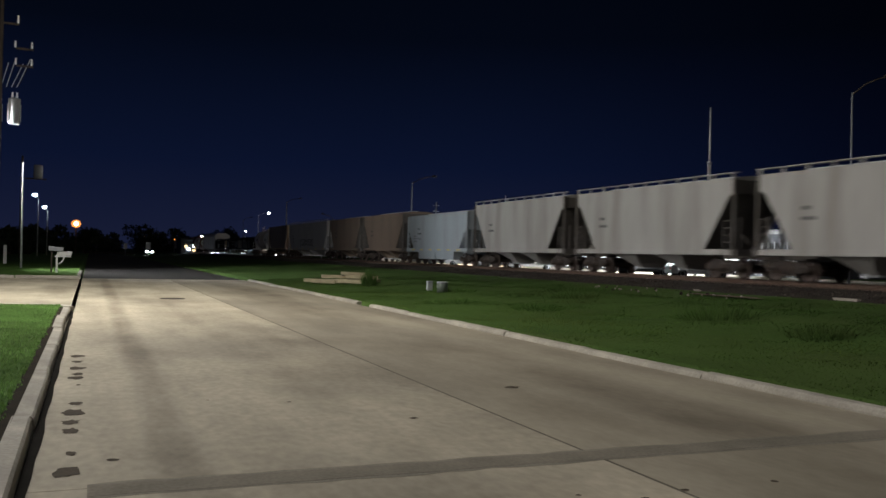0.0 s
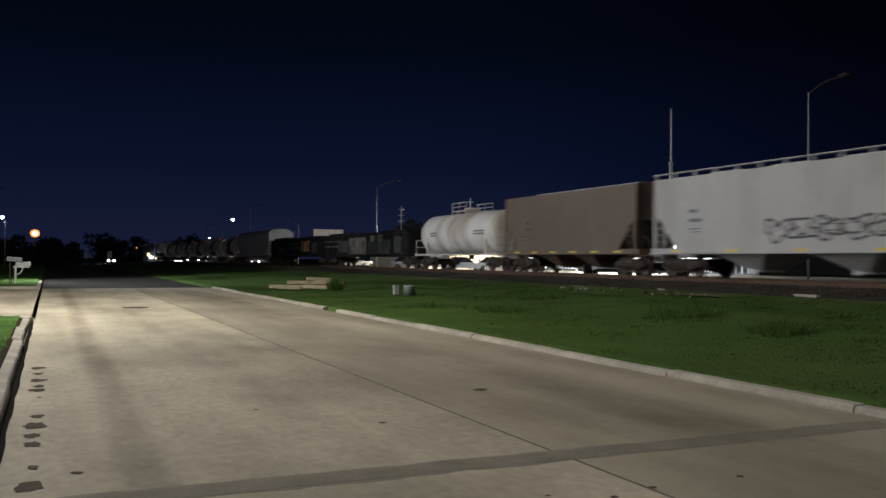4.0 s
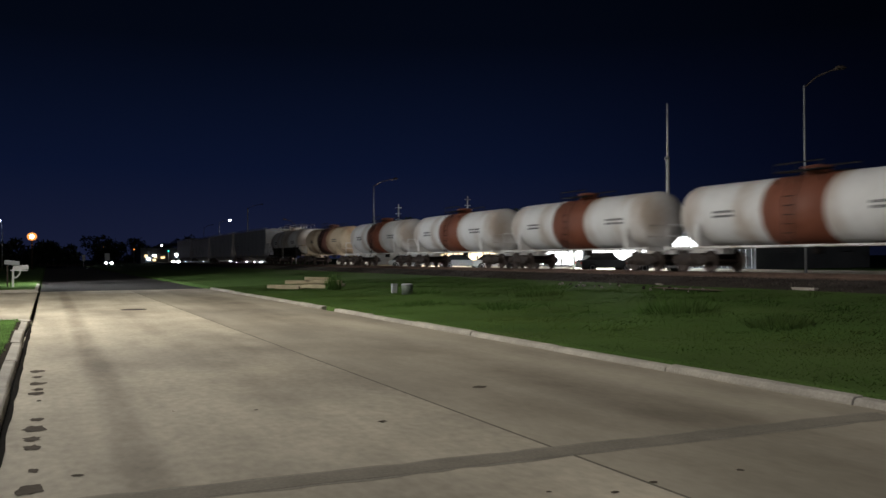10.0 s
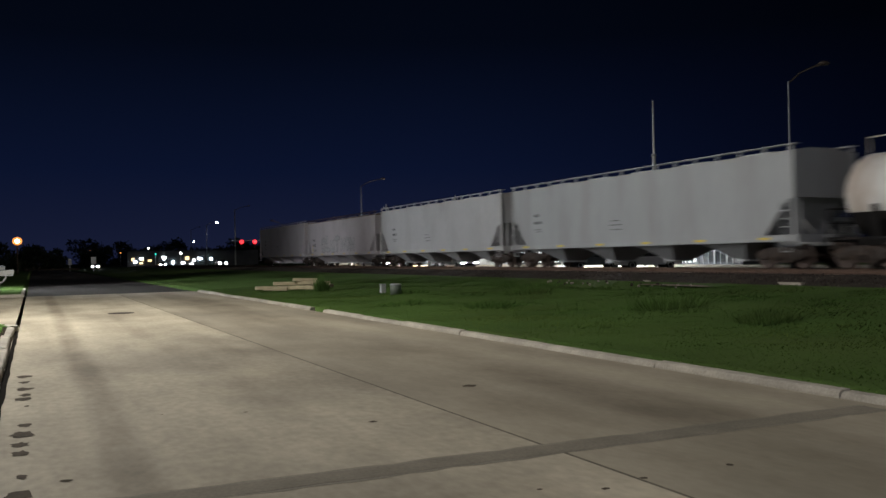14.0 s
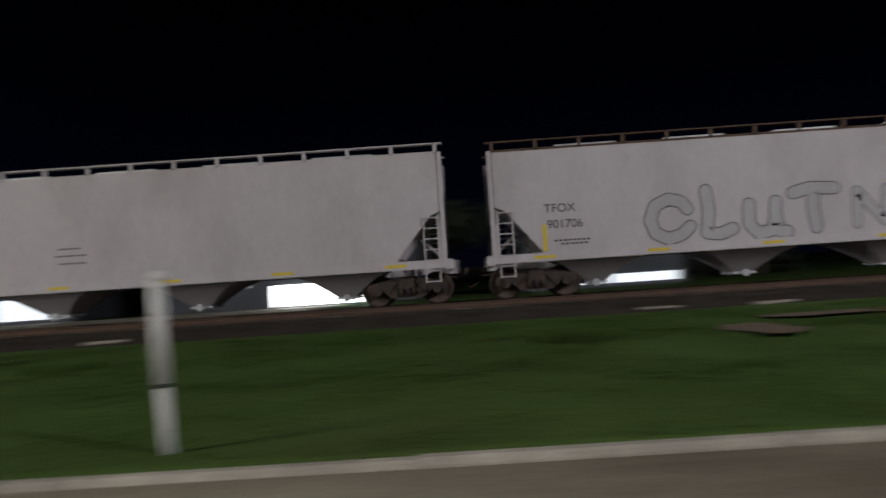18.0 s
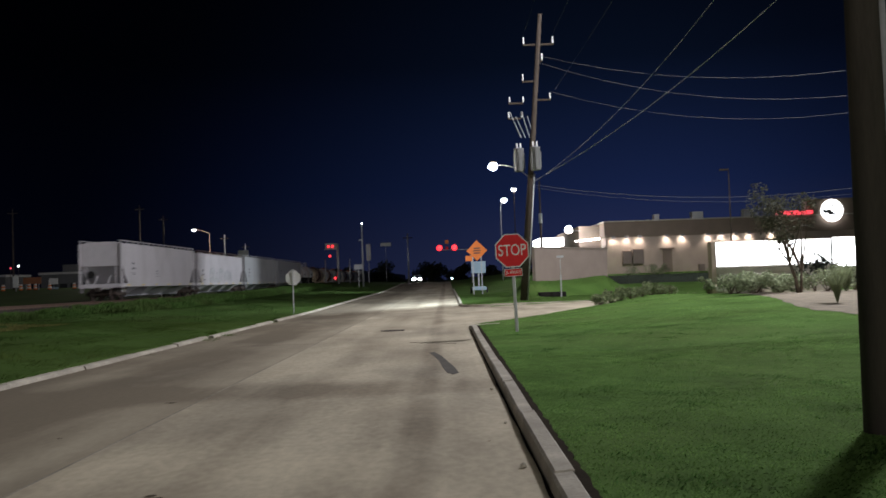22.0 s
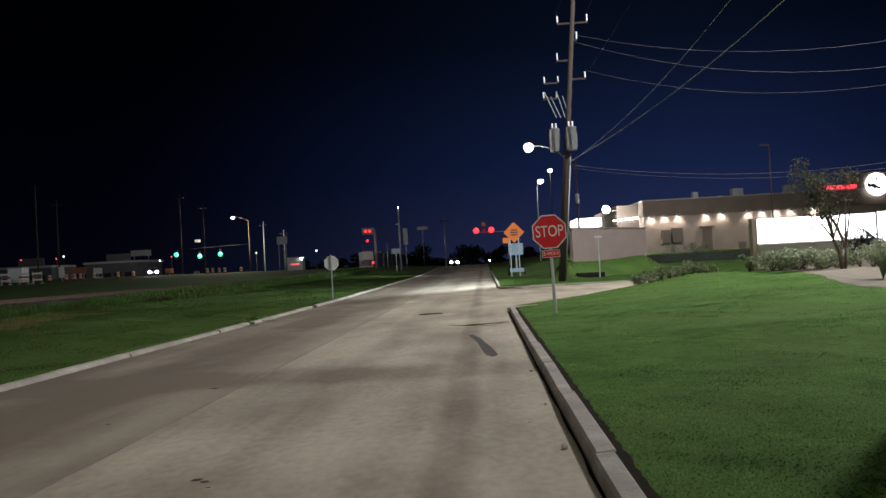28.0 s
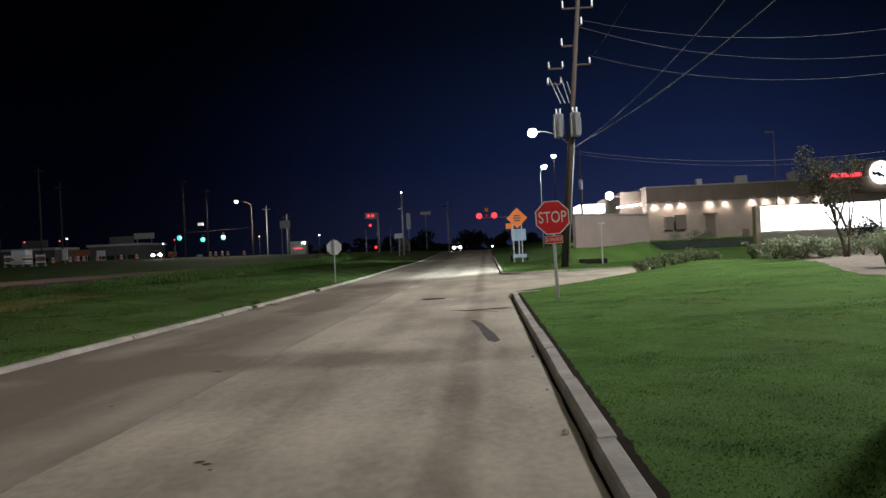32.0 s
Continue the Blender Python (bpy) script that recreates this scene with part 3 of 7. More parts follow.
def kerb_run(name, label, x, spans, face, length):
    k = thing(name, label, "kerb", kind="structure")
    me = kerb_piece(length, face)
    r = random.Random(9)
    for a, b in spans:
        n = max(1, round(abs(b - a) / length))
        for i in range(n):
            y = a + (b - a) * i / n
            ob = part("kerb_stone", me, None, k, at=(x + r.uniform(-0.016, 0.016), y, float(road_z(y)) + r.uniform(-0.016, 0.008)))
            ob.scale[1] = abs(b - a) / n / length
            ob.rotation_euler[2] = r.uniform(-0.006, 0.006)
            ob.rotation_euler[0] = math.atan2(float(road_z(y + length)) - float(road_z(y)), length)
    return k


kerb_run("kerb_east", "chipped pale concrete kerb beside rough grass", 7.87, [(-150, -38.4), (-37.4, -27.8), (-27.2, 25.1), (26.4, 47)], -1, 3.0)
kerb_run("kerb_west", "pale concrete kerb with shaded gutter along mown lawn", -0.465, [(-27.4, 23.2), (47.6, 60), (-104, -51.2)], 1, 3.0)
EARTH = material("bare_earth", (0.030, 0.024, 0.017), 0.95, var=0.4, scale=3, fine=30, bump=0.4, spec=0.03)
rnd = random.Random(17)
edge = [(-0.575, -27.2)] + [(-0.650 - rnd.uniform(0.0, 0.035), -27.2 + 0.12 * i) for i in range(420)] + [(-0.575, 23.0)]
part("soil_edge", prism(nb(), edge, "z", 0.05, 0.133), EARTH, bpy.data.objects["kerb_west"], "dark bare earth between kerb and turf")
def corner_kerb(name, cx, cy, r, a0, a1, n):
    k = thing(name, "curved concrete kerb at a driveway corner", "kerb", kind="structure")
    for i in range(n):
        a, b = radians(a0 + (a1 - a0) * i / n), radians(a0 + (a1 - a0) * (i + 1) / n)
        bm = nb()
        pts = [(cx + (r + o) * math.cos(t), cy + (r + o) * math.sin(t)) for t, o in ((a, -0.11), (b, -0.11), (b, 0.11), (a, 0.11))]
        prism(bm, pts, "z", -0.1, 0.13)
        part("kerb_stone", bm, KERB, k)


corner_kerb("kerb_corner", -1.55, -27.4, 1.1, 0, -80, 5)
corner_kerb("kerb_corner", -2.25, -51.1, 1.8, 0, 88, 7)
corner_kerb("kerb_corner", -1.5, 23.3, 1.05, 0, 85, 5)
k = thing("kerb_drive", "low concrete kerb along the driveway", "kerb", kind="structure")
for i in range(6):
    x0 = -2.2 - 2.0 * i
    part("kerb_stone", box(nb(), x0 - 1.98, x0, -49.42 - 0.08 * i, -49.22 - 0.08 * i, -0.1, 0.16), KERB, k)
k = thing("kerb_side_street", "low concrete kerb along the side street", "kerb", kind="structure")
for i in range(8):
    part("kerb_stone", box(nb(), -3.4 - 3 * i, -0.45 - 3 * i, 47.62, 47.84, -0.1, 0.14), KERB, k)
    part("kerb_stone", box(nb(), -4.6 - 3 * i, -1.65 - 3 * i, 24.3, 24.5, -0.1, 0.13), KERB, k)

# kerb shade put into colour: a near-black strip along the western gutter
gd = nb()
rg = random.Random(14)
prev = None
for i in range(96):
    y = -28.3 + i * 0.545
    row = [gd.verts.new((-0.41, y, 0.006)), gd.verts.new(((-0.385 if y < 1 else -0.335) + rg.uniform(-0.012, 0.012), y, 0.004))]
    if prev:
        gd.faces.new((prev[0], prev[1], row[1], row[0]))
    prev = row
GUTTER_SHADE = material("gutter_shade", (0.014, 0.012, 0.010), 0.95, var=0.4, scale=3, fine=25, bump=0.3, spec=0.02)
tagged(part("gutter_shade", gd, GUTTER_SHADE), "dark strip coloured as the kerb's shade", "dirt", kind="stuff")
for i, (y, r) in enumerate(((-7.36, 0.032), (-12.5, 0.03), (-4.2, 0.025), (-9.6, 0.02))):
    b = nb()
    bmesh.ops.create_icosphere(b, subdivisions=1, radius=r)
    ob = tagged(part("gutter_stone", b, KERB), "small chip of concrete in the gutter", "stone", "gutter stones")
    ob.location = (-0.28, y, r * 0.6)


# ---- railway ----
def rnd_ballast():
    """Crushed stone bed: a shouldered bank with loose stones on it."""
    r = np.random.RandomState(3)
    prof = [(-5.2, -0.52), (-3.1, -0.24), (-1.9, -0.19), (1.9, -0.19), (3.1, -0.24), (5.0, -0.6)]
    ys = np.concatenate([np.arange(-500, -60, 20), np.arange(-60, 60, 1.2), np.arange(60, 501, 20)])
    v = np.array([[(TRACK_X + x, y, RAIL_Z + z + r.uniform(-0.03, 0.03)) for x, z in prof] for y in ys])
    n = len(prof)
    i = np.arange(len(ys) * n).reshape(len(ys), n)
    q = np.stack([i[:-1, :-1], i[:-1, 1:], i[1:, 1:], i[1:, :-1]], -1).reshape(-1, 4)
    return array_mesh("ballast", v.reshape(-1, 3), q, BALLAST)


bed = part("ballast_bed", rnd_ballast(), None)
tagged(bed, "rusty brown crushed stone railway ballast", "ballast", kind="stuff")
r = np.random.RandomState(5)
N = 26000
bx, by = TRACK_X - 4.9 + 3.6 * r.rand(N), r.uniform(-60, 75, N)
bz = RAIL_Z + np.interp(bx - TRACK_X, [-5.2, -3.1, -1.9], [-0.52, -0.24, -0.19])
sz = 0.025 + 0.05 * r.rand(N) ** 2
tet = np.array([(0, 0, 1), (0.9, 0.1, -0.4), (-0.5, 0.8, -0.35), (-0.4, -0.8, -0.4)])
rot = r.rand(N) * 6.28
c, s = np.cos(rot), np.sin(rot)
V = np.empty((N, 4, 3))
for k in range(4):
    V[:, k, 0] = bx + sz * (tet[k, 0] * c - tet[k, 1] * s)
    V[:, k, 1] = by + sz * (tet[k, 0] * s + tet[k, 1] * c)
    V[:, k, 2] = bz + sz * tet[k, 2] * r.uniform(0.6, 1.2, N)
base = np.arange(N)[:, None, None] * 4
F = (base + np.array([(0, 1, 2), (0, 2, 3), (0, 3, 1), (1, 3, 2)])[None]).reshape(-1, 3)
tagged(part("ballast_stones", array_mesh("stones", V.reshape(-1, 3), F, BALLAST), None), "loose angular ballast stones beside the track", "gravel", kind="stuff")

track = thing("railway_track", "rusty rails on dark timber ties in ballast", "railway track", kind="structure")
for x in (-0.75, 0.75):
    pr = [(-0.075, -0.17), (0.075, -0.17), (0.075, -0.155), (0.012, -0.13), (0.012, -0.045), (0.036, -0.03), (0.036, -0.004), (0.03, 0), (-0.03, 0), (-0.036, -0.004), (-0.036, -0.03), (-0.012, -0.045), (-0.012, -0.13), (-0.075, -0.155)]
    part("rail", prism(nb(), [(TRACK_X + x + a, RAIL_Z + b) for a, b in pr], "y", -480, 480), RUST, track)
tie_me = mesh_of("tie", box(nb(), -1.3, 1.3, -0.115, 0.115, -0.16, 0), TIE)
tie_pale = mesh_of("tie", box(nb(), -1.3, 1.3, -0.115, 0.115, -0.16, 0), PALE_TIE)
rt = random.Random(8)
for i in range(290):
    y = -72 + i * 0.53
    ob = part("tie", tie_pale if rt.random() < 0.05 else tie_me, None, track, at=(TRACK_X + rt.uniform(-0.08, 0.08), y, RAIL_Z - 0.17), rz=rt.uniform(-1, 1))
# spare weathered ties thrown beside the bed
for x, y, a in ((21.9, 14.7, 80), (22.3, 9.2, 95), (22.2, -4.8, 86), (22.0, -7.6, 92), (22.3, -13.0, 84), (21.6, -18.5, 90), (22.1, 20.6, 88), (21.8, 27.5, 60), (21.2, -32, 87), (22.3, -41, 93)):
    z = float(np.interp(x - TRACK_X, [-5.2, -3.1, -1.9], [-0.52, -0.24, -0.19])) + RAIL_Z + 0.04
    tb = tagged(part("loose_tie", bevelled(box(nb(), -0.5, 0.5, -0.09, 0.09, -0.07, 0.02), 0.01), PALE_TIE), "short pale weathered timber lying on the ballast edge", "timber", "loose timbers by the track")
    tb.location, tb.rotation_euler[2] = (x, y, z), radians(a)

# ---- freight train ----
SPEED = 21.2
cars = []
wheelsets = []


def wheelset_mesh():
    bm = nb()
    tube(bm, (-1.05, 0, 0), (1.05, 0, 0), 0.085, n=10)
    for s in (-1, 1):
        lathe(bm, [(0.07, s * 0.70), (0.36, s * 0.72), (0.40, s * 0.69), (0.48, s * 0.69), (0.46, s * 0.80), (0.40, s * 0.81), (0.36, s * 0.77), (0.14, s * 0.79), (0.13, s * 0.86), (0.05, s * 0.87)], 22, "x")
        for k in range(3):
            a = 2 * math.pi * k / 3
            tube(bm, (s * 0.79, 0.25 * math.cos(a), 0.25 * math.sin(a)), (s * 0.815, 0.25 * math.cos(a), 0.25 * math.sin(a)), 0.035, n=6)
    return mesh_of("wheelset", bm, WHEELM)


def bogie_mesh():
    bm = nb()
    side = [(-1.18, 0.50), (-1.10, 0.66), (-0.86, 0.70), (-0.45, 0.80), (0.45, 0.80), (0.86, 0.70), (1.10, 0.66), (1.18, 0.50), (1.06, 0.40), (0.72, 0.46), (0.46, 0.24), (-0.46, 0.24), (-0.72, 0.46), (-1.06, 0.40)]
    for s in (-1, 1):
        prism(bm, side, "x", s * 1.0 - 0.07, s * 1.0 + 0.07)
        for y in (-0.86, 0.86):
            tube(bm, (s * 0.92, y, 0.46), (s * 1.17, y, 0.46), 0.13, n=12)
        for y in (-0.2, 0, 0.2):
            tube(bm, (s * 1.09, y, 0.30), (s * 1.09, y, 0.62), 0.075, n=8)
        path(bm, [(s * 1.1, -0.55, 0.36), (s * 1.12, -0.3, 0.66)], 0.03)
        path(bm, [(s * 1.1, 0.55, 0.36), (s * 1.12, 0.3, 0.66)], 0.03)
    box(bm, -1.15, 1.15, -0.22, 0.22, 0.50, 0.82)
    for y in (-0.5, 0.5):
        tube(bm, (-0.9, y, 0.4), (0.9, y, 0.4), 0.05, n=6)
    tube(bm, (0, 0, 0.8), (0, 0, 1.0), 0.2, n=12)
    return mesh_of("bogie", bm, TRUCKM)


WHEELSET, BOGIE = wheelset_mesh(), bogie_mesh()
bm = nb()
box(bm, -0.11, 0.11, 0, 0.55, 0.72, 0.98)
box(bm, -0.16, 0.16, 0.42, 0.66, 0.70, 1.0)
tube(bm, (0.2, 0.1, 0.75), (0.28, 0.6, 0.42), 0.03, n=6)
COUPLER = mesh_of("coupler", bm, TRUCKM)


def running_gear(car, half, inset=1.85, spin=False):
    for s in (-1, 1):
        b = part("bogie", BOGIE, None, car, "cast steel bogie with roller bearings", at=(0, s * (half - inset), 0))
        for y in (-0.86, 0.86):
            w = part("wheelset", WHEELSET, None, b, at=(0, y, 0.465))
            if spin:
                wheelsets.append(w)
        part("coupler", COUPLER, None, car, at=(0, s * (half - 0.62), 0), rz=0 if s > 0 else 180)


def car_at(name, label, category, s0, s1):
    """A car whose ends are s0 and s1 metres up the line when the clip starts."""
    car = thing(name, label, category, group="freight train cars")
    cars.append((car, 0.5 * (s0 + s1)))
    return car, 0.5 * (s1 - s0)


def paint(name, colour, dirt=(0.17, 0.14, 0.125), amount=0.3, at=(0.48, 0.72), stretch=(1, 1, 0.55)):
    return material(name, colour, 0.62, var=0.09, scale=0.6, fine=5, bump=0.03, stretch=stretch, dirt=dirt, dirt_amount=amount, dirt_at=at)


# dark mottled colour: short hoppers' ends, frames and ladders, and floor sheets
DARK_PAINT = material("dark_mottled_paint", (0.088, 0.077, 0.070), 0.8, var=0.3, scale=1.5, fine=12, dirt=(0.11, 0.09, 0.075), dirt_amount=0.5)
HATCH = mesh_of("roof_hatch", bevelled(box(nb(), -0.32, 0.32, -0.9, 0.9, 0, 0.1), 0.02), GALV)
REFLECTOR = mesh_of("reflector_strip", box(nb(), -0.003, 0.003, -0.3, 0.3, -0.045, 0.045), YELLOWP)


def hopper(s0, s1, mat, label, bays=4, rust_roof=False, spin=False, deep=False, top=4.28, marks=2, dark_ends=False, round_top=False, fence=True, cut=(1.6, 2.62)):
    car, half = car_at("covered_hopper", label, "hopper car", s0, s1)
    h = half - 0.50
    sill0, sill1, W = 1.02, 1.24, 1.56
    # sides: one sheet each with the lower corners cut away
    ci, cz = cut
    poly = [(-h + ci, sill1), (h - ci, sill1), (h - 0.55, cz - 0.12), (h - 0.28, cz), (h - 0.28, top), (-h + 0.28, top), (-h + 0.28, cz), (-h + 0.55, cz - 0.12)]
    for s in (-1, 1):
        body = nb()
        if round_top:
            n = 7
            prev = None
            for k in range(n + 1):
                a = k / n * math.pi / 2
                x, z = s * (0.55 + 1.0 * math.cos(a)), top - 0.55 + 0.85 * math.sin(a)
                row = [body.verts.new((x, -h + 0.28, z)), body.verts.new((x, h - 0.28, z))]
                if prev:
                    f = body.faces.new((prev[0], prev[1], row[1], row[0]))
                    f.smooth = True
                prev = row
            prism(body, [(u, min(v, top - 0.55)) for u, v in poly], "x", s * W, s * (W - 0.05))
        else:
            prism(body, poly, "x", s * W, s * (W - 0.05))
        part("side_sheet", body, mat, car)
    # end slope sheets and upper ends
    for s in (-1, 1):
        ends = nb()
        prism(ends, [(s * (h - ci - 0.5), sill1), (s * (h - 0.55), cz), (s * (h - 0.28), cz), (s * (h - 0.28), top), (s * (h - 0.36), top), (s * (h - 0.36), cz + 0.08), (s * (h - 0.6), cz + 0.08), (s * (h - ci - 0.6), sill1)], "x", -W + 0.05, W - 0.05) if not round_top else prism(ends, [(s * (h - ci - 0.5), sill1), (s * (h - 0.55), cz), (s * (h - 0.28), cz), (s * (h - 0.28), top - 0.55), (s * (h - 0.36), top - 0.55), (s * (h - ci - 0.6), sill1)], "x", -W + 0.05, W - 0.05)
        if round_top:
            arch = [(0.55 + math.cos(k * math.pi / 14), top - 0.55 + 0.85 * math.sin(k * math.pi / 14)) for k in range(8)]
            prism(ends, arch + [(-a, b) for a, b in arch[::-1]], "y", s * (h - 0.36), s * (h - 0.28))
        part("end_sheet", ends, DARK_PAINT if dark_ends else mat, car, "dark mottled end sheet" if dark_ends else "")
    roofm = RUST if rust_roof else mat
    roof = nb()
    if round_top:
        box(roof, -0.56, 0.56, -h + 0.28, h - 0.28, top + 0.24, top + 0.31)
    else:
        prism(roof, [(-W - 0.01, top - 0.02), (-W - 0.01, top + 0.04), (-0.7, top + 0.17), (0.7, top + 0.17), (W + 0.01, top + 0.04), (W + 0.01, top - 0.02)], "y", -h + 0.26, h - 0.26)
    part("roof", roof, roofm, car, "rust-stained roof" if rust_roof else "")
    for k in range(5):
        part("roof_hatch", HATCH, None, car, at=(0, (k - 2) * (2 * h - 3) / 5, top + 0.17))
    # roof walkway carried on posts over both edges
    if fence:
        for s in (-1, 1):
            wk = nb()
            n = max(8, int(2 * h / 1.25))
            for k in range(n + 1):
                y = -h + 0.3 + (2 * h - 0.6) * k / n
                box(wk, s * (W - 0.02) - 0.03, s * (W - 0.02) + 0.03, y - 0.05, y + 0.05, top, top + 0.25)
            box(wk, s * (W - 0.10) - 0.13, s * (W - 0.10) + 0.13, -h + 0.1, h - 0.1, top + 0.25, top + 0.285)
            part("roof_walkway", wk, roofm, car)
    # side sills, end frames, ladders
    for s in (-1, 1):
        part("side_sill", prism(nb(), [(s * 1.45, sill0), (s * 1.60, sill0), (s * 1.60, sill0 + 0.04), (s * 1.585, sill1 + 0.02), (s * 1.45, sill1 + 0.02)], "y", -h + 0.12, h - 0.12), mat, car)
    for e in (-1, 1):
        fr = nb()
        for s in (-1, 1):
            box(fr, s * 1.56 - 0.05, s * 1.56 + 0.05, e * (h - 0.2) - 0.06, e * (h - 0.2) + 0.06, sill0, top + 0.02)
            box(fr, s * 1.1 - 0.04, s * 1.1 + 0.04, e * (h - 0.33) - 0.04, e * (h - 0.33) + 0.04, sill1, 2.6)
        box(fr, -1.6, 1.6, e * (h - 0.08) - 0.10, e * (h - 0.08) + 0.10, sill0 - 0.04, sill1 + 0.02)
        box(fr, -0.25, 0.25, e * (h - 1.2) - 1.4, e * (h - 1.2) + 1.2, 0.85, sill1)
        for s in (-1, 1):
            tube(fr, (s * 0.5, e * (h - 0.2), sill1), (s * 0.5, e * (h - 0.9), 1.9), 0.04, n=6)
        part("end_frame", fr, DARK_PAINT if dark_ends else mat, car)
        for s in (-1, 1):
            ld = nb()
            x, y = s * 1.60, e * (h - 0.55)
            for q in (-0.2, 0.2):
                box(ld, x - 0.02, x + 0.02, y + q - 0.02, y + q + 0.02, 0.62, 2.5)
            for k in range(7):
                box(ld, x - 0.015, x + 0.015, y - 0.2, y + 0.2, 0.64 + k * 0.30, 0.67 + k * 0.30)
            part("ladder", ld, DARK_PAINT if dark_ends else mat, car)
    br = lathe(nb(), [(0.24, 0), (0.28, 0.02), (0.24, 0.04)], 14, "y", (0.7, h - 0.16, 2.0))
    part("brake_wheel", br, BLACK, car)
    # hoppers below the sill, each with its outlet gate
    if not deep:
        part("floor_sheet", box(nb(), -1.46, 1.46, -h + ci + 0.3, h - ci - 0.3, 1.10, 1.18), DARK_PAINT, car, "dark flat sheet closing the underside")
    run = h - 3.0 if not deep else h - 2.6
    wbay = 4.3 if bays == 4 else (5.0 if bays == 3 else 2 * run / bays)
    for k in range(bays):
        y = wbay * (k - (bays - 1) / 2)
        ya, yb = max(y - wbay * 0.485, -h + 2.6), min(y + wbay * 0.485, h - 2.6)
        b = nb()
        if deep:
            z0, wb, ww = 0.42, wbay * 0.46, 1.52
        else:
            z0, wb, ww = 0.36, 0.27, 0.55
        if deep:
            levels = [(1.5, ya - y, yb - y, sill1), (1.5, ya - y, yb - y, sill0 - 0.02), (ww, -wb, wb, z0)]
        else:
            levels = [(1.5, -0.33 * wbay, 0.33 * wbay, sill1), (1.5, -0.30 * wbay, 0.30 * wbay, sill0 - 0.02), (1.25, -0.215 * wbay, 0.215 * wbay, 0.86), (0.85, -0.125 * wbay, 0.125 * wbay, 0.58), (ww, -wb, wb, z0)]
        rings = [[b.verts.new(q) for q in ((-hw, y + a, z), (hw, y + a, z), (hw, y + c, z), (-hw, y + c, z))] for hw, a, c, z in levels]
        for u, v in zip(rings, rings[1:]):
            for i in range(4):
                b.faces.new((u[i], u[(i + 1) % 4], v[(i + 1) % 4], v[i]))
        b.faces.new(rings[-1])
        bay = part("hopper_bay", b, mat, car)
        if not deep:
            g = nb()
            box(g, -0.6, 0.6, y - 0.33, y + 0.33, 0.30, 0.36)
            tube(g, (-0.75, y, 0.33), (0.75, y, 0.33), 0.05, n=8)
            for s in (-1, 1):
                tube(g, (s * 0.75, y, 0.33), (s * 0.80, y, 0.33), 0.11, n=10)
            part("outlet_gate", g, GALV, bay, "worn metal outlet gate")
    running_gear(car, half, spin=spin)
    # dark painted bars, reflective stripes
    mk = nb()
    for s in (-1, 1):
        for yy, z, w in ((h - 2.7, 2.75, 0.55), (h - 2.8, 2.36, 0.85), (h - 2.8, 2.05, 0.8), (h - 2.9, 1.92, 0.6), (-h + 10.9, 2.22, 0.7), (-h + 10.9, 2.02, 1.0), (-h + 10.8, 1.80, 0.8))[:2 if dark_ends else 7 if marks > 1 else 4 if marks else 0] + (() if marks else ((h - 2.37, 1.55, 1.05), (h - 2.37, 1.45, 0.9))):
            n = int(w / 0.13)
            for k in range(n):
                box(mk, s * 1.561 - 0.002, s * 1.561 + 0.004, yy - w / 2 + k * 0.13, yy - w / 2 + k * 0.13 + 0.085, z, z + (0.15 if z > 2.3 else 0.05))
    tagged(part("stencil_paint", mk, GRAFFITI, car, "dark stencilled paint"), kind="stuff")
    for s in () if dark_ends else (-1, 1):
        for k in range(6):
            part("reflector_strip", REFLECTOR, None, car, at=(s * 1.602, -h + 1.6 + k * (2 * h - 3.2) / 5, sill0 + 0.12))
    return car, h


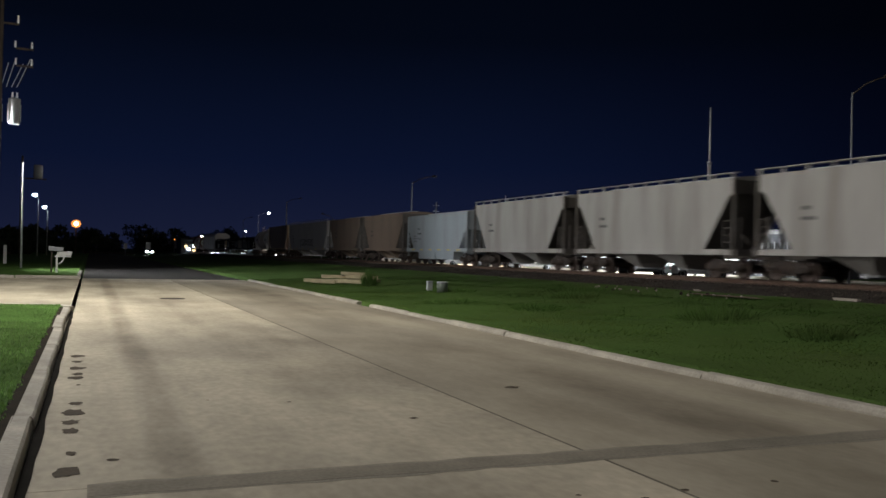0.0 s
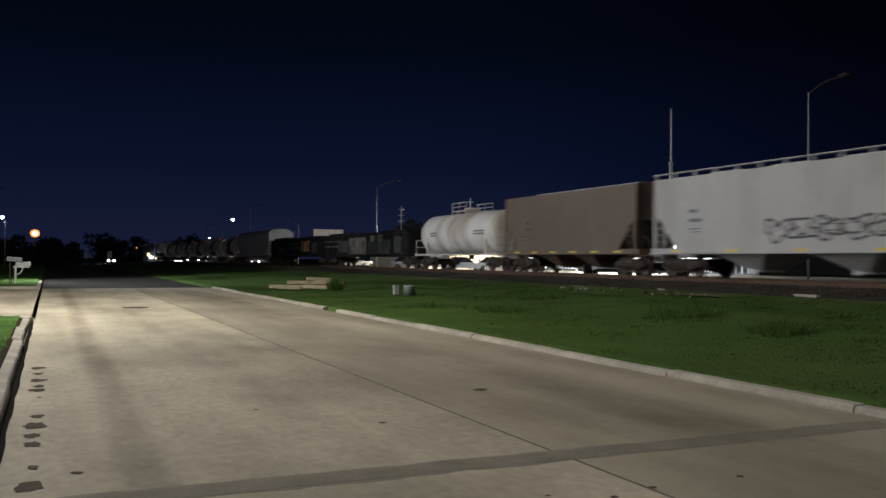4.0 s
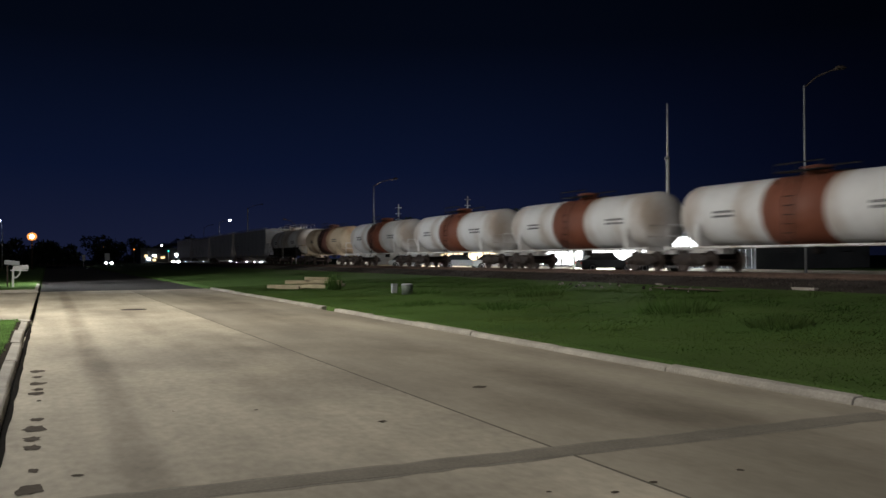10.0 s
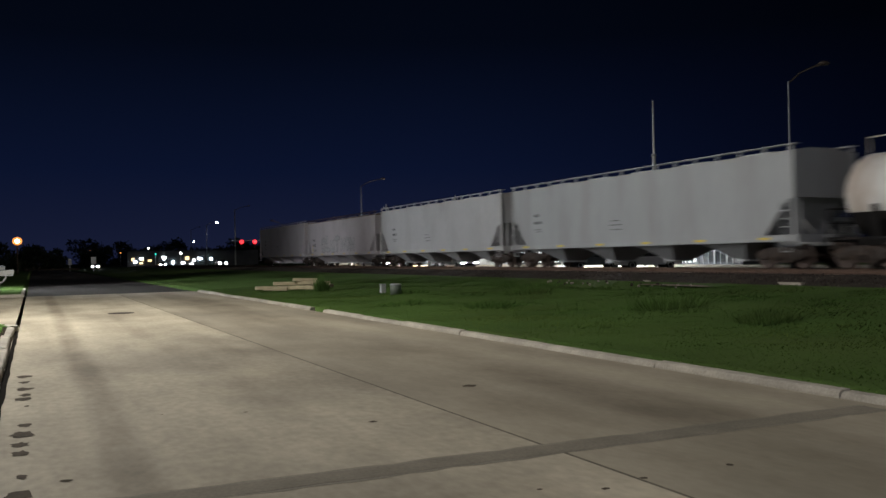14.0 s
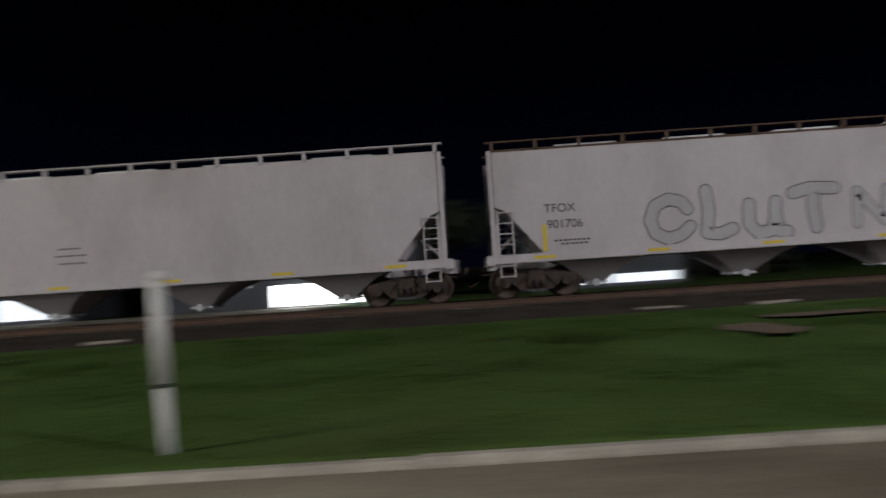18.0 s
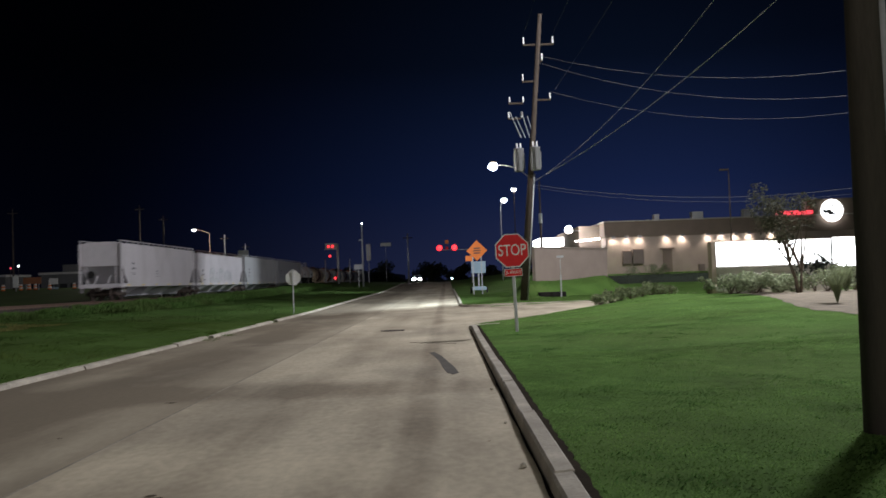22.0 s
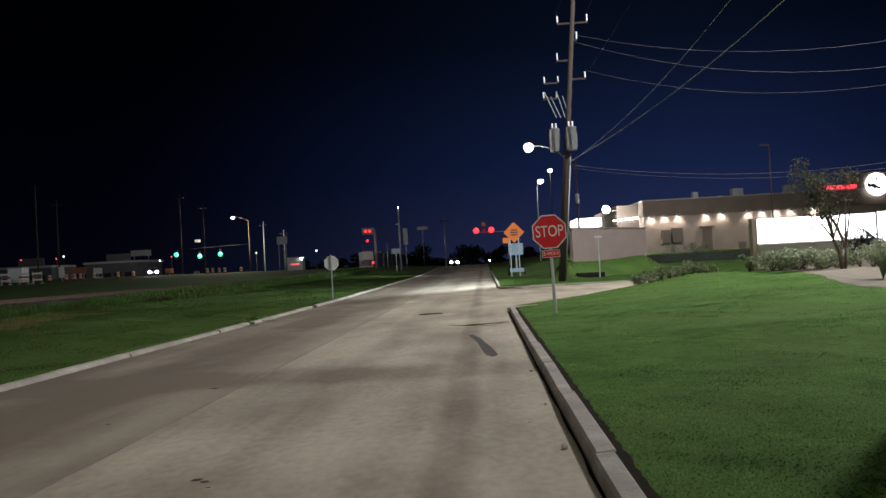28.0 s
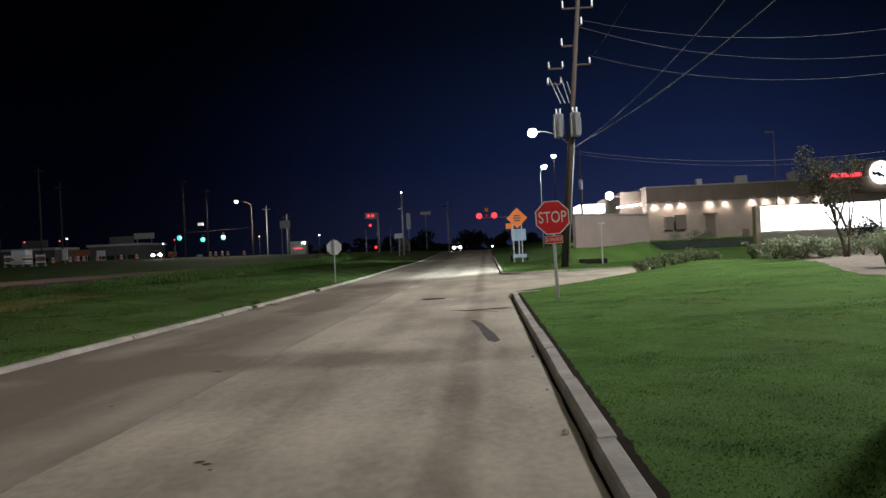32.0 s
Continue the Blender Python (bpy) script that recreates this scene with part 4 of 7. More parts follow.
def tank(s0, s1, mat, label, band=None, radius=1.34, black_belly=False, rails=False):
    car, half = car_at("tank_car", label, "tank car", s0, s1)
    h = half - 0.95
    zc = 1.08 + radius
    prof = []
    for k in range(7):
        a = k / 6 * math.pi / 2
        prof.append((max(0.02, radius * math.sin(a)), -h + 0.62 * (1 - math.cos(a)) * 1.0))
    prof += [(r_, -y) for r_, y in prof[::-1]]
    part("tank", lathe(nb(), prof, 36, "y", (0, 0, zc)), mat, car)
    if band:
        part("band", lathe(nb(), [(radius - 0.01, -1.5), (radius + 0.008, -1.5), (radius + 0.008, 1.5), (radius - 0.01, 1.5)], 36, "y", (0, 0, zc)), band, car, "broad painted band round the tank")
    if black_belly:
        n, prev, bb = 12, None, nb()
        for k in range(n + 1):
            a = math.pi + 0.42 + (math.pi - 0.84) * k / n
            row = [bb.verts.new(((radius + 0.012) * math.cos(a), y, zc + (radius + 0.012) * math.sin(a))) for y in (-h + 0.5, h - 0.5)]
            if prev:
                bb.faces.new((prev[0], prev[1], row[1], row[0])).smooth = True
            prev = row
        part("belly_coating", bb, BLACK, car, "black coating under the tank")
    for y in (-h * 0.62, -h * 0.31, h * 0.31, h * 0.62):
        part("weld_bead", lathe(nb(), [(radius, y - 0.03), (radius + 0.012, y - 0.02), (radius + 0.012, y + 0.02), (radius, y + 0.03)], 36, "y", (0, 0, zc)), mat, car)
    for e in (-1, 1):
        sd = nb()
        prism(sd, [(-1.35, 1.0), (1.35, 1.0), (1.42, zc - 0.35), (1.2, zc - 0.85), (0.6, zc - radius * 0.93), (0, zc - radius), (-0.6, zc - radius * 0.93), (-1.2, zc - 0.85), (-1.42, zc - 0.35)], "y", e * (h - 1.55) - 0.12, e * (h - 1.55) + 0.12)
        part("saddle", sd, BLACK if black_belly else mat, car)
        st = nb()
        box(st, -0.3, 0.3, e * (half - 1.5) - 1.3, e * (half - 1.5) + 0.9, 0.78, 1.12)
        box(st, -1.52, 1.52, e * (half - 0.75) - 0.14, e * (half - 0.75) + 0.14, 0.95, 1.12)
        part("stub_sill", st, BLACK if black_belly else mat, car)
        rl = nb()
        for s in (-1, 1):
            tube(rl, (s * 1.45, e * (half - 0.7), 1.1), (s * 1.45, e * (half - 0.7), 2.1), 0.025, n=6)
        tube(rl, (-1.45, e * (half - 0.7), 2.1), (1.45, e * (half - 0.7), 2.1), 0.025, n=6)
        tube(rl, (-1.45, e * (half - 0.7), 1.6), (1.45, e * (half - 0.7), 1.6), 0.02, n=6)
        part("end_railing", rl, BLACK if black_belly else mat, car)
    for s in (-1, 1):
        part("side_rail", box(nb(), s * 1.42 - 0.06, s * 1.42 + 0.06, -half + 0.75, half - 0.75, 1.02, 1.10), BLACK if black_belly else mat, car)
    dm = lathe(nb(), [(0.5, zc + radius - 0.1), (0.5, zc + radius + 0.22), (0.54, zc + radius + 0.24), (0.54, zc + radius + 0.29), (0.12, zc + radius + 0.35)], 20)
    part("manway", dm, band or mat, car)
    pf = nb()
    zt = zc + radius + 0.10
    for s in (-1, 1):
        box(pf, s * 0.72 - 0.28, s * 0.72 + 0.28, -1.15, 1.15, zt - 0.02, zt + 0.02)
        for y in (-1.1, 0, 1.1):
            tube(pf, (s * 0.98, y, zt - 0.45), (s * 0.98, y, zt + (0.55 if rails or not band else 0.3)), 0.02, n=6)
        tube(pf, (s * 0.98, -1.1, zt + (0.55 if rails or not band else 0.3)), (s * 0.98, 1.1, zt + (0.55 if rails or not band else 0.3)), 0.022, n=6)
        tube(pf, (s * 0.98, -1.1, zt + 0.28), (s * 0.98, 1.1, zt + 0.28), 0.018, n=6)
    part("platform", pf, BLACK if band else mat, car)
    for s in (-1, 1):
        ld = nb()
        for y in (-0.22, 0.22):
            path(ld, [(s * 1.52, y, 0.75), (s * 1.5, y, zc + 0.3), (s * 0.98, y, zt)], 0.022)
        for k in range(7):
            tube(ld, (s * 1.51, -0.22, 0.85 + 0.34 * k), (s * 1.51, 0.22, 0.85 + 0.34 * k), 0.018, n=5)
        part("ladder", ld, BLACK if band else mat, car)
    if rails:
        tr = nb()
        for s in (-1, 1):
            x = s * 0.62
            for k in range(9):
                y = -h + 0.8 + k * (2 * h - 1.6) / 8
                tube(tr, (x, y, zc + radius - 0.15), (x, y, zc + radius + 0.5), 0.016, n=6)
            tube(tr, (x, -h + 0.8, zc + radius + 0.5), (x, h - 0.8, zc + radius + 0.5), 0.024, n=6)
        part("top_walkway_rail", tr, mat, car)
    part("bottom_outlet", tube(nb(), (0, 0, 0.75), (0, 0, 1.35), 0.2, n=12), BLACK, car)
    mk = nb()
    for s in (-1, 1):
        for yy, w in ((-h * 0.62, 1.5), (h * 0.55, 1.3)):
            for z in (zc + 0.02, zc - 0.16):
                n = int(w / 0.15)
                for k in range(n):
                    box(mk, s * (radius + 0.002), s * (radius + 0.010), yy - w / 2 + k * 0.15, yy - w / 2 + k * 0.15 + 0.1, z, z + 0.1)
    tagged(part("stencil_paint", mk, GRAFFITI, car, "dark stencilled paint"), kind="stuff")
    running_gear(car, half, inset=1.75)
    return car


def spray(car, h, strokes, mat, width=0.07, off=1.563, label="dark sprayed outline scrawl"):
    """Strokes sprayed on the west side of a car: lists of (y, z), with round joints."""
    bm = nb()
    for st in strokes:
        for (a, b), (c, d) in zip(st, st[1:]):
            if abs(c - a) + abs(d - b) < 1e-4:
                continue
            u = Vector((0, -(d - b), c - a)).normalized() * width / 2
            p, q = Vector((-off, a, b)), Vector((-off, c, d))
            bm.faces.new([bm.verts.new(v) for v in (p - u, p + u, q + u, q - u)])
        for a, b in st:
            bm.faces.new([bm.verts.new((-off - 0.0006, a + 0.5 * width * math.cos(k * 0.785), b + 0.5 * width * math.sin(k * 0.785))) for k in range(8)])
    tagged(part("spray_paint", bm, mat, car, label), kind="stuff")


LETTERS = {
    "c": [[(0.95, 0.72), (0.8, 0.92), (0.5, 1.0), (0.18, 0.85), (0.04, 0.5), (0.15, 0.16), (0.45, 0.0), (0.78, 0.08), (1.0, 0.28)]],
    "l": [[(0.25, 1.12), (0.3, 0.6), (0.22, 0.05), (0.55, 0.0), (0.85, 0.12)]],
    "u": [[(0.1, 0.8), (0.08, 0.3), (0.3, 0.04), (0.6, 0.1), (0.72, 0.4), (0.74, 0.82)], [(0.74, 0.4), (0.78, 0.08), (0.98, 0.05)]],
    "t": [[(0.0, 0.92), (0.4, 1.02), (1.0, 0.98)], [(0.5, 1.0), (0.46, 0.5), (0.52, 0.02)]],
    "n": [[(0.08, 0.0), (0.1, 0.5), (0.12, 0.98), (0.45, 0.5), (0.8, 0.05), (0.85, 0.55), (0.9, 1.0)]],
    "o": [[(0.5, 1.0), (0.12, 0.8), (0.06, 0.35), (0.4, 0.0), (0.82, 0.15), (0.95, 0.6), (0.75, 0.92), (0.5, 1.0)]],
}


def tag_word(car, h, word, y0, y1, z0, z1, fill, thick=0.3, rim=0.055):
    """Fat hand-drawn letters: a dark rim round a lighter fill."""
    n = len(word)
    strokes = []
    for k, ch in enumerate(word):
        a, w = y0 + (y1 - y0) * k / n, (y1 - y0) / n * 0.86
        up = 0.05 * math.sin(2.3 * k)
        strokes += [[(a + w * u, z0 + (z1 - z0) * (v * 0.94 + up)) for u, v in st] for st in LETTERS[ch]]
    spray(car, h, strokes, GRAFFITI, thick, 1.563)
    spray(car, h, strokes, fill, thick - 2 * rim, 1.566, "pale inside of sprayed letters")


def scrawl(y0, y1, z0, z1, seed, blobs=5):
    rr = random.Random(seed)
    out = []
    for k in range(blobs):
        ya, yb = y0 + (y1 - y0) * k / blobs, y0 + (y1 - y0) * (k + 0.92) / blobs
        c, w = 0.5 * (ya + yb), 0.5 * abs(yb - ya)
        p1, p2 = rr.uniform(0, 6), rr.uniform(0, 6)
        ring = []
        for i in range(25):
            a = 2 * math.pi * i / 24
            f = 1 + 0.26 * math.sin(3 * a + p1) + 0.2 * math.sin(5 * a + p2) + rr.uniform(-0.05, 0.05)
            f *= 1.0 / max(abs(math.cos(a)), abs(math.sin(a))) ** 0.6
            ring.append((c + w * f * math.cos(a) * 1.0, 0.5 * (z0 + z1) + 0.5 * (z1 - z0) * f * math.sin(a) * 0.85))
        out.append(ring)
        out.append([(c + w * 0.45 * math.cos(a * 0.5 + p1), 0.5 * (z0 + z1) + 0.25 * (z1 - z0) * math.sin(a * 0.5 + p1)) for a in range(8 + rr.randint(0, 5))])
    return out


MURAL = {k: material("mural_" + k, c, 0.75, var=0.55, scale=1.6, fine=7, dirt=(0.03, 0.03, 0.03), dirt_amount=0.8, dirt_at=(0.42, 0.6)) for k, c in (("tan", (0.17, 0.155, 0.13)), ("grey", (0.055, 0.06, 0.065)), ("yellow", (0.46, 0.27, 0.08)), ("pale", (0.18, 0.18, 0.17)))}


def gondola(s0, s1, label, seed, panels, blocks):
    car, half = car_at("gondola_car", label, "gondola car", s0, s1)
    h = half - 0.6
    b = nb()
    for s in (-1, 1):
        box(b, s * 1.5 - 0.03, s * 1.5 + 0.03, -h, h, 0.95, 2.75)
        for k in range(15):
            y = -h + 0.2 + k * (2 * h - 0.4) / 14
            box(b, s * 1.56 - 0.05, s * 1.56 + 0.05, y - 0.06, y + 0.06, 0.95, 2.72)
        box(b, s * 1.54 - 0.07, s * 1.54 + 0.07, -h, h, 2.7, 2.82)
        box(b, s * 1.54 - 0.07, s * 1.54 + 0.07, -h, h, 0.9, 1.08)
        box(b, -1.47, 1.47, s * h - 0.05, s * h + 0.05, 0.95, 2.8)
    box(b, -1.5, 1.5, -h, h, 0.9, 1.0)
    part("body", b, BLACK, car)
    rr = random.Random(seed)
    tops = [(-h * 0.9, -h * 0.35, 3.05), (-h * 0.3, h * 0.25, 2.98), (h * 0.32, h * 0.92, 3.1)]
    for a, c, z in tops:
        cv = bevelled(box(nb(), -1.42, 1.42, a, c, 1.2, z), 0.12)
        part("load_cover", cv, BLACK, car, "dark rounded load cover")
    for k, (y0, y1, z0, z1, mat) in enumerate(panels):
        p = nb()
        n, pts = 9, []
        for q in range(n):
            pts.append((y0 + (y1 - y0) * q / (n - 1), z0 + rr.uniform(-0.03, 0.06)))
        for q in range(n):
            pts.append((y1 - (y1 - y0) * q / (n - 1), z1 + rr.uniform(-0.07, 0.03)))
        p.faces.new([p.verts.new((-1.618 - 0.002 * k, u, v)) for u, v in pts])
        part("spray_paint", p, mat, car, "faded sprayed panel")
    # small painted blocks in two rows, and marks along the sill
    bl_ = nb()
    for z, hh in ((2.28, 0.13), (1.78, 0.17)):
        for q in range(13):
            if rr.random() < 0.75:
                y = blocks + q * 0.37
                box(bl_, -1.626, -1.616, y, y + rr.uniform(0.12, 0.3), z, z + hh)
    for q in range(7):
        y = -h + 1.0 + q * (2 * h - 2) / 6
        box(bl_, -1.626, -1.616, y, y + 0.3, 1.12, 1.2)
    tagged(part("stencil_paint", bl_, MURAL["pale"], car, "worn pale stencilled paint"), kind="stuff")
    running_gear(car, half)
    return car


WHITE_C = paint("car_white", (0.468, 0.430, 0.448))
GRIME_C = paint("car_grimy_white", (0.345, 0.325, 0.305), (0.15, 0.125, 0.105), 0.65, (0.44, 0.68), (1, 1.8, 0.25))
GREY_C = paint("car_grey", (0.32, 0.328, 0.34), amount=0.4, stretch=(1, 1.5, 0.3))
GREY_D = paint("car_light_grey", (0.385, 0.38, 0.387))
BLUE_C = paint("car_pale_blue", (0.315, 0.35, 0.375), amount=0.45, stretch=(1, 1.6, 0.3))
TAN_C = paint("car_tan", (0.175, 0.128, 0.096), (0.10, 0.078, 0.064), 0.55, (0.46, 0.70), (1, 1.4, 0.35))
BROWN_C = paint("car_brown", (0.12, 0.085, 0.065))
TANK_W = paint("tank_white", (0.68, 0.665, 0.65), (0.36, 0.27, 0.20), 0.8, (0.42, 0.66), (1, 1.6, 0.8))
TANK_T = paint("tank_cream", (0.58, 0.46, 0.32), (0.26, 0.13, 0.06), 0.9, (0.45, 0.66), (1, 1.2, 0.9))
BAND_R = paint("band_red_oxide", (0.22, 0.072, 0.04), (0.12, 0.05, 0.035), 0.6)
BAND_D = paint("band_dark_brown", (0.12, 0.05, 0.035), (0.06, 0.035, 0.03), 0.6)
GREY_L = "weathered grey covered hopper with ribbed ends, rolling on rails"
for i in range(6):
    hopper(-55.7 + 14 * i, -41.7 + 14 * i, GRIME_C if i % 2 else GREY_C, GREY_L, bays=2, cut=(2.1, 3.6), top=4.2, dark_ends=True)
hopper(28.3, 42.3, GRIME_C, "short off-white covered hopper streaked with grime", bays=2, cut=(2.1, 3.6), top=4.2, dark_ends=True)
hopper(42.3, 56.0, GRIME_C, "short off-white covered hopper streaked with grime", bays=2, cut=(2.1, 3.6), top=4.2, dark_ends=True)
hopper(56.0, 69.7, BLUE_C, "pale blue hopper with deep flat sides and bumpy roof", bays=2, deep=True, top=3.86, fence=False)
hopper(69.7, 82.5, TAN_C, "dusty tan covered hopper with rounded top", bays=2, fence=False, cut=(2.0, 3.4), dark_ends=True)
hopper(82.5, 95.6, TAN_C, "dusty tan covered hopper with rounded top", bays=2, fence=False, cut=(2.0, 3.4), dark_ends=True)
c, h = hopper(95.6, 117.2, GREY_D, "long light grey hopper with small sprayed tags", bays=3)
spray(c, h, scrawl(-3.5, 3.5, 1.5, 2.3, 4, 6), GRAFFITI, 0.09)
hopper(117.2, 131.2, BROWN_C, "dark brown short hopper with dull rusty sides", bays=2, fence=False)
tank(131.2, 145.4, TANK_W, "white tank car with top platform and rusty streaks", radius=1.42)
gondola(145.4, 168.6, "black gondola with sprayed panels and covered load", 3, [(-9.6, -8.0, 1.2, 2.5, MURAL["grey"]), (-7.2, -1.9, 1.1, 2.3, MURAL["grey"]), (-5.5, -2.5, 2.2, 2.72, MURAL["tan"]), (-1.5, 3.2, 1.1, 2.6, MURAL["tan"]), (3.4, 6.5, 1.3, 2.4, MURAL["grey"])], 6.2)
gondola(168.6, 191.5, "black gondola with sprayed panels and covered load", 11, [(-6.6, -3.35, 1.45, 2.6, MURAL["yellow"]), (-9.4, -7.4, 1.3, 2.4, MURAL["grey"]), (4.2, 6.8, 1.2, 2.0, MURAL["grey"])], -2.4)
hopper(191.5, 213.1, GREY_D, "long pale grey hopper with rounded sides and sloped ends", bays=3, top=4.08, round_top=True, fence=False, cut=(2.3, 2.7))
tank(213.1, 228.3, TANK_W, "white tank car with red-brown centre band", BAND_R)
tank(228.3, 243.5, TANK_W, "white tank car with red-brown centre band", BAND_R)
tank(243.5, 258.65, TANK_W, "white tank car with red-brown centre band", BAND_R)
tank(258.65, 273.75, TANK_W, "white tank car with red-brown centre band", BAND_R)
tank(273.75, 288.85, TANK_W, "white tank car with red-brown centre band", BAND_R)
tank(288.85, 303.9, TANK_T, "cream tank car with dark brown centre band", BAND_D)
tank(303.9, 319.0, TANK_W, "white tank car with black belly and top railings", None, black_belly=True, rails=True, radius=1.45)
hopper(319.0, 340.6, GREY_C, "long grey covered hopper with roof walkway", bays=4)
hopper(340.6, 361.3, GREY_D, "long light grey covered hopper with roof walkway", bays=4)
c, h = hopper(361.3, 381.4, WHITE_C, "off-white hopper with sprayed scrawl and rusty roof", bays=4, rust_roof=True, spin=True, marks=0, top=4.19)
lettered = c
FADED = paint("faded_spray_fill", (0.40, 0.39, 0.40))
tag_word(c, h, "clut", 5.0, -0.4, 1.42, 2.6, FADED, 0.38, 0.028)
tag_word(c, h, "non", -0.7, -4.4, 1.5, 2.5, FADED, 0.3, 0.022)
part("stripe", box(nb(), -1.568, -1.561, 7.85, 7.97, 1.30, 2.05), YELLOWP, c, "yellow painted bar")
hopper(381.4, 401.6, WHITE_C, "off-white hopper, the last car of the train", bays=4, spin=True)


# ---- grass ----
def blades(name, label, n, xr, yr, height, mat, seed, keep=None, lean=0.5, width=0.012, clump=0.0, soft=False):
    r = np.random.RandomState(seed)
    x, y = r.uniform(*xr, n), r.uniform(*yr, n)
    if clump:
        u = np.sin(x * 1.3 + 2 * np.sin(y * 0.6)) * np.sin(y * 1.1 + x * 0.4) + 0.6 * np.sin(x * 3.1) * np.sin(y * 2.7)
        hh = height * (1 + clump * np.clip(u, -0.6, 1.2))
    else:
        hh = np.full(n, height)
    if keep is not None:
        k = keep(x, y)
        x, y, hh = x[k], y[k], hh[k]
    n = len(x)
    z = ground_z(x, y)
    hh = hh * r.uniform(0.55, 1.25, n)
    a = r.uniform(0, 6.283, n)
    dx, dy = np.cos(a), np.sin(a)
    w = width * r.uniform(0.7, 1.4, n)
    V = np.empty((n, 4, 3))
    V[:, 0] = np.stack([x - dy * w, y + dx * w, z - 0.01], -1)
    V[:, 1] = np.stack([x + dy * w, y - dx * w, z - 0.01], -1)
    l = lean * hh * r.uniform(0.2, 1.0, n)
    V[:, 2] = np.stack([x + dy * w * 0.6 + dx * l * 0.5, y - dx * w * 0.6 + dy * l * 0.5, z + hh * 0.65], -1)
    V[:, 3] = np.stack([x + dx * l * 1.2, y + dy * l * 1.2, z + hh], -1)
    b = np.arange(n)[:, None, None] * 4
    F = (b + np.array([(0, 1, 2), (0, 2, 3)])[None]).reshape(-1, 3)
    me = array_mesh(name, V.reshape(-1, 3), F, mat)
    if soft:
        # neighbouring blades share the turf's own slope, as thick grass shades
        me.polygons.foreach_set("use_smooth", np.ones(len(F), bool))
        sx = (ground_z(x + 0.15, y) - ground_z(x - 0.15, y)) / 0.3
        sy = (ground_z(x, y + 0.15) - ground_z(x, y - 0.15)) / 0.3
        N = np.stack([0.35 * dx - np.clip(sx, -0.3, 0.3), 0.35 * dy - np.clip(sy, -0.3, 0.3), np.ones(n)], -1)
        N = np.repeat(N / np.linalg.norm(N, axis=1)[:, None], 4, 0)
        me.normals_split_custom_set_from_vertices(N)
    return tagged(part(name, me, None), label, "grass", kind="stuff")


def bed_edge(y):
    """East edge of the planted bed between lawn and sign."""
    return np.interp(y, (-39.2, -37, -35.7, -33.2, -30.6, -27.4, -24.1, -22.2, -20, -18.4), (-12.6, -12.4, -12.3, -11.9, -11.3, -10.3, -9.8, -9.9, -11.5, -15))


def on_west(x, y):
    n_, s_ = drive_edge(x)
    return (x < -0.645 - 0.02 * np.sin(y * 5.1) * np.sin(y * 1.7)) & ~((y < n_ + 0.25) & (y > s_ - 0.2)) & ~((y > 24) & (y < 47.8)) & ~((x < bed_edge(y)) & (y > -39.2) & (y < -18.4))


blades("lawn_grass", "short mown bright green lawn beside the kerb", 170000, (-8, -0.55), (-17, -3.5), 0.011, LAWN, 1, on_west, 2.6, 0.0075, 0.2, True)
blades("lawn_grass", "short mown bright green lawn beside the kerb", 120000, (-13, -0.55), (-26, -3), 0.011, LAWN, 21, lambda x, y: on_west(x, y) & ((x < -7.8) | (y < -16.8)), 2.6, 0.012, 0.3, True)
blades("lawn_grass", "short mown bright green lawn beside the kerb", 110000, (-20, -0.55), (-50, -24), 0.014, LAWN, 2, on_west, 3.0, 0.014, 0.5, True)
blades("lawn_grass", "short mown bright green lawn beside the kerb", 70000, (-5, -0.55), (3, 24.2), 0.035, LAWN, 3, on_west, 0.6, 0.008, 0.3, True)
blades("verge_grass", "rough uneven green grass between kerb and tracks", 170000, (7.97, 13.5), (-40, 48), 0.013, WEED, 4, lambda x, y: x < 12.3 + 0.8 * np.sin(y * 0.7) + 0.6 * np.sin(y * 2.3), 2.2, 0.012, 0.6, True)
blades("rough_grass", "dark unmown grass along the railway bank", 150000, (11.0, 21.4), (-40, 48), 0.019, ROUGH, 14, lambda x, y: (x > 12.0 + 0.8 * np.sin(y * 0.7) + 0.6 * np.sin(y * 2.3)) & (x < 21.2 + 0.5 * np.sin(y)), 2.3, 0.015, 0.8, True)
blades("verge_grass", "rough uneven green grass between kerb and tracks", 80000, (7.97, 22), (-110, -38), 0.030, ROUGH, 5, None, 2.2, 0.03, 0.6, True)
blades("tall_grass", "tall dark uncut grass along the railway bank", 60000, (17.5, 21.3), (-130, -48), 0.30, ROUGH, 33, None, 0.5, 0.03, 0.5)
blades("tall_grass", "tall dark uncut grass along the railway bank", 40000, (19.3, 21.9), (-48, -12), 0.22, ROUGH, 34, lambda x, y: np.sin(y * 0.9) + np.sin(y * 0.37 + x) > -1.1, 0.6, 0.016, 0.5)
blades("kerb_weeds", "small weeds growing at kerb joints", 1500, (7.62, 7.80), (2.2, 3.6), 0.08, WEED, 6, lambda x, y: np.abs(y - 2.95) < 0.5, 0.9, 0.01)
blades("kerb_weeds", "small weeds growing at kerb joints", 2500, (7.6, 7.98), (-38.6, -26.6), 0.12, WEED, 7, lambda x, y: (np.abs(y + 37.9) < 0.6) | (np.abs(y + 27.5) < 0.4), 0.9, 0.012)
def dry_patches(x, y):
    u = np.sin(x * 0.8 + 1.5 * np.sin(y * 0.35)) + np.sin(y * 0.55 + x * 0.25) + 0.7 * np.sin(x * 2.3 - y * 1.1)
    return u > 0.1 + 0.25 * np.abs(x - 18.6)


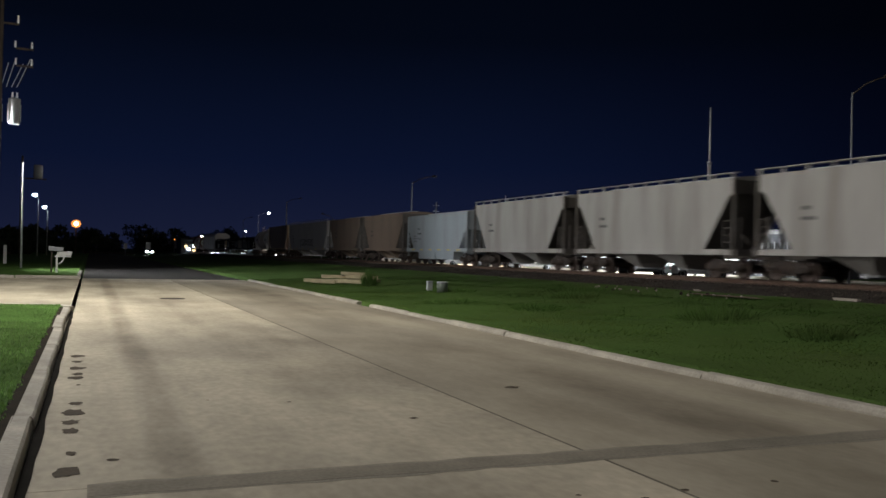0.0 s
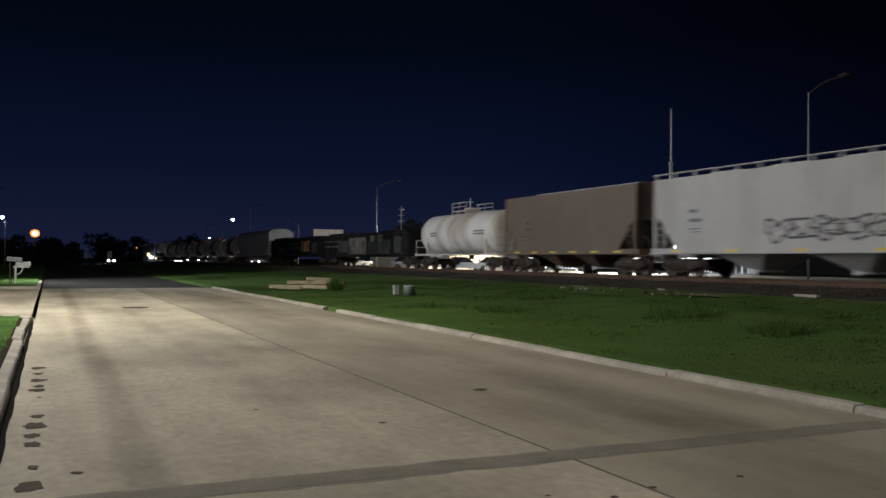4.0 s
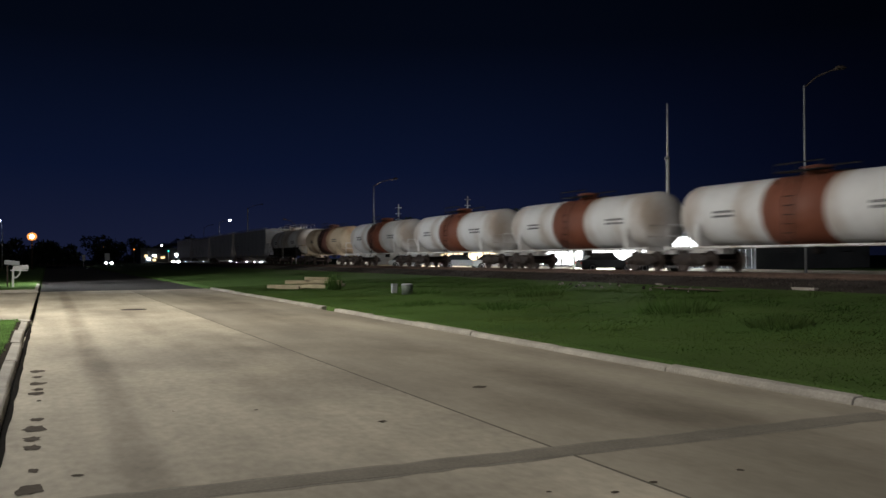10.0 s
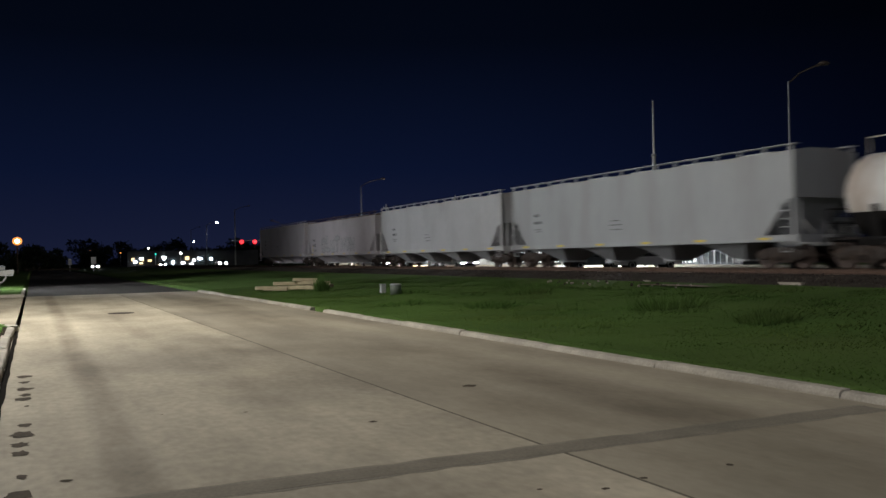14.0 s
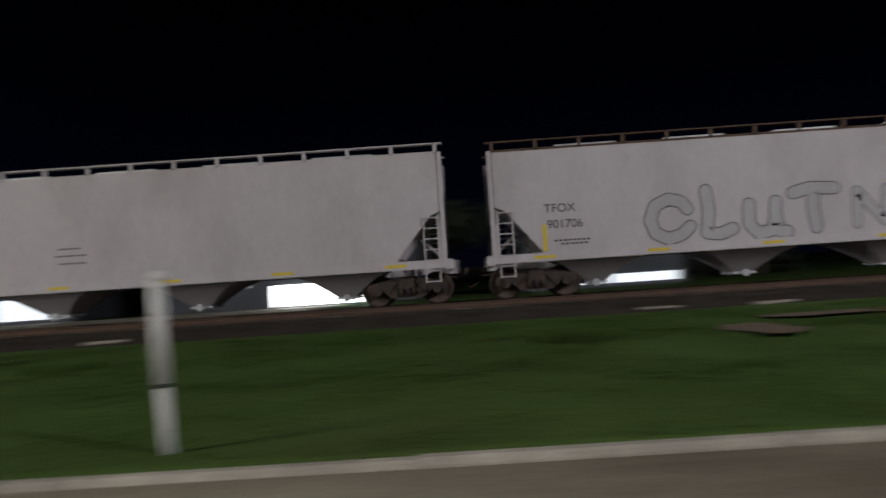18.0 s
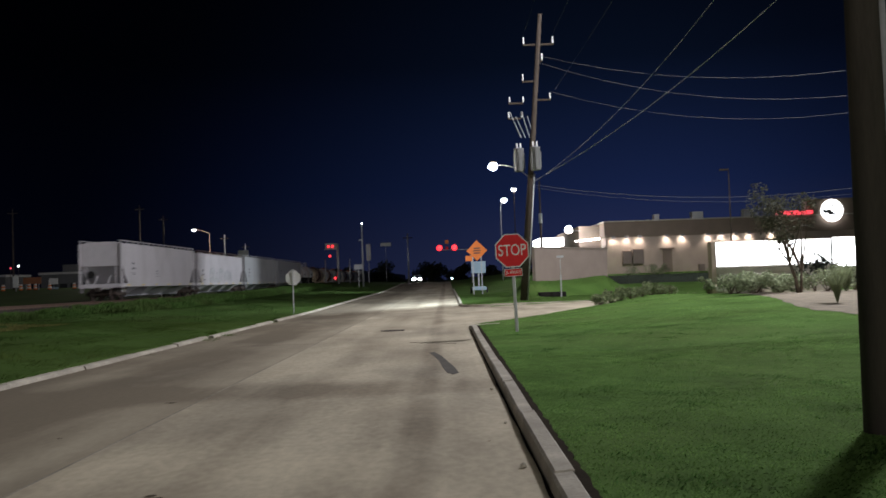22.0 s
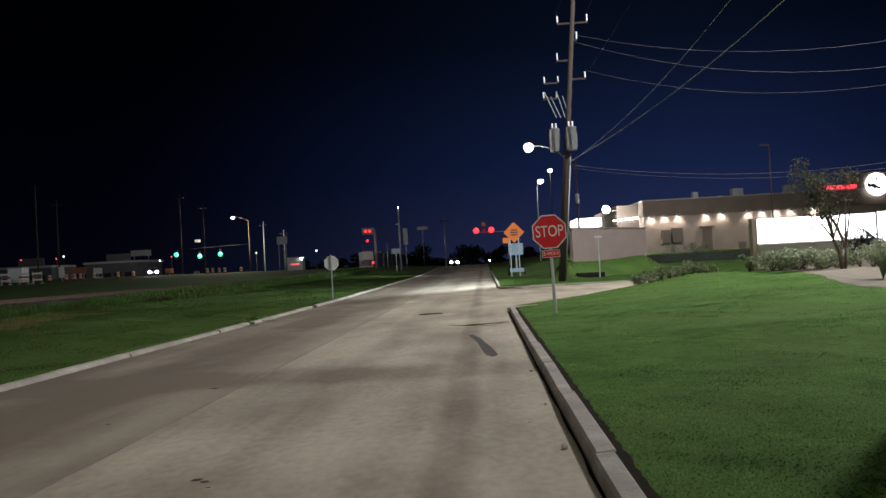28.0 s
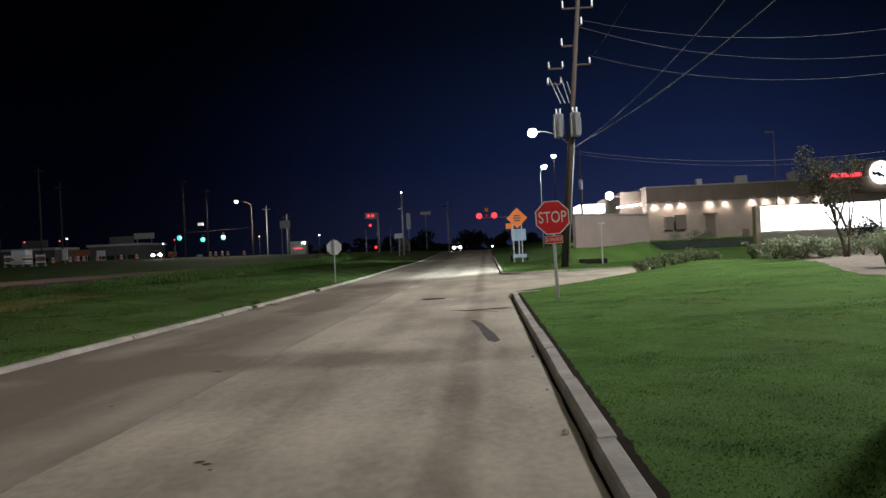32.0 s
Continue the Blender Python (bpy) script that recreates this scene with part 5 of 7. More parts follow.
blades("dry_grass", "yellowed dry grass patches beside the ballast", 70000, (15, 21.6), (-36, -8.5), 0.10, STRAW, 41, dry_patches, 1.0, 0.014, 0.6, True)
blades("verge_grass", "rough uneven green grass between kerb and tracks", 60000, (10.5, 19), (-38, -8), 0.024, WEED, 42, lambda x, y: np.sin(y * 0.4 + x * 0.3) + np.sin(x * 0.9) > -0.8, 1.2, 0.014, 0.6, True)
DIRT = material("bare_soil", (0.15, 0.11, 0.075), 0.95, var=0.35, scale=2, fine=20, bump=0.4)


# darker blades than the lawn's: the unlit bank put into colour
blades("bank_grass", "dull green grass on the bank by the enclosure wall", 60000, (-20, -0.55), (-72, -50), 0.02, ROUGH, 52, on_west, 2.4, 0.02, 0.5, True)
blades("lawn_tufts", "darker coarse tufts in the mown lawn", 60000, (-9, -0.6), (-26, -3.5), 0.022, TUFT, 51, lambda x, y: on_west(x, y) & (np.sin(x * 2.3 + 1.7 * np.sin(y * 1.9)) * np.sin(y * 3.1 + 1.3 * np.sin(x * 1.4)) + 0.7 * np.sin(x * 7.1 + y * 2.2) * np.sin(y * 6.3 - x * 1.8) > 0.62), 1.6, 0.007, 0.4, True)
def tuft(x, y, r, h, seed, n=420, mat=WEED):
    """A clump of taller grass."""
    rr = np.random.RandomState(seed)
    a, d = rr.uniform(0, 6.283, n), r * np.sqrt(rr.rand(n))
    px, py = x + d * np.cos(a), y + d * np.sin(a)
    z = ground_z(px, py)
    hh = h * rr.uniform(0.4, 1.1, n) * (1 - 0.5 * (d / r) ** 2)
    b = rr.uniform(0, 6.283, n)
    w = 0.014
    V = np.empty((n, 3, 3))
    V[:, 0] = np.stack([px - np.sin(b) * w, py + np.cos(b) * w, z - 0.01], -1)
    V[:, 1] = np.stack([px + np.sin(b) * w, py - np.cos(b) * w, z - 0.01], -1)
    V[:, 2] = np.stack([px + np.cos(a) * d * 0.2 + 0.12 * np.cos(b), py + np.sin(a) * d * 0.2 + 0.12 * np.sin(b), z + hh], -1)
    ob = part("grass_tuft", array_mesh("grass_tuft", V.reshape(-1, 3), np.arange(3 * n).reshape(n, 3), mat), None)
    tagged(ob, "tall uncut grass tuft on the verge", "grass", kind="stuff")


for i, (x, y, r, h) in enumerate([(14.4, 17.4, 1.0, 0.42), (13.2, 12.9, 0.6, 0.25), (15.5, 26, 0.8, 0.3), (12.0, 38.6, 0.35, 0.95), (16.5, -2, 0.9, 0.3), (19, -16, 1.6, 0.4), (18.5, -20, 1.5, 0.45), (18.8, -25, 1.4, 0.4), (17, -22, 1.2, 0.35), (17.5, 8, 0.8, 0.3), (11.6, 21.5, 0.7, 0.22), (18, 30, 1.2, 0.3), (13, 31, 0.9, 0.25), (10.5, 25, 0.9, 0.2), (19.3, 2.5, 1.0, 0.35), (15, -9, 0.8, 0.3), (12.3, -110, 2.4, 0.9)]):
    tuft(x, y, r, h, i, mat=STRAW if -26 < y < -8 else ROUGH)
for i, (x, y, q, h) in enumerate([(7.62, -21.3, 0.34, 0.16), (7.62, -26.6, 0.45, 0.22), (7.68, -28.7, 0.5, 0.24), (7.5, -29.8, 0.4, 0.14)]):
    tuft(x, y, q, h, 70 + i, n=420, mat=WEED)
for i, (x, y, rx, ry) in enumerate([(19.0, -7.9, 0.7, 2.0), (16.6, -5.4, 1.5, 0.7), (20.3, 24, 0.5, 2.2), (20.0, -12, 0.5, 1.5)]):
    bm = nb()
    rr = random.Random(i)
    bm.faces.new([bm.verts.new((x + rx * math.cos(k * 0.524) * rr.uniform(0.7, 1.2), y + ry * math.sin(k * 0.524) * rr.uniform(0.7, 1.2), float(ground_z(x, y)) + 0.03)) for k in range(12)])
    tagged(part("bare_patch", bm, DIRT), "bare brown soil patch in grass", "soil", kind="stuff")


# ---- verge things ----
def gz(x, y):
    return float(ground_z(x, y))


# marker post close to the far kerb
mp = thing("marker_post", "white plastic utility marker post in grass", "post", (8.78, 3.0, gz(8.78, 3.0)))
part("base_tube", tube(nb(), (-0.01, -0.035, -0.1), (0, 0.0, 0.66), 0.066, n=14), WHITEP, mp)
part("upper_tube", tube(nb(), (0, 0, 0.64), (0, 0.01, 1.70), 0.072, n=14), WHITEP, mp)
part("cap", lathe(nb(), [(0.074, 1.68), (0.076, 1.74), (0.03, 1.78)], 14), WHITEP, mp)
part("joint_band", lathe(nb(), [(0.073, 0.64), (0.075, 0.645), (0.075, 0.675), (0.073, 0.68)], 14), GRAFFITI, mp, "dark joint line")

# fire hydrant
hy = thing("fire_hydrant", "orange-red fire hydrant standing in rough grass", "hydrant", (14.2, -19.6, gz(14.2, -19.6)))
part("barrel", lathe(nb(), [(0.17, 0), (0.17, 0.05), (0.11, 0.06), (0.11, 0.46), (0.15, 0.47), (0.15, 0.51), (0.12, 0.52), (0.11, 0.60), (0.06, 0.67), (0.03, 0.68), (0.03, 0.73)], 18), HYDRANT, hy)
for nm, d in (("hose_nozzle", (0, 1)), ("hose_nozzle", (0, -1)), ("pumper_nozzle", (-1, 0))):
    b = nb()
    tube(b, (0, 0, 0.36), (0.19 * d[0], 0.19 * d[1], 0.36), 0.055, n=12)
    tube(b, (0.17 * d[0], 0.17 * d[1], 0.36), (0.22 * d[0], 0.22 * d[1], 0.36), 0.07, n=8)
    part(nm, b, HYDRANT, hy)

# stack of old timbers, utility cans, rubble by the tracks
rl = random.Random(12)
for x, y, z, L, a in ((10.8, 42.5, 0.09, 1.9, -8), (11.3, 41.7, 0.09, 2.1, -18), (12.3, 42.0, 0.09, 2.3, -10), (12.1, 41.2, 0.09, 1.7, -25), (11.9, 42.3, 0.27, 2.4, -13), (12.6, 41.8, 0.27, 1.6, -22), (13.1, 41.2, 0.09, 0.9, 48), (12.2, 42.0, 0.44, 1.2, -6), (10.6, 41.6, 0.08, 1.2, -30)):
    b = bevelled(box(nb(), -L / 2, L / 2, -0.12, 0.12, -0.08, 0.08), 0.02)
    ob = tagged(part("timber_beam", b, LOG), "pale weathered timber beam in a low pile", "timber", "timber pile on the verge")
    ob.location = (x, y, gz(x, y) + z)
    ob.rotation_euler = (rl.uniform(-0.05, 0.05), rl.uniform(-0.04, 0.04), radians(a))
GREENBOX = material("green_grey_plastic", (0.10, 0.12, 0.10), 0.6, var=0.2)
can = thing("utility_can", "round green-grey utility can with pale lid", "utility box", (12.41, 30.58, gz(12.41, 30.58)))
part("drum", lathe(nb(), [(0.21, -0.02), (0.21, 0.36), (0.19, 0.37)], 20), GREENBOX, can)
part("lid", lathe(nb(), [(0.22, 0.355), (0.22, 0.39), (0.16, 0.415), (0.02, 0.42)], 20), GREYP, can)
ped = thing("cable_pedestal", "small pale cable pedestal in the grass", "utility box", (12.75, 32.8, gz(12.75, 32.8)))
part("housing", bevelled(box(nb(), -0.10, 0.10, -0.10, 0.10, -0.02, 0.34), 0.02), GALV, ped)
part("cover", bevelled(box(nb(), -0.11, 0.11, -0.11, 0.11, 0.32, 0.38), 0.015), GREYP, ped)
for i in range(26):
    x, y = rl.uniform(19.2, 20.8), rl.uniform(22, 33)
    bm = nb()
    bmesh.ops.create_icosphere(bm, subdivisions=1, radius=rl.uniform(0.03, 0.08))
    for v in bm.verts:
        v.co *= rl.uniform(0.7, 1.2)
    ob = tagged(part("rubble_stone", bm, PALE_TIE if i % 3 else BALLAST), "broken pale rubble stone beside the ballast", "stone", "rubble by the tracks")
    ob.location = (x, y, gz(x, y) + 0.04)


# ---- poles, wires, lamps ----
DRUMP = material("drum_grey_paint", (0.17, 0.175, 0.18), 0.6, var=0.15, scale=3, fine=25)


def insulator(bm, x, y, z, h=0.32):
    lathe(bm, [(0.03, 0), (0.07, 0.02), (0.05, 0.06), (0.08, 0.10), (0.05, 0.14), (0.08, 0.18), (0.05, 0.23), (0.06, h)], 8, "z", (x, y, z))


def utility_pole(x, y, height, label, full=True, mat=POLEWOOD, r=0.17, top=(0, 0)):
    p = thing("utility_pole", label, "utility pole", (x, y, gz(x, y)))
    b = nb()
    tube(b, (0, 0, -0.3), (top[0], top[1], height), r, r * 0.62, n=12)
    part("pole", b, mat, p)
    if not full:
        return p
    def px(z):
        return top[0] * z / height
    for z, a, c in ((18.3, 1.08, -1.1), (17.1, 0.0, -0.38), (15.65, 0.98, 0.0), (14.3, 0.0, -1.14), (14.1, 1.86, 0.85), (13.0, 1.86, 0.9)):
        arm = box(nb(), px(z) + c, px(z) + a, -0.06, 0.06, z - 0.06, z + 0.06)
        am = part("crossarm", arm, POLEWOOD, p)
        for e in (a, c):
            if abs(e) > 0.2:
                ib = nb()
                insulator(ib, px(z) + e * 0.96, 0, z + 0.06, 0.5 if z > 15 else 0.42)
                part("insulator", ib, PORCELAIN, am, "white porcelain insulator")
    for dx, dy, s in ((0.86, -0.1, 1), (-0.26, 0.38, 1)):
        tf = lathe(nb(), [(0.33, 0), (0.36, 0.05), (0.36, 1.55), (0.38, 1.58), (0.38, 1.64), (0.15, 1.72)], 18, "z", (px(10) + dx, dy, 9.2))
        t_ = part("transformer", tf, DRUMP, p, "grey pole-mounted transformer drum")
        for q in range(8):
            a = q * 0.785
            fx, fy = px(10) + dx + 0.38 * math.cos(a), dy + 0.38 * math.sin(a)
            part("cooling_fin", box(nb(), fx - 0.03, fx + 0.03, fy - 0.03, fy + 0.03, 9.4, 10.5), DRUMP, t_)
        for o in (-0.12, 0.14):
            bu = nb()
            insulator(bu, px(10) + dx + o, dy, 10.85, 0.4)
            part("bushing", bu, PORCELAIN, t_)
    for k in range(4):
        fu = nb()
        tube(fu, (px(13) + 0.45 + 0.42 * k, 0.05, 13.15 + 0.35 * (k % 2)), (px(13) + 0.05 + 0.3 * k, 0.1, 11.6), 0.03, n=6)
        part("fuse_cutout", fu, GALV, p, "slanting fuse cutout and lead")
    part("conduit", path(nb(), [(-r - 0.06, 0.08, 0), (px(9) - r - 0.02, 0.08, 9)], 0.05, 8), GALV, p, "grey conduit riser")
    return p


up = utility_pole(-4.33, -53.0, 20.5, "tall wooden utility pole with transformers and crossarms", r=0.25, top=(-1.95, 0))
la = nb()
path(la, [(-0.8, 0, 8.7), (0.0, 0, 9.4), (0.9, -0.05, 9.68), (1.6, -0.1, 9.73)], 0.035, 8)
up.scale = (0.855, 0.855, 0.855)
part("lamp_arm", la, GALV, up)
part("lamp_head", bevelled(box(nb(), 1.55, 2.05, -0.2, 0.0, 9.90, 10.0), 0.04), POLEWOOD, up)
part("lamp_lens", lathe(nb(), [(0.05, 0.05), (0.2, 0.02), (0.31, -0.1), (0.33, -0.22), (0.28, -0.38), (0.17, -0.48), (0.05, -0.52)], 24, "z", (1.81, -0.1, 9.86)), LAMPW, up, "glowing street lamp lens")
near = utility_pole(-3.55, -7.85, 14, "dark creosoted utility pole standing in mown lawn", False, DARKWOOD, 0.165)
part("ground_wire_cover", path(nb(), [(-0.17, 0.06, 0), (-0.15, 0.06, 4.2)], 0.035, 8), GALV, near, "pale plastic cable cover")
np1 = utility_pole(-5.6, 62.0, 20.5, "tall wooden utility pole with crossarms", True, POLEWOOD)
# unseen lamp arm and lens, added on the hidden side for the train's light
part("lamp_arm", path(nb(), [(0, 0, 7.9), (-0.9, -0.1, 8.6), (-1.7, -0.2, 8.85)], 0.035, 8), GALV, np1)
part("lamp_lens", lathe(nb(), [(0.24, 0.06), (0.33, -0.05), (0.33, -0.18), (0.22, -0.33), (0.05, -0.38)], 24, "z", (-1.8, -0.2, 8.8)), LAMPW, np1, "glowing street lamp lens")
sl_ = thing("slim_post", "slim pale grey post on the corner grass", "post", (-4.1, 62.0, gz(-4.1, 62.0)))
part("post", tube(nb(), (0, 0, -0.1), (-0.05, 0, 6.7), 0.07, 0.05, n=8), GREYP, sl_)
part("cap", lathe(nb(), [(0.07, 6.7), (0.09, 6.75), (0.02, 6.8)], 8, "z", (-0.05, 0, 0)), GREYP, sl_)
np2 = utility_pole(-7.6, 112.7, 12, "slim wooden utility pole beside dark scrub", False, POLEWOOD, 0.2)
part("transformer", lathe(nb(), [(0.5, 9.4), (0.5, 11)], 14, "z", (1.7, -0.2, 0)), GREYP, np2)
part("transformer_arm", box(nb(), -0.2, 2.6, -0.3, -0.2, 9.3, 9.45), POLEWOOD, np2)
slim = utility_pole(-10.0, -93, 10.6, "slim utility pole behind the wall", False, POLEWOOD, 0.14)
part("transformer", lathe(nb(), [(0.02, 6.1), (0.2, 6.1), (0.2, 7.1), (0.02, 7.15)], 12, "z", (0.05, 0.3, 0)), GREYP, slim, "small grey transformer drum")


def wire(a, b, sag, r=0.012, label="thin overhead power cable"):
    a, b = Vector(a), Vector(b)
    pts = [a.lerp(b, k / 20) - Vector((0, 0, sag * 4 * (k / 20) * (1 - k / 20))) for k in range(21)]
    ob = part("overhead_wire", path(nb(), pts, r, 4), LIT_CABLE if "pale" in label else WIRE)
    tagged(ob, label, "cable")


for dx, z0, z1 in ((0.9, 16.4, 18.9), (-0.9, 16.4, 18.9), (-0.95, 13.0, 14.9)):
    wire((-5.8 + dx, -53, z0), (-5.3 + dx, 62, z1), 1.6, 0.006)
wire((-5.26, -53, 7.46), (-20, -30, 18.8), 1.4, 0.020, "thick communication cable, pale with lamplight")
wire((-5.26, -53, 7.37), (-20, -30, 26.3), 2.7, 0.013, "thick communication cable, pale with lamplight")
for x0, z0, z1, zz in ((-6.02, 15.1, 20.1, 4.6), (-5.68, 14.77, 18.95, 5.4), (-6.49, 12.9, 18.8, 5.2)):
    wire((x0, -53, z0), (-46, -44, z1), zz, 0.010)
wire((-5.08, -53, 7.24), (-52, -50, 14.5), 4.1, 0.013)
wire((-5.08, -53, 7.07), (-52, -50, 13.9), 4.1, 0.009)


def street_lamp(x, y, h, arm, label, lens=LAMPW, mat=GALV, lit=True, r=0.1, z0=None):
    """arm: reach of the bracket in x and y."""
    p = thing("street_lamp", label, "street lamp", (x, y, gz(x, y) if z0 is None else z0), group="street lamps")
    part("pole", tube(nb(), (0, 0, -0.2), (0, 0, h), r, r * 0.6, n=10), mat, p)
    ax, ay = arm
    L = math.hypot(ax, ay)
    # unlit lamps: bracket and head coloured dark, as the post fades into night
    if L > 0.3:
        part("bracket", path(nb(), [(0, 0, h - 0.1), (ax * 0.35, ay * 0.35, h + 0.45), (ax * 0.75, ay * 0.75, h + 0.75), (ax, ay, h + 0.8)], 0.045, 6), mat if lit else POLEWOOD, p)
    hd = lathe(nb(), [(0.3, 0), (0.34, 0.06), (0.2, 0.16), (0.05, 0.2)], 12, "z", (ax, ay, h + (0.8 if L > 0.3 else 0)))
    part("head", hd, mat if lit else POLEWOOD, p)
    if lit:
        part("lens", lathe(nb(), [(0.26, 0.02), (0.34, -0.08), (0.32, -0.2), (0.2, -0.34), (0.05, -0.4)], 20, "z", (ax, ay, h + (0.8 if L > 0.3 else 0))), lens, p, "glowing lamp lens")
    return p


street_lamp(-6.22, -99.8, 8.3, (-0.44, 0), "lit street lamp on a pale steel post", z0=1.55, r=0.07, mat=GREYP)
street_lamp(-10.24, -129.6, 13.1, (0.0, 0), "lit street lamp far along the road", mat=POLEWOOD)
tp = thing("light_mast", "tall thin dark light mast with small head", "pole", (-24.4, -75.0, gz(-24.4, -75.0)))
part("mast", tube(nb(), (0, 0, -0.2), (0, 0, 10.2 - gz(-24.4, -75.0)), 0.07, 0.05, n=8), POLEWOOD, tp)
part("head", bevelled(box(nb(), 0.0, 0.8, -0.12, 0.12, 10.2 - gz(-24.4, -75.0), 10.35 - gz(-24.4, -75.0)), 0.03), POLEWOOD, tp)
street_lamp(38.1, 35.4, 10.6, (1.4, -1.2), "unlit cobra-head street lamp beyond the tracks", lit=False, r=0.08, mat=GREYP)
street_lamp(36.8, 101.5, 10.2, (2.6, -0.8), "unlit cobra-head street lamp beyond the tracks", lit=False, r=0.10, mat=GREYP)
street_lamp(38.5, 145, 7, (-2.0, 0), "unlit street lamp beyond the tracks", lit=False, mat=GREYP)
street_lamp(38.8, 185.5, 12, (3, 0), "unlit cobra-head street lamp beyond the tracks", lit=False, r=0.16)
street_lamp(36.5, 206, 9.6, (2.4, 0), "lit street lamp beyond the tracks")
street_lamp(40, 250, 10, (2.4, 0), "unlit street lamp beyond the tracks", lit=False, mat=GREYP)
street_lamp(-7.2, 140, 8.3, (-0.5, 0), "cool white lot lamp on a post", LAMPC)
street_lamp(-7.0, 165, 7.5, (-0.5, 0), "cool white lot lamp on a post", LAMPC)
street_lamp(50.0, -183.4, 11.0, (3.0, 1), "lit street lamp at the far junction", mat=POLEWOOD)
sod = thing("sodium_lamp", "warm orange sodium lamp on a wooden post", "street lamp", (-2.2, 150, gz(-2.2, 150)))
part("post", tube(nb(), (0, 0, -0.2), (0, 0, 5.2), 0.12, n=8), POLEWOOD, sod)
# globe's width and dim orange stand for the glare round the bulb
part("globe", lathe(nb(), [(0.05, 4.5), (0.58, 4.72), (0.72, 5.15), (0.58, 5.58), (0.1, 5.76)], 20), SODIUM, sod, "orange globe drawn as wide as the lamp's glare")
part("bulb", lathe(nb(), [(0.03, -0.86), (0.26, -0.82), (0.34, -0.7), (0.3, -0.5)], 16, "y", (0, 0, 5.12)), SODCORE, sod, "hot white core of the lamp")
for x, y, h, r in ((47.2, 58.3, 14.0, 0.2),):
    p = thing("monopole", "slender pale steel monopole beyond the tracks", "pole", (x, y, gz(x, y)))
    part("lower_tube", tube(nb(), (0, 0, 0), (0, 0, 9.5), 0.175, 0.16, n=10), WHITEP, p)
    part("upper_tube", tube(nb(), (0, 0, 9.4), (0, 0, h), 0.09, 0.07, n=10), WHITEP, p)
    part("flange", lathe(nb(), [(0.05, 9.3), (0.21, 9.3), (0.21, 9.5), (0.05, 9.5)], 12), GALV, p)
for x, y, h in ((40.4, 102.3, 8.0), (48.4, 98.8, 9.0), (66, 62, 8.7), (58, 120, 8.6)):
    p = thing("distribution_pole", "thin distribution pole with short crossarms", "utility pole", (x, y, gz(x, y)))
    part("pole", tube(nb(), (0, 0, 0), (0, 0, h), 0.11, 0.08, n=8), GREYP, p)
    for k in range(3):
        part("crossarm", box(nb(), -0.42, 0.42, -0.05, 0.05, h - 0.5 - 0.75 * k, h - 0.42 - 0.75 * k), GREYP, p)
for x, y, h in ((49.5, -194, 11.2), (44, -190, 9), (7.16, -160, 9.3), (75, -150, 14), (84, -160, 18), (60, -170, 16), (95, -165, 12), (56, -172, 14)):
    p = thing("distant_pole", "bare dark utility pole in the distance", "pole", (x, y, gz(x, y)))
    part("pole", tube(nb(), (0, 0, 0), (0, 0, h), 0.16, 0.11, n=8), GALV if x < 50 else POLEWOOD, p)
    part("crossarm", box(nb(), -0.9, 0.9, -0.08, 0.08, h - 0.9, h - 0.75), POLEWOOD, p)


# ---- signs ----
def octagon(r):
    return [(r * math.cos(math.pi / 8 + k * math.pi / 4), r * math.sin(math.pi / 8 + k * math.pi / 4)) for k in range(8)]


def words(text, size, mat, parent, at, rot=(90, 0, 180), label=""):
    cu = bpy.data.curves.new("lettering", "FONT")
    cu.body, cu.size, cu.align_x, cu.align_y, cu.extrude = text, size, "CENTER", "CENTER", 0.002
    cu.materials.append(mat)
    ob = new("lettering", cu)
    ob.parent, ob.location, ob.rotation_euler = parent, at, [radians(a) for a in rot]
    return tagged(ob, label)


# stop sign: its face looks north, towards the camera's second view
st = thing("stop_sign", "red octagonal stop sign on a leaning steel post", "stop sign", (-1.575, -23.8, gz(-1.575, -23.8) - 0.02))
st.rotation_euler = (0, radians(1.6), 0)
ps = nb()
box(ps, -0.03, 0.03, -0.03, -0.02, -0.3, 2.6)
for s in (-1, 1):
    prism(ps, [(s * 0.03, -0.02), (s * 0.045, -0.02), (s * 0.03, 0.012), (s * 0.015, 0.012)], "z", -0.3, 2.6)
part("post", ps, GALV, st)
part("border", prism(nb(), octagon(0.495), "y", 0.010, 0.016), SHEETW, st, "white reflective border", at=(0, 0, 2.24))
part("face", prism(nb(), octagon(0.465), "y", 0.016, 0.019), REDP, st, "red reflective face", at=(0, 0, 2.24))
words("STOP", 0.39, SHEETW, st, (0, 0.021, 2.24), label="white word STOP").scale = (0.82, 1.12, 1)
pl = part("plaque", bevelled(box(nb(), -0.23, 0.23, 0.012, 0.018, 1.55, 1.73), 0.002), REDP, st, "small red plaque")
words("3-WAY", 0.14, SHEETW, pl, (0, 0.02, 1.64), label="white word 3-WAY")
part("plaque_border", prism(nb(), [(-0.245, 1.535), (0.245, 1.535), (0.245, 1.745), (-0.245, 1.745)], "y", 0.008, 0.012), WHITEP, st)
# reporting mark and number on the side of the scrawled hopper
words("TFOX", 0.34, GRAFFITI, lettered, (-1.567, 7.45, 2.48), (90, 0, -90), "dark painted letters TFOX")
words("901706", 0.34, GRAFFITI, lettered, (-1.567, 7.33, 2.03), (90, 0, -90), "dark painted number 901706")
# second stop sign, seen from behind
s2 = thing("octagonal_sign", "pale back of an octagonal road sign", "road sign", (8.33, -45.5, gz(8.33, -45.5)))
part("post", box(nb(), -0.03, 0.03, -0.02, 0.02, -0.2, 2.32), GALV, s2)
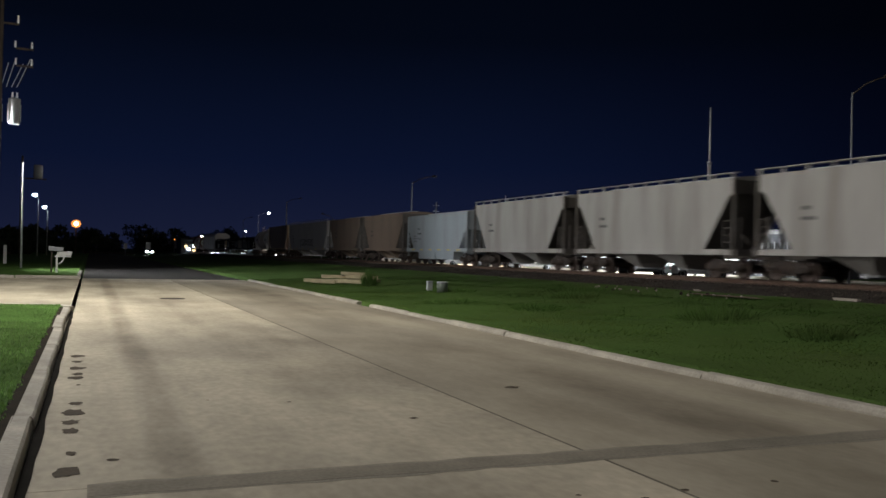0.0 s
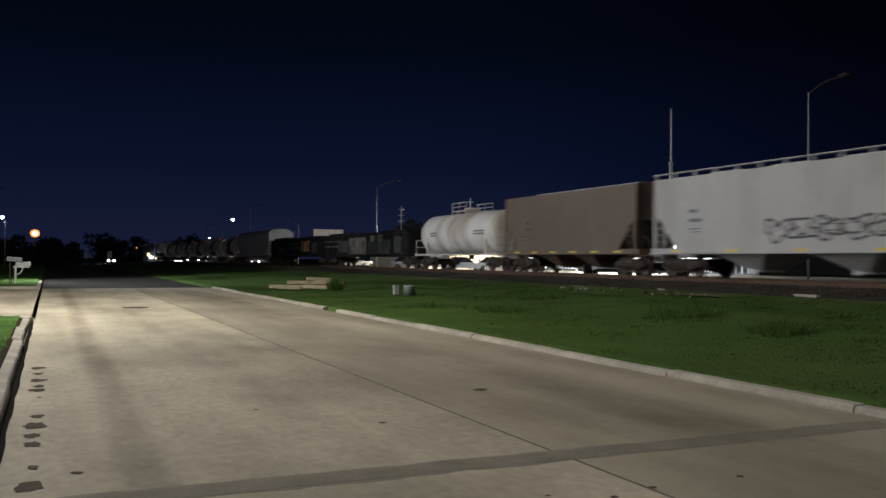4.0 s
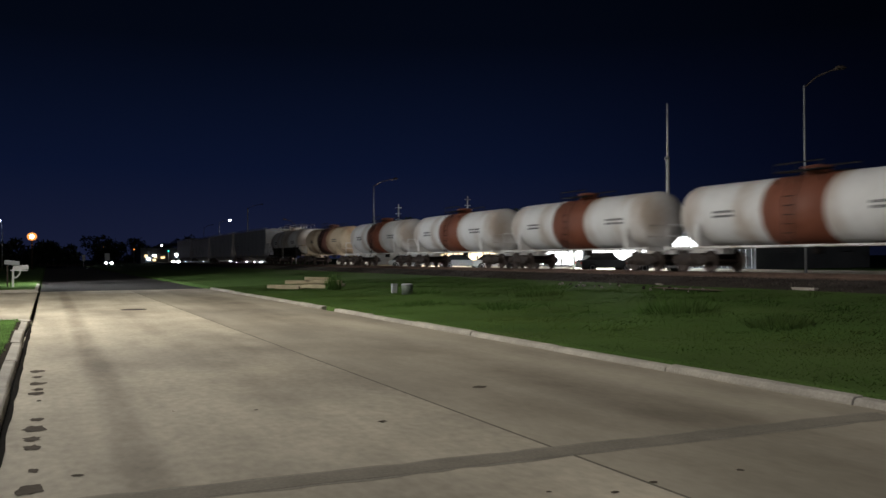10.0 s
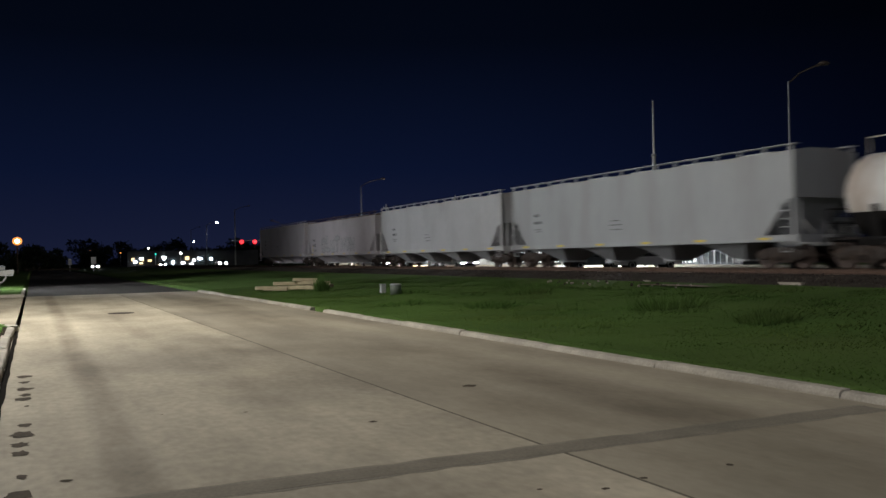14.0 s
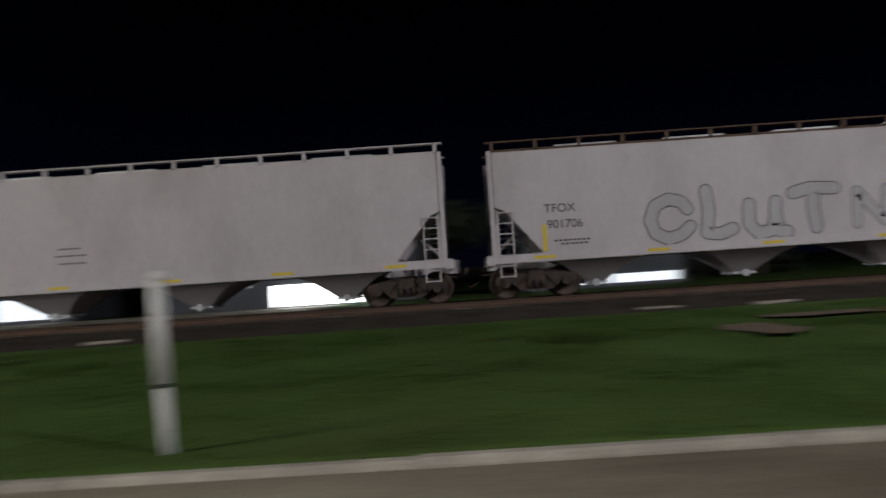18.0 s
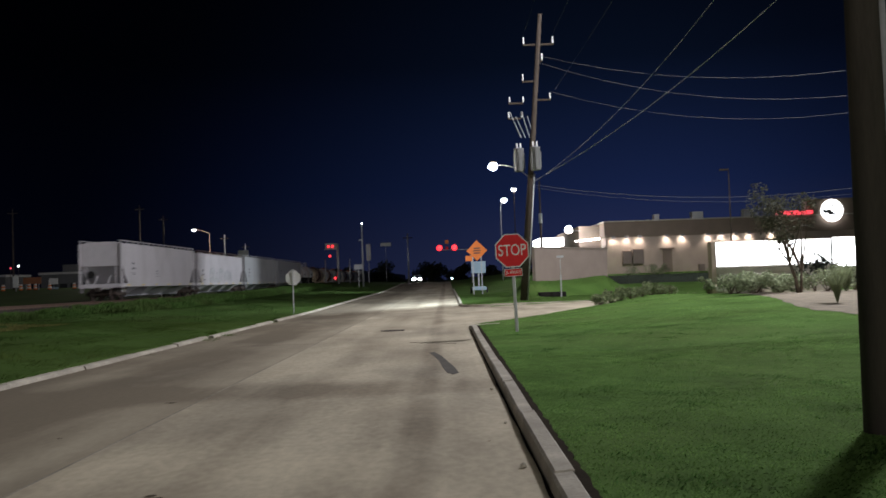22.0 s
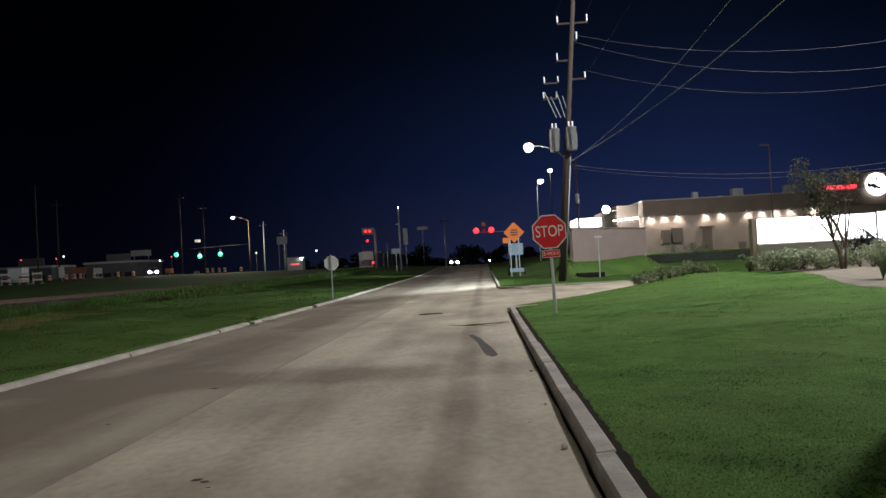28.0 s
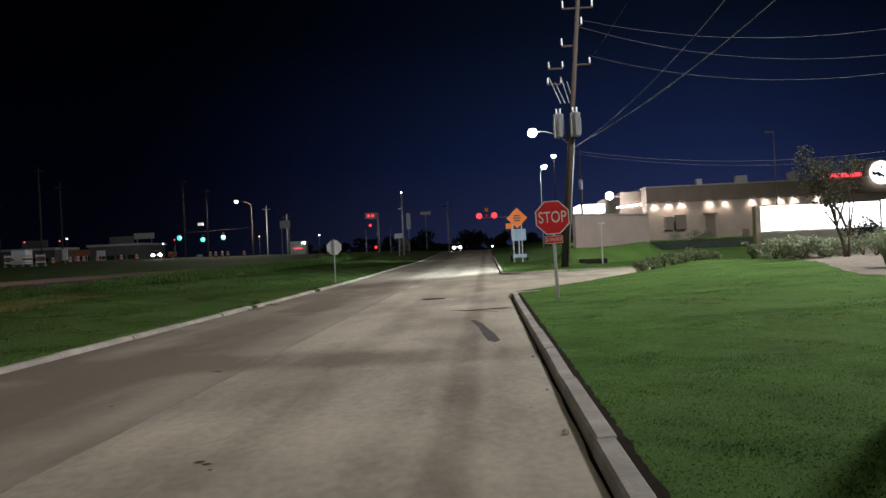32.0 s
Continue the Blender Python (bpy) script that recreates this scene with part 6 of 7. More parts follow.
part("plate", prism(nb(), octagon(0.41), "y", -0.03, -0.022), WHITEP, s2, at=(0, 0, 1.87))
# orange roadwork sign
og = thing("roadwork_sign", "orange diamond roadwork sign on twin posts", "road sign", (-2.3, -72, gz(-2.3, -72)))
zo = 3.92 - gz(-2.3, -72)
part("diamond", prism(nb(), [(-0.86, 0), (0, 0.86), (0.86, 0), (0, -0.86)], "y", 0.03, 0.045), ORANGE, og, at=(0, 0, zo))
part("side_plate", box(nb(), 0.35, 0.95, 0.0, 0.02, zo - 0.85, zo - 0.4), ORANGE, og)
mk = nb()
for k, w in ((0.2, 0.5), (0.0, 0.62), (-0.2, 0.5)):
    box(mk, -w / 2, w / 2, 0.046, 0.05, zo + k - 0.05, zo + k + 0.05)
part("legend", mk, GRAFFITI, og, "dark unreadable bars")
for x in (-0.35, 0.35):
    part("post", box(nb(), x - 0.04, x + 0.04, -0.03, 0.03, -0.2, zo), GALV, og)
bb = thing("message_board", "pale blue roadside message board on a trailer", "message board", (-2.5, -75, gz(-2.5, -75)))
part("panel", bevelled(box(nb(), -0.62, 0.62, -0.1, 0.1, 1.75, 2.75), 0.03), BLUEP, bb)
part("mast", box(nb(), -0.06, 0.06, -0.06, 0.06, 0.3, 1.8), GALV, bb)
part("trailer", bevelled(box(nb(), -0.6, 0.6, -0.9, 0.9, 0.3, 0.6), 0.04), BLUEP, bb)
for x in (-0.68, 0.68):
    part("wheel", lathe(nb(), [(0.05, x - 0.08), (0.28, x - 0.08), (0.28, x + 0.08), (0.05, x + 0.08)], 14, "x", (0, 0, 0.28)), TYRE, bb)


def signal_head(parent, x, z, lens, y=0.12, face=1):
    hd = nb()
    box(hd, x - 0.18, x + 0.18, -0.1, 0.1, z - 0.55, z + 0.55)
    h_ = part("signal_head", hd, BLACK, parent)
    part("lit_lens", lathe(nb(), [(0.02, face * 0.20), (0.16, face * 0.17), (0.17, face * 0.10), (0.02, face * 0.10)], 14, "y", (x, 0, z + (0.35 if lens is REDL else -0.35))), lens, h_, "glowing signal lens")
    part("backplate", box(nb(), x - 0.35, x + 0.35, -0.03, -0.01, z - 0.72, z + 0.72), BLACK, h_)


# flashing red crossing signals over the road
cr_ = thing("crossing_signal", "railway crossing cantilever with flashing red lamps", "crossing signal", (-3.62, -130, gz(-3.62, -130)))
part("post", tube(nb(), (0, 0, 0), (0, 0, 6.25 - gz(-3.62, -130)), 0.16, n=10), GALV, cr_)
part("arm", tube(nb(), (0, 0, 6.05 - gz(-3.62, -130)), (5.0, 0, 6.05 - gz(-3.62, -130)), 0.06, n=8), GALV, cr_)
for x in (2.55, 4.8):
    z = 6.36 - gz(-3.62, -130)
    tg = part("target", lathe(nb(), [(0.05, 0.0), (0.30, 0.0), (0.30, 0.03), (0.05, 0.03)], 18, "y", (x, 0.02, z)), BLACK, cr_)
    part("red_lamp", lathe(nb(), [(0.04, 0.06), (0.42, 0.07), (0.45, 0.1), (0.38, 0.22), (0.03, 0.32)], 18, "y", (x, 0.02, z)), REDL, tg, "glowing red flasher")
part("upper_plate", box(nb(), 3.4, 3.95, 0, 0.03, 6.95 - gz(-3.62, -130), 7.55 - gz(-3.62, -130)), ORANGE, cr_)
part("lower_plate", box(nb(), 3.45, 3.85, 0, 0.03, 6.1 - gz(-3.62, -130), 6.55 - gz(-3.62, -130)), REDP, cr_)


def sign_board(x, y, z, w, h, mat, label, posts=1, glow_mat=None, zb=None, face="y"):
    """A flat board on posts; z is its middle height above the world's zero."""
    g = gz(x, y)
    s = thing("sign_board", label, "sign", (x, y, g), group="roadside signs")
    part("panel", bevelled(box(nb(), -w / 2, w / 2, -0.06, 0.06, z - g - h / 2, z - g + h / 2), 0.015), mat, s)
    for k in range(posts):
        px_ = 0 if posts == 1 else (-0.35 + 0.7 * k) * w
        part("post", box(nb(), px_ - 0.06, px_ + 0.06, -0.14, -0.07, -0.2, z - g + h / 2 * 0.6), GALV, s)
    return s


sign_board(66.4, -133.4, 3.5, 0.85, 1.7, WHITEP, "tall white temporary sign")
sign_board(69.2, -144.6, 3.8, 3.0, 1.1, DULLO, "wide dim orange-brown roadwork sign", 2)
sign_board(57.2, -155.1, 3.0, 1.6, 0.9, DULLO, "small dim orange-brown roadwork sign on post", 1)
sign_board(66.3, -146, 3.6, 1.5, 1.0, WHITEP, "white square route sign on post")
sign_board(66.4, -146.3, 2.2, 1.5, 0.8, BLUEP, "pale blue route sign")
sign_board(54.3, -161.4, 2.2, 1.1, 1.1, GALV, "small grey diamond sign seen from behind")
sign_board(89.4, -223, 8.7, 5.4, 1.5, GALV, "broad grey roadside sign on a post", 2)
sign_board(13.1, -127.4, 3.9, 1.3, 0.75, GALV, "small pale rectangular road sign")
sign_board(14.4, -159.4, 7.1, 0.8, 3.0, WHITEP, "tall pale street banner with red top", 1)
sign_board(18.0, -259, 12.7, 3.2, 1.0, GALV, "pale overhead road sign far off", 1)
sign_board(41.1, -175.5, 8.2, 2.1, 1.5, GALV, "grey road sign on a tall frame", 2)
sign_board(46.2, 153, 6.0, 5.6, 1.9, WHITEP, "broad pale billboard on a post", 1)
sign_board(7.0, 199.9, 2.0, 0.7, 1.3, GALV, "small pale road sign beside dark road")
sign_board(10.5, 179.7, 2.1, 0.9, 1.4, GALV, "small pale road sign beside dark road")
# signals at the southern junction
ms = thing("signal_mast", "traffic signal mast with three green lamps", "traffic light", (50.0, -183.6, gz(50.0, -183.6)))
part("post", tube(nb(), (0, 0, 0), (0, 0, 7.6), 0.16, n=8), POLEWOOD, ms)
part("arm", tube(nb(), (0, 0, 7.0 - 1.0), (17.5, 5.4, 5.2), 0.05, n=8), BLACK, ms)
for x, y, z in ((64.3, -179.0, 6.5), (60.0, -181.0, 6.0), (55.9, -182.0, 6.25)):
    g = thing("traffic_signal", "green traffic signal head on a mast arm", "traffic light", (x, y, 0), group="green signals")
    part("housing", box(nb(), -0.22, 0.22, -0.15, 0.1, z - 0.35, z + 1.1), BLACK, g)
    part("green_lens", lathe(nb(), [(0.05, 0.1), (0.5, 0.14), (0.42, 0.3), (0.05, 0.42)], 14, "y", (0, 0, z)), GREENL, g, "glowing green lens")
part("arm_plate", box(nb(), 9.6, 10.8, 3.0, 3.1, 6.8, 7.4), WHITEP, ms)
rs = thing("crossing_mast", "railway crossing mast with red lamps", "crossing signal", (18.73, -149, gz(18.73, -149)))
part("post", tube(nb(), (0, 0, 0), (0, 0, 6.8), 0.2, n=10), GALV, rs)
part("board", box(nb(), 0.1, 2.2, -0.1, 0.1, 5.9, 7.0), GREYP, rs)
for x, z in ((0.9, 6.45), (1.6, 6.45), (1.35, 4.8), (0.55, 1.0)):
    part("red_lamp", lathe(nb(), [(0.03, 0.1), (0.24, 0.12), (0.2, 0.24), (0.03, 0.3)], 12, "y", (x, 0, z)), REDL, rs, "glowing red lamp")
for x in (-2.0, 2.2):
    part("side_post", tube(nb(), (x, 0, 0), (x, 0, 4.2), 0.1, n=8), GALV, rs)
p7 = thing("lamp_mast", "slim grey mast with small white beacon", "pole", (12.65, -129.5, gz(12.65, -129.5)))
part("mast", tube(nb(), (0, 0, 0), (0, 0, 9.4), 0.16, 0.12, n=10), GALV, p7)
part("beacon", lathe(nb(), [(0.06, 9.35), (0.13, 9.4), (0.11, 9.5), (0.03, 9.54)], 12), LAMPC, p7, "small white beacon")
part("bracket", box(nb(), 0, 0.5, -0.05, 0.05, 6.9, 7.1), GALV, p7)
# three red signals on the northern mast arm
nm = thing("signal_mast", "traffic signal mast with three red lamps", "traffic light", (41.5, 165, gz(41.5, 165)))
part("post", tube(nb(), (0, 0, 0), (0, 0, 5.2), 0.14, n=8), GALV, nm)
part("arm", tube(nb(), (0, 0, 5.0), (-7.5, 1.2, 5.0), 0.08, n=8), GALV, nm)
for x in (-5.7, -3.2, -0.8):
    part("red_lens", lathe(nb(), [(0.05, -0.1), (0.42, -0.14), (0.35, -0.3), (0.05, -0.4)], 14, "y", (x, 0.5, 4.75)), REDL, nm, "glowing red lens")
    part("housing", box(nb(), x - 0.22, x + 0.22, 0.4, 0.7, 3.7, 5.1), BLACK, nm)


# ---- building, walls and sign south-west ----
wl_ = thing("block_enclosure", "tan rendered block enclosure wall on grass bank", "wall", (0, 0, 0))
b = nb()
prism(b, [(-5.75, -61.1), (-12.29, -69.0), (-12.48, -68.85), (-5.94, -60.95)], "z", 0.2, 3.6)
part("front_wall", b, ENCLOSE, wl_)
b = nb()
prism(b, [(-12.27, -69.02), (-12.47, -68.87), (-12.75, -75.0), (-12.55, -75.0)], "z", 0.2, 3.6)
part("side_wall", b, ENCLOSE, wl_)
b = nb()
prism(b, [(-5.66, -61.1), (-12.29, -69.1), (-12.55, -68.82), (-5.92, -60.85)], "z", 3.6, 3.68)
part("coping", b, ENCLOSE, wl_)
bl = thing("store_building", "long low tan commercial building with lit wall lamps", "building", (0, 0, 0))
b = nb()
box(b, -62, -17.0, -118, -93.6, 0.8, 5.5)
part("wall", b, TANWALL, bl)
b = nb()
box(b, -62, -16.9, -118.1, -93.45, 5.5, 7.15)
part("parapet", b, BRICK, bl, "brown parapet band")
b = nb()
box(b, -62.1, -16.8, -118.2, -93.35, 7.15, 7.28)
part("cap", b, STONE, bl)
b = nb()
box(b, -17.0, -14.6, -116, -96.5, 0.8, 7.0)
part("side_wing", b, BRICK, bl)
b = nb()
box(b, -46, -39.1, -94.2, -93.2, 7.28, 8.9)
part("sign_tower", b, BRICK, bl)
for k in range(7):
    part("eave_lamp", box(nb(), -16.85 + 0.42 * k, -16.7 + 0.42 * k, -96.48, -96.38, 5.50 - 0.03 * k, 5.62 - 0.03 * k), LAMPW, bl, "small glowing eave lamp")
dr = part("service_door", box(nb(), -24.05, -23.05, -93.6, -93.52, 1.45, 4.05), BRICK, bl, "plain service door")
part("door_head", box(nb(), -24.3, -22.8, -93.6, -93.3, 4.06, 4.2), BRICK, bl)
for x0, x1, z1 in ((-19.6, -18.7, 4.0), (-20.9, -19.75, 4.15), (-27.4, -26.8, 2.35)):
    part("meter_cabinet", bevelled(box(nb(), x0, x1, -93.6, -93.0, 1.5 if z1 < 3 else 2.6, z1), 0.03), ENCLOSE, bl, "wall-mounted service cabinet")
for x in (-17.75, -19.18, -20.6, -23.5, -25.15, -27.93, -29.4, -30.9, -32.35, -34.8):
    sc = part("wall_lamp", prism(nb(), [(-93.42, 5.66), (-93.2, 5.58), (-93.14, 5.36), (-93.17, 5.36), (-93.22, 5.50), (-93.42, 5.52)], "x", x - 0.2, x + 0.2), GREYP, bl)
    part("wall_lamp_lens", box(nb(), x - 0.08, x + 0.08, -93.42, -93.26, 5.455, 5.49), LAMPW, sc, "glowing wall lamp lens")
    lamp("wall_lamp_light", (x, -93.30, 5.42), 100, (1, 0.88, 0.75), 0.05, aim=(x, -93.52, 4.6), cone=112)
for x0, x1, z1 in ((-22.95, -22.4, 7.9), (-27.7, -26.5, 8.05), (-33.2, -32.1, 8.15), (-39.0, -38.7, 9.0)):
    un = part("roof_unit", bevelled(box(nb(), x0, x1, -94.9, -93.9, 7.25, z1), 0.04), GALV, bl, "pale rooftop air unit")
part("red_sign", bevelled(box(nb(), -39.3, -35.35, -93.45, -93.2, 7.32, 7.72), 0.03), SIGNR, bl, "glowing red strip sign")
part("round_sign", lathe(nb(), [(0.02, -93.18), (1.15, -93.18), (1.2, -93.12), (1.15, -93.02), (0.02, -93.02)], 32, "y", (-41.26, 0, 7.6)), SIGNW, bl, "glowing white round sign")
lg = nb()
prism(lg, [(-41.62, 7.22), (-41.42, 7.02), (-41.22, 7.2), (-40.95, 7.12), (-40.72, 7.36), (-40.46, 7.28), (-40.2, 7.5), (-40.3, 7.84), (-40.6, 7.62), (-40.9, 7.76), (-41.2, 7.5)], "y", -93.015, -92.985)
part("round_sign_emblem", lg, GREYP, bl, "ragged grey emblem shape")
part("round_sign_emblem", prism(nb(), [(-41.35, 7.95), (-41.22, 7.9), (-41.12, 8.3), (-41.3, 8.36)], "y", -93.015, -92.985), GREYP, bl, "small grey emblem shape")
fc = thing("canopy", "brightly lit white filling-station canopy behind a wall", "canopy", (0, 0, 0))
part("deck", bevelled(box(nb(), -16.0, -11.4, -116, -109, 5.35, 6.4), 0.15), SIGNW, fc, "glowing white fascia")
for x in (-15.5, -12):
    part("column", box(nb(), x - 0.15, x + 0.15, -112.2, -111.8, 0.5, 5.4), WHITEP, fc)
fl = thing("flood_lamp", "bright white floodlight on a bracket", "floodlight", (-13.27, -95.5, 6.1))
part("bracket", path(nb(), [(-1.4, -1.05, 0.4), (-0.6, -0.6, 0.4), (0, 0, 0.4)], 0.05, 6), GALV, fl)
part("lens", lathe(nb(), [(0.05, 0.2), (0.3, 0.22), (0.42, 0.36), (0.3, 0.5), (0.05, 0.54)], 18, "y", (0, 0, 0.5)), LAMPW, fl, "glowing flood lens")

# monument sign with a stone base
mo = thing("monument_sign", "bright white illuminated sign on pale stone base", "sign", (0, 0, 0))
PALESTONE = material("limestone", (0.62, 0.585, 0.52), 0.9, var=0.15, scale=1.5, fine=20, bump=0.3, island=0.12)
stone_me = [mesh_of("stone", bevelled(box(nb(), -w / 2, w / 2, -0.02, 0.1, 0, 0.196), 0.006), PALESTONE) for w in (0.5, 0.72, 0.38)]
part("core", box(nb(), -17.2, -11.9, -39.75, -39.35, 0.1, 1.66), STONE, mo)
rs_ = random.Random(2)
for row in range(7):
    x = -17.15 + rs_.uniform(0, 0.3)
    while x < -12.2:
        k = rs_.randrange(3)
        w = (0.5, 0.72, 0.38)[k]
        part("stone", stone_me[k], None, mo, at=(x + w / 2, -39.33 + rs_.uniform(-0.01, 0.012), 0.26 + row * 0.2))
        x += w + 0.005
part("cap", bevelled(box(nb(), -17.25, -11.85, -39.85, -39.2, 1.66, 1.73), 0.02), STONE, mo)
part("cabinet", box(nb(), -17.2, -11.9, -39.7, -39.42, 1.73, 2.90), DARKWALL, mo)
part("screen", box(nb(), -17.12, -11.95, -39.42, -39.39, 1.77, 2.87), SIGNW, mo, "glowing white display face")
part("side_screen", box(nb(), -19.7, -17.22, -39.42, -39.39, 1.6, 2.92), SIGNW, mo, "glowing white display face")
part("end_pier", bevelled(box(nb(), -11.9, -11.68, -39.8, -39.3, 0.1, 2.9), 0.02), TANWALL, mo, "tan end pier")


# ---- shrubs and trees ----
def leaf_cloud(name, centres, n, size, mat, seed, parent=None, spread=1.0):
    r = np.random.RandomState(seed)
    c = np.array([q[:3] for q in centres])
    rad = np.array([q[3] for q in centres])
    w = rad ** 2
    i = r.choice(len(c), n, p=w / w.sum())
    d = r.normal(size=(n, 3))
    d /= np.linalg.norm(d, axis=1)[:, None]
    p = c[i] + d * (rad[i] * r.uniform(0.45, 1.05, n))[:, None] * np.array([1, 1, 0.8])
    u = r.normal(size=(n, 3))
    u /= np.linalg.norm(u, axis=1)[:, None]
    v = np.cross(u, r.normal(size=(n, 3)))
    v /= np.linalg.norm(v, axis=1)[:, None]
    s = (size * r.uniform(0.6, 1.3, n))[:, None]
    V = np.stack([p - u * s, p + v * s * 0.45, p + u * s, p - v * s * 0.45], 1)
    return part(name, array_mesh(name, V.reshape(-1, 3), np.arange(4 * n).reshape(n, 4), mat), None, parent)


# paler copy of the shrub leaf: the light falling on it put into colour
LIT_LEAF = material("lit_shrub_leaf", (0.25, 0.29, 0.175), 0.6, var=0.4, scale=1, fine=6, bump=0, island=0.35)
leafy(LIT_LEAF, 0.4)


def shrub(x, y, r, h, seed, mat=LEAF, n=700):
    s = thing("shrub", "low leafy shrub in a mulch bed", "shrub", (x, y, gz(x, y)), group="shrubs by the sign")
    rr = random.Random(seed)
    cs = [(rr.uniform(-r, r) * 0.7, rr.uniform(-r, r) * 0.7, rr.uniform(0.3, 0.8) * h, r * rr.uniform(0.4, 0.65)) for _ in range(6)]
    leaf_cloud("foliage", cs, n, 0.05 + 0.03 * r, mat, seed, s)
    b = nb()
    for q in cs:
        tube(b, (0, 0, -0.05), (q[0], q[1], q[2]), 0.025, 0.008, n=5)
    part("branchwork", b, BARK, s)


for i, (x, y, r, h) in enumerate([(-12.0, -37.8, 0.7, 0.8), (-12.9, -37.3, 0.75, 0.75), (-13.5, -38.2, 0.6, 0.7), (-14.9, -37.6, 0.7, 0.8), (-15.7, -36.6, 0.8, 1.0), (-16.6, -36.9, 0.8, 1.1), (-17.4, -35.6, 0.8, 0.9), (-11.4, -39.0, 0.35, 0.9), (-12.5, -38.4, 0.7, 0.95), (-13.9, -37.4, 0.6, 0.7), (-14.5, -38.3, 0.7, 0.9), (-13.1, -38.6, 0.6, 1.0)]):
    shrub(x, y, r, h, i, mat=LIT_LEAF, n=900)
for i in range(9):
    x = -7.3 - 0.72 * i
    shrub(x, -40.6 - 0.85 * i + (0.2 if i % 2 else -0.2), 0.5, 0.42, 40 + i, n=420)
for i, x in enumerate((-18.6, -20.6, -21.4, -27)):
    shrub(x, -88.5, 0.9, 1.5, 60 + i, mat=LIT_LEAF, n=400)
# low clipped plants along the driveway edge, darker ones by the sign's end
for i in range(8):
    x = -6.2 - 0.62 * i
    shrub(x, float(drive_edge(x)[0]) + 0.75, 0.45, 0.42 + 0.1 * (i % 3), 90 + i, n=420)
DARKLEAF = material("dark_shrub_leaf", (0.03, 0.04, 0.028), 0.6, var=0.4, scale=1, fine=6, bump=0, island=0.35)
# near-black leaves here: backlit silhouettes before the sign put into colour
for i, (x, y, q, h) in enumerate(((-15.6, -37.6, 0.75, 1.75), (-16.3, -37.5, 0.8, 1.7), (-17.2, -37.3, 0.7, 1.3))):
    shrub(x, y, q, h, 110 + i, mat=DARKLEAF, n=500)


def clipped_hedge(x0, x1, y, z0, z1):
    """A long hedge cut square, with leaves standing out of its faces."""
    g = thing("hedge", "long dark clipped hedge below the building", "hedge")
    part("core", box(nb(), x0, x1, y - 0.55, y, z0, z1 - 0.06), DARKLEAF, g)
    r = np.random.RandomState(77)
    n = 9000
    px_ = r.uniform(x0, x1, n)
    top = r.rand(n) < 0.35
    py = np.where(top, y - 0.55 * r.rand(n), y + r.uniform(-0.02, 0.05, n))
    pz = np.where(top, z1 - 0.06 + r.uniform(-0.02, 0.07, n), r.uniform(z0, z1, n))
    P = np.stack([px_, py, pz], -1)
    u = r.normal(size=(n, 3))
    u /= np.linalg.norm(u, axis=1)[:, None]
    v = np.cross(u, r.normal(size=(n, 3)))
    v /= np.linalg.norm(v, axis=1)[:, None]
    q = (0.05 * r.uniform(0.6, 1.3, n))[:, None]
    V = np.stack([P - u * q, P + v * q * 0.5, P + u * q, P - v * q * 0.5], 1)
    part("foliage", array_mesh("foliage", V.reshape(-1, 3), np.arange(4 * n).reshape(n, 4), DARKLEAF), None, g)


clipped_hedge(-23.0, -12.9, -74.3, 0.3, 1.43)


def ornamental_grass(x, y, r, h, seed):
    """A fountain of long arching blades."""
    g = thing("ornamental_grass", "pale arching ornamental grass beside the sign", "grass", (x, y, gz(x, y)), group="ornamental grasses")
    rr = np.random.RandomState(seed)
    n = 260
    a, k = rr.uniform(0, 6.283, n), rr.uniform(0.35, 1.0, n)
    hh = h * rr.uniform(0.7, 1.15, n)
    V = []
    for t in (0, 0.4, 0.75, 1.0):
        d, z, w = r * k * t ** 1.6, hh * (1.9 * t - 0.95 * t * t), 0.014 * (1 - 0.85 * t)
        cx, cy = d * np.cos(a), d * np.sin(a)
        V += [np.stack([cx - w * np.sin(a), cy + w * np.cos(a), z - 0.03], -1), np.stack([cx + w * np.sin(a), cy - w * np.cos(a), z - 0.03], -1)]
    V = np.stack(V, 1).reshape(-1, 3)
    b = np.arange(n)[:, None, None] * 8
    F = (b + np.array([(0, 1, 3, 2), (2, 3, 5, 4), (4, 5, 7, 6)])[None]).reshape(-1, 4)
    part("blades", array_mesh("blades", V, F, LEAF), None, g)


for i, (x, y) in enumerate(((-15.9, -35.4), (-16.8, -34.9), (-17.6, -35.8))):
    ornamental_grass(x, y, 0.85, 1.0, 300 + i)
ornamental_grass(-11.5, -26.4, 0.6, 0.9, 310)
ornamental_grass(-12.4, -25.6, 0.55, 0.8, 311)
MULCH = material("mulch", (0.215, 0.185, 0.140), 0.95, var=0.5, scale=2, fine=22, bump=0.5)
bm = nb()
prev = None
for k in range(72):
    y = -39.2 + k * 0.29
    e = float(bed_edge(y)) + 0.06 * math.sin(3.1 * y)
    row = [bm.verts.new((x, y, gz(x, y) + 0.012)) for x in [e - (19.5 + e) * q / 12 for q in range(13)]]
    if prev:
        for q in range(12):
            bm.faces.new((prev[q], row[q], row[q + 1], prev[q + 1])).smooth = True
    prev = row
tagged(part("mulch_bed", bm, MULCH), "pale tan mulch bed round shrubs and tree", "mulch", kind="stuff")


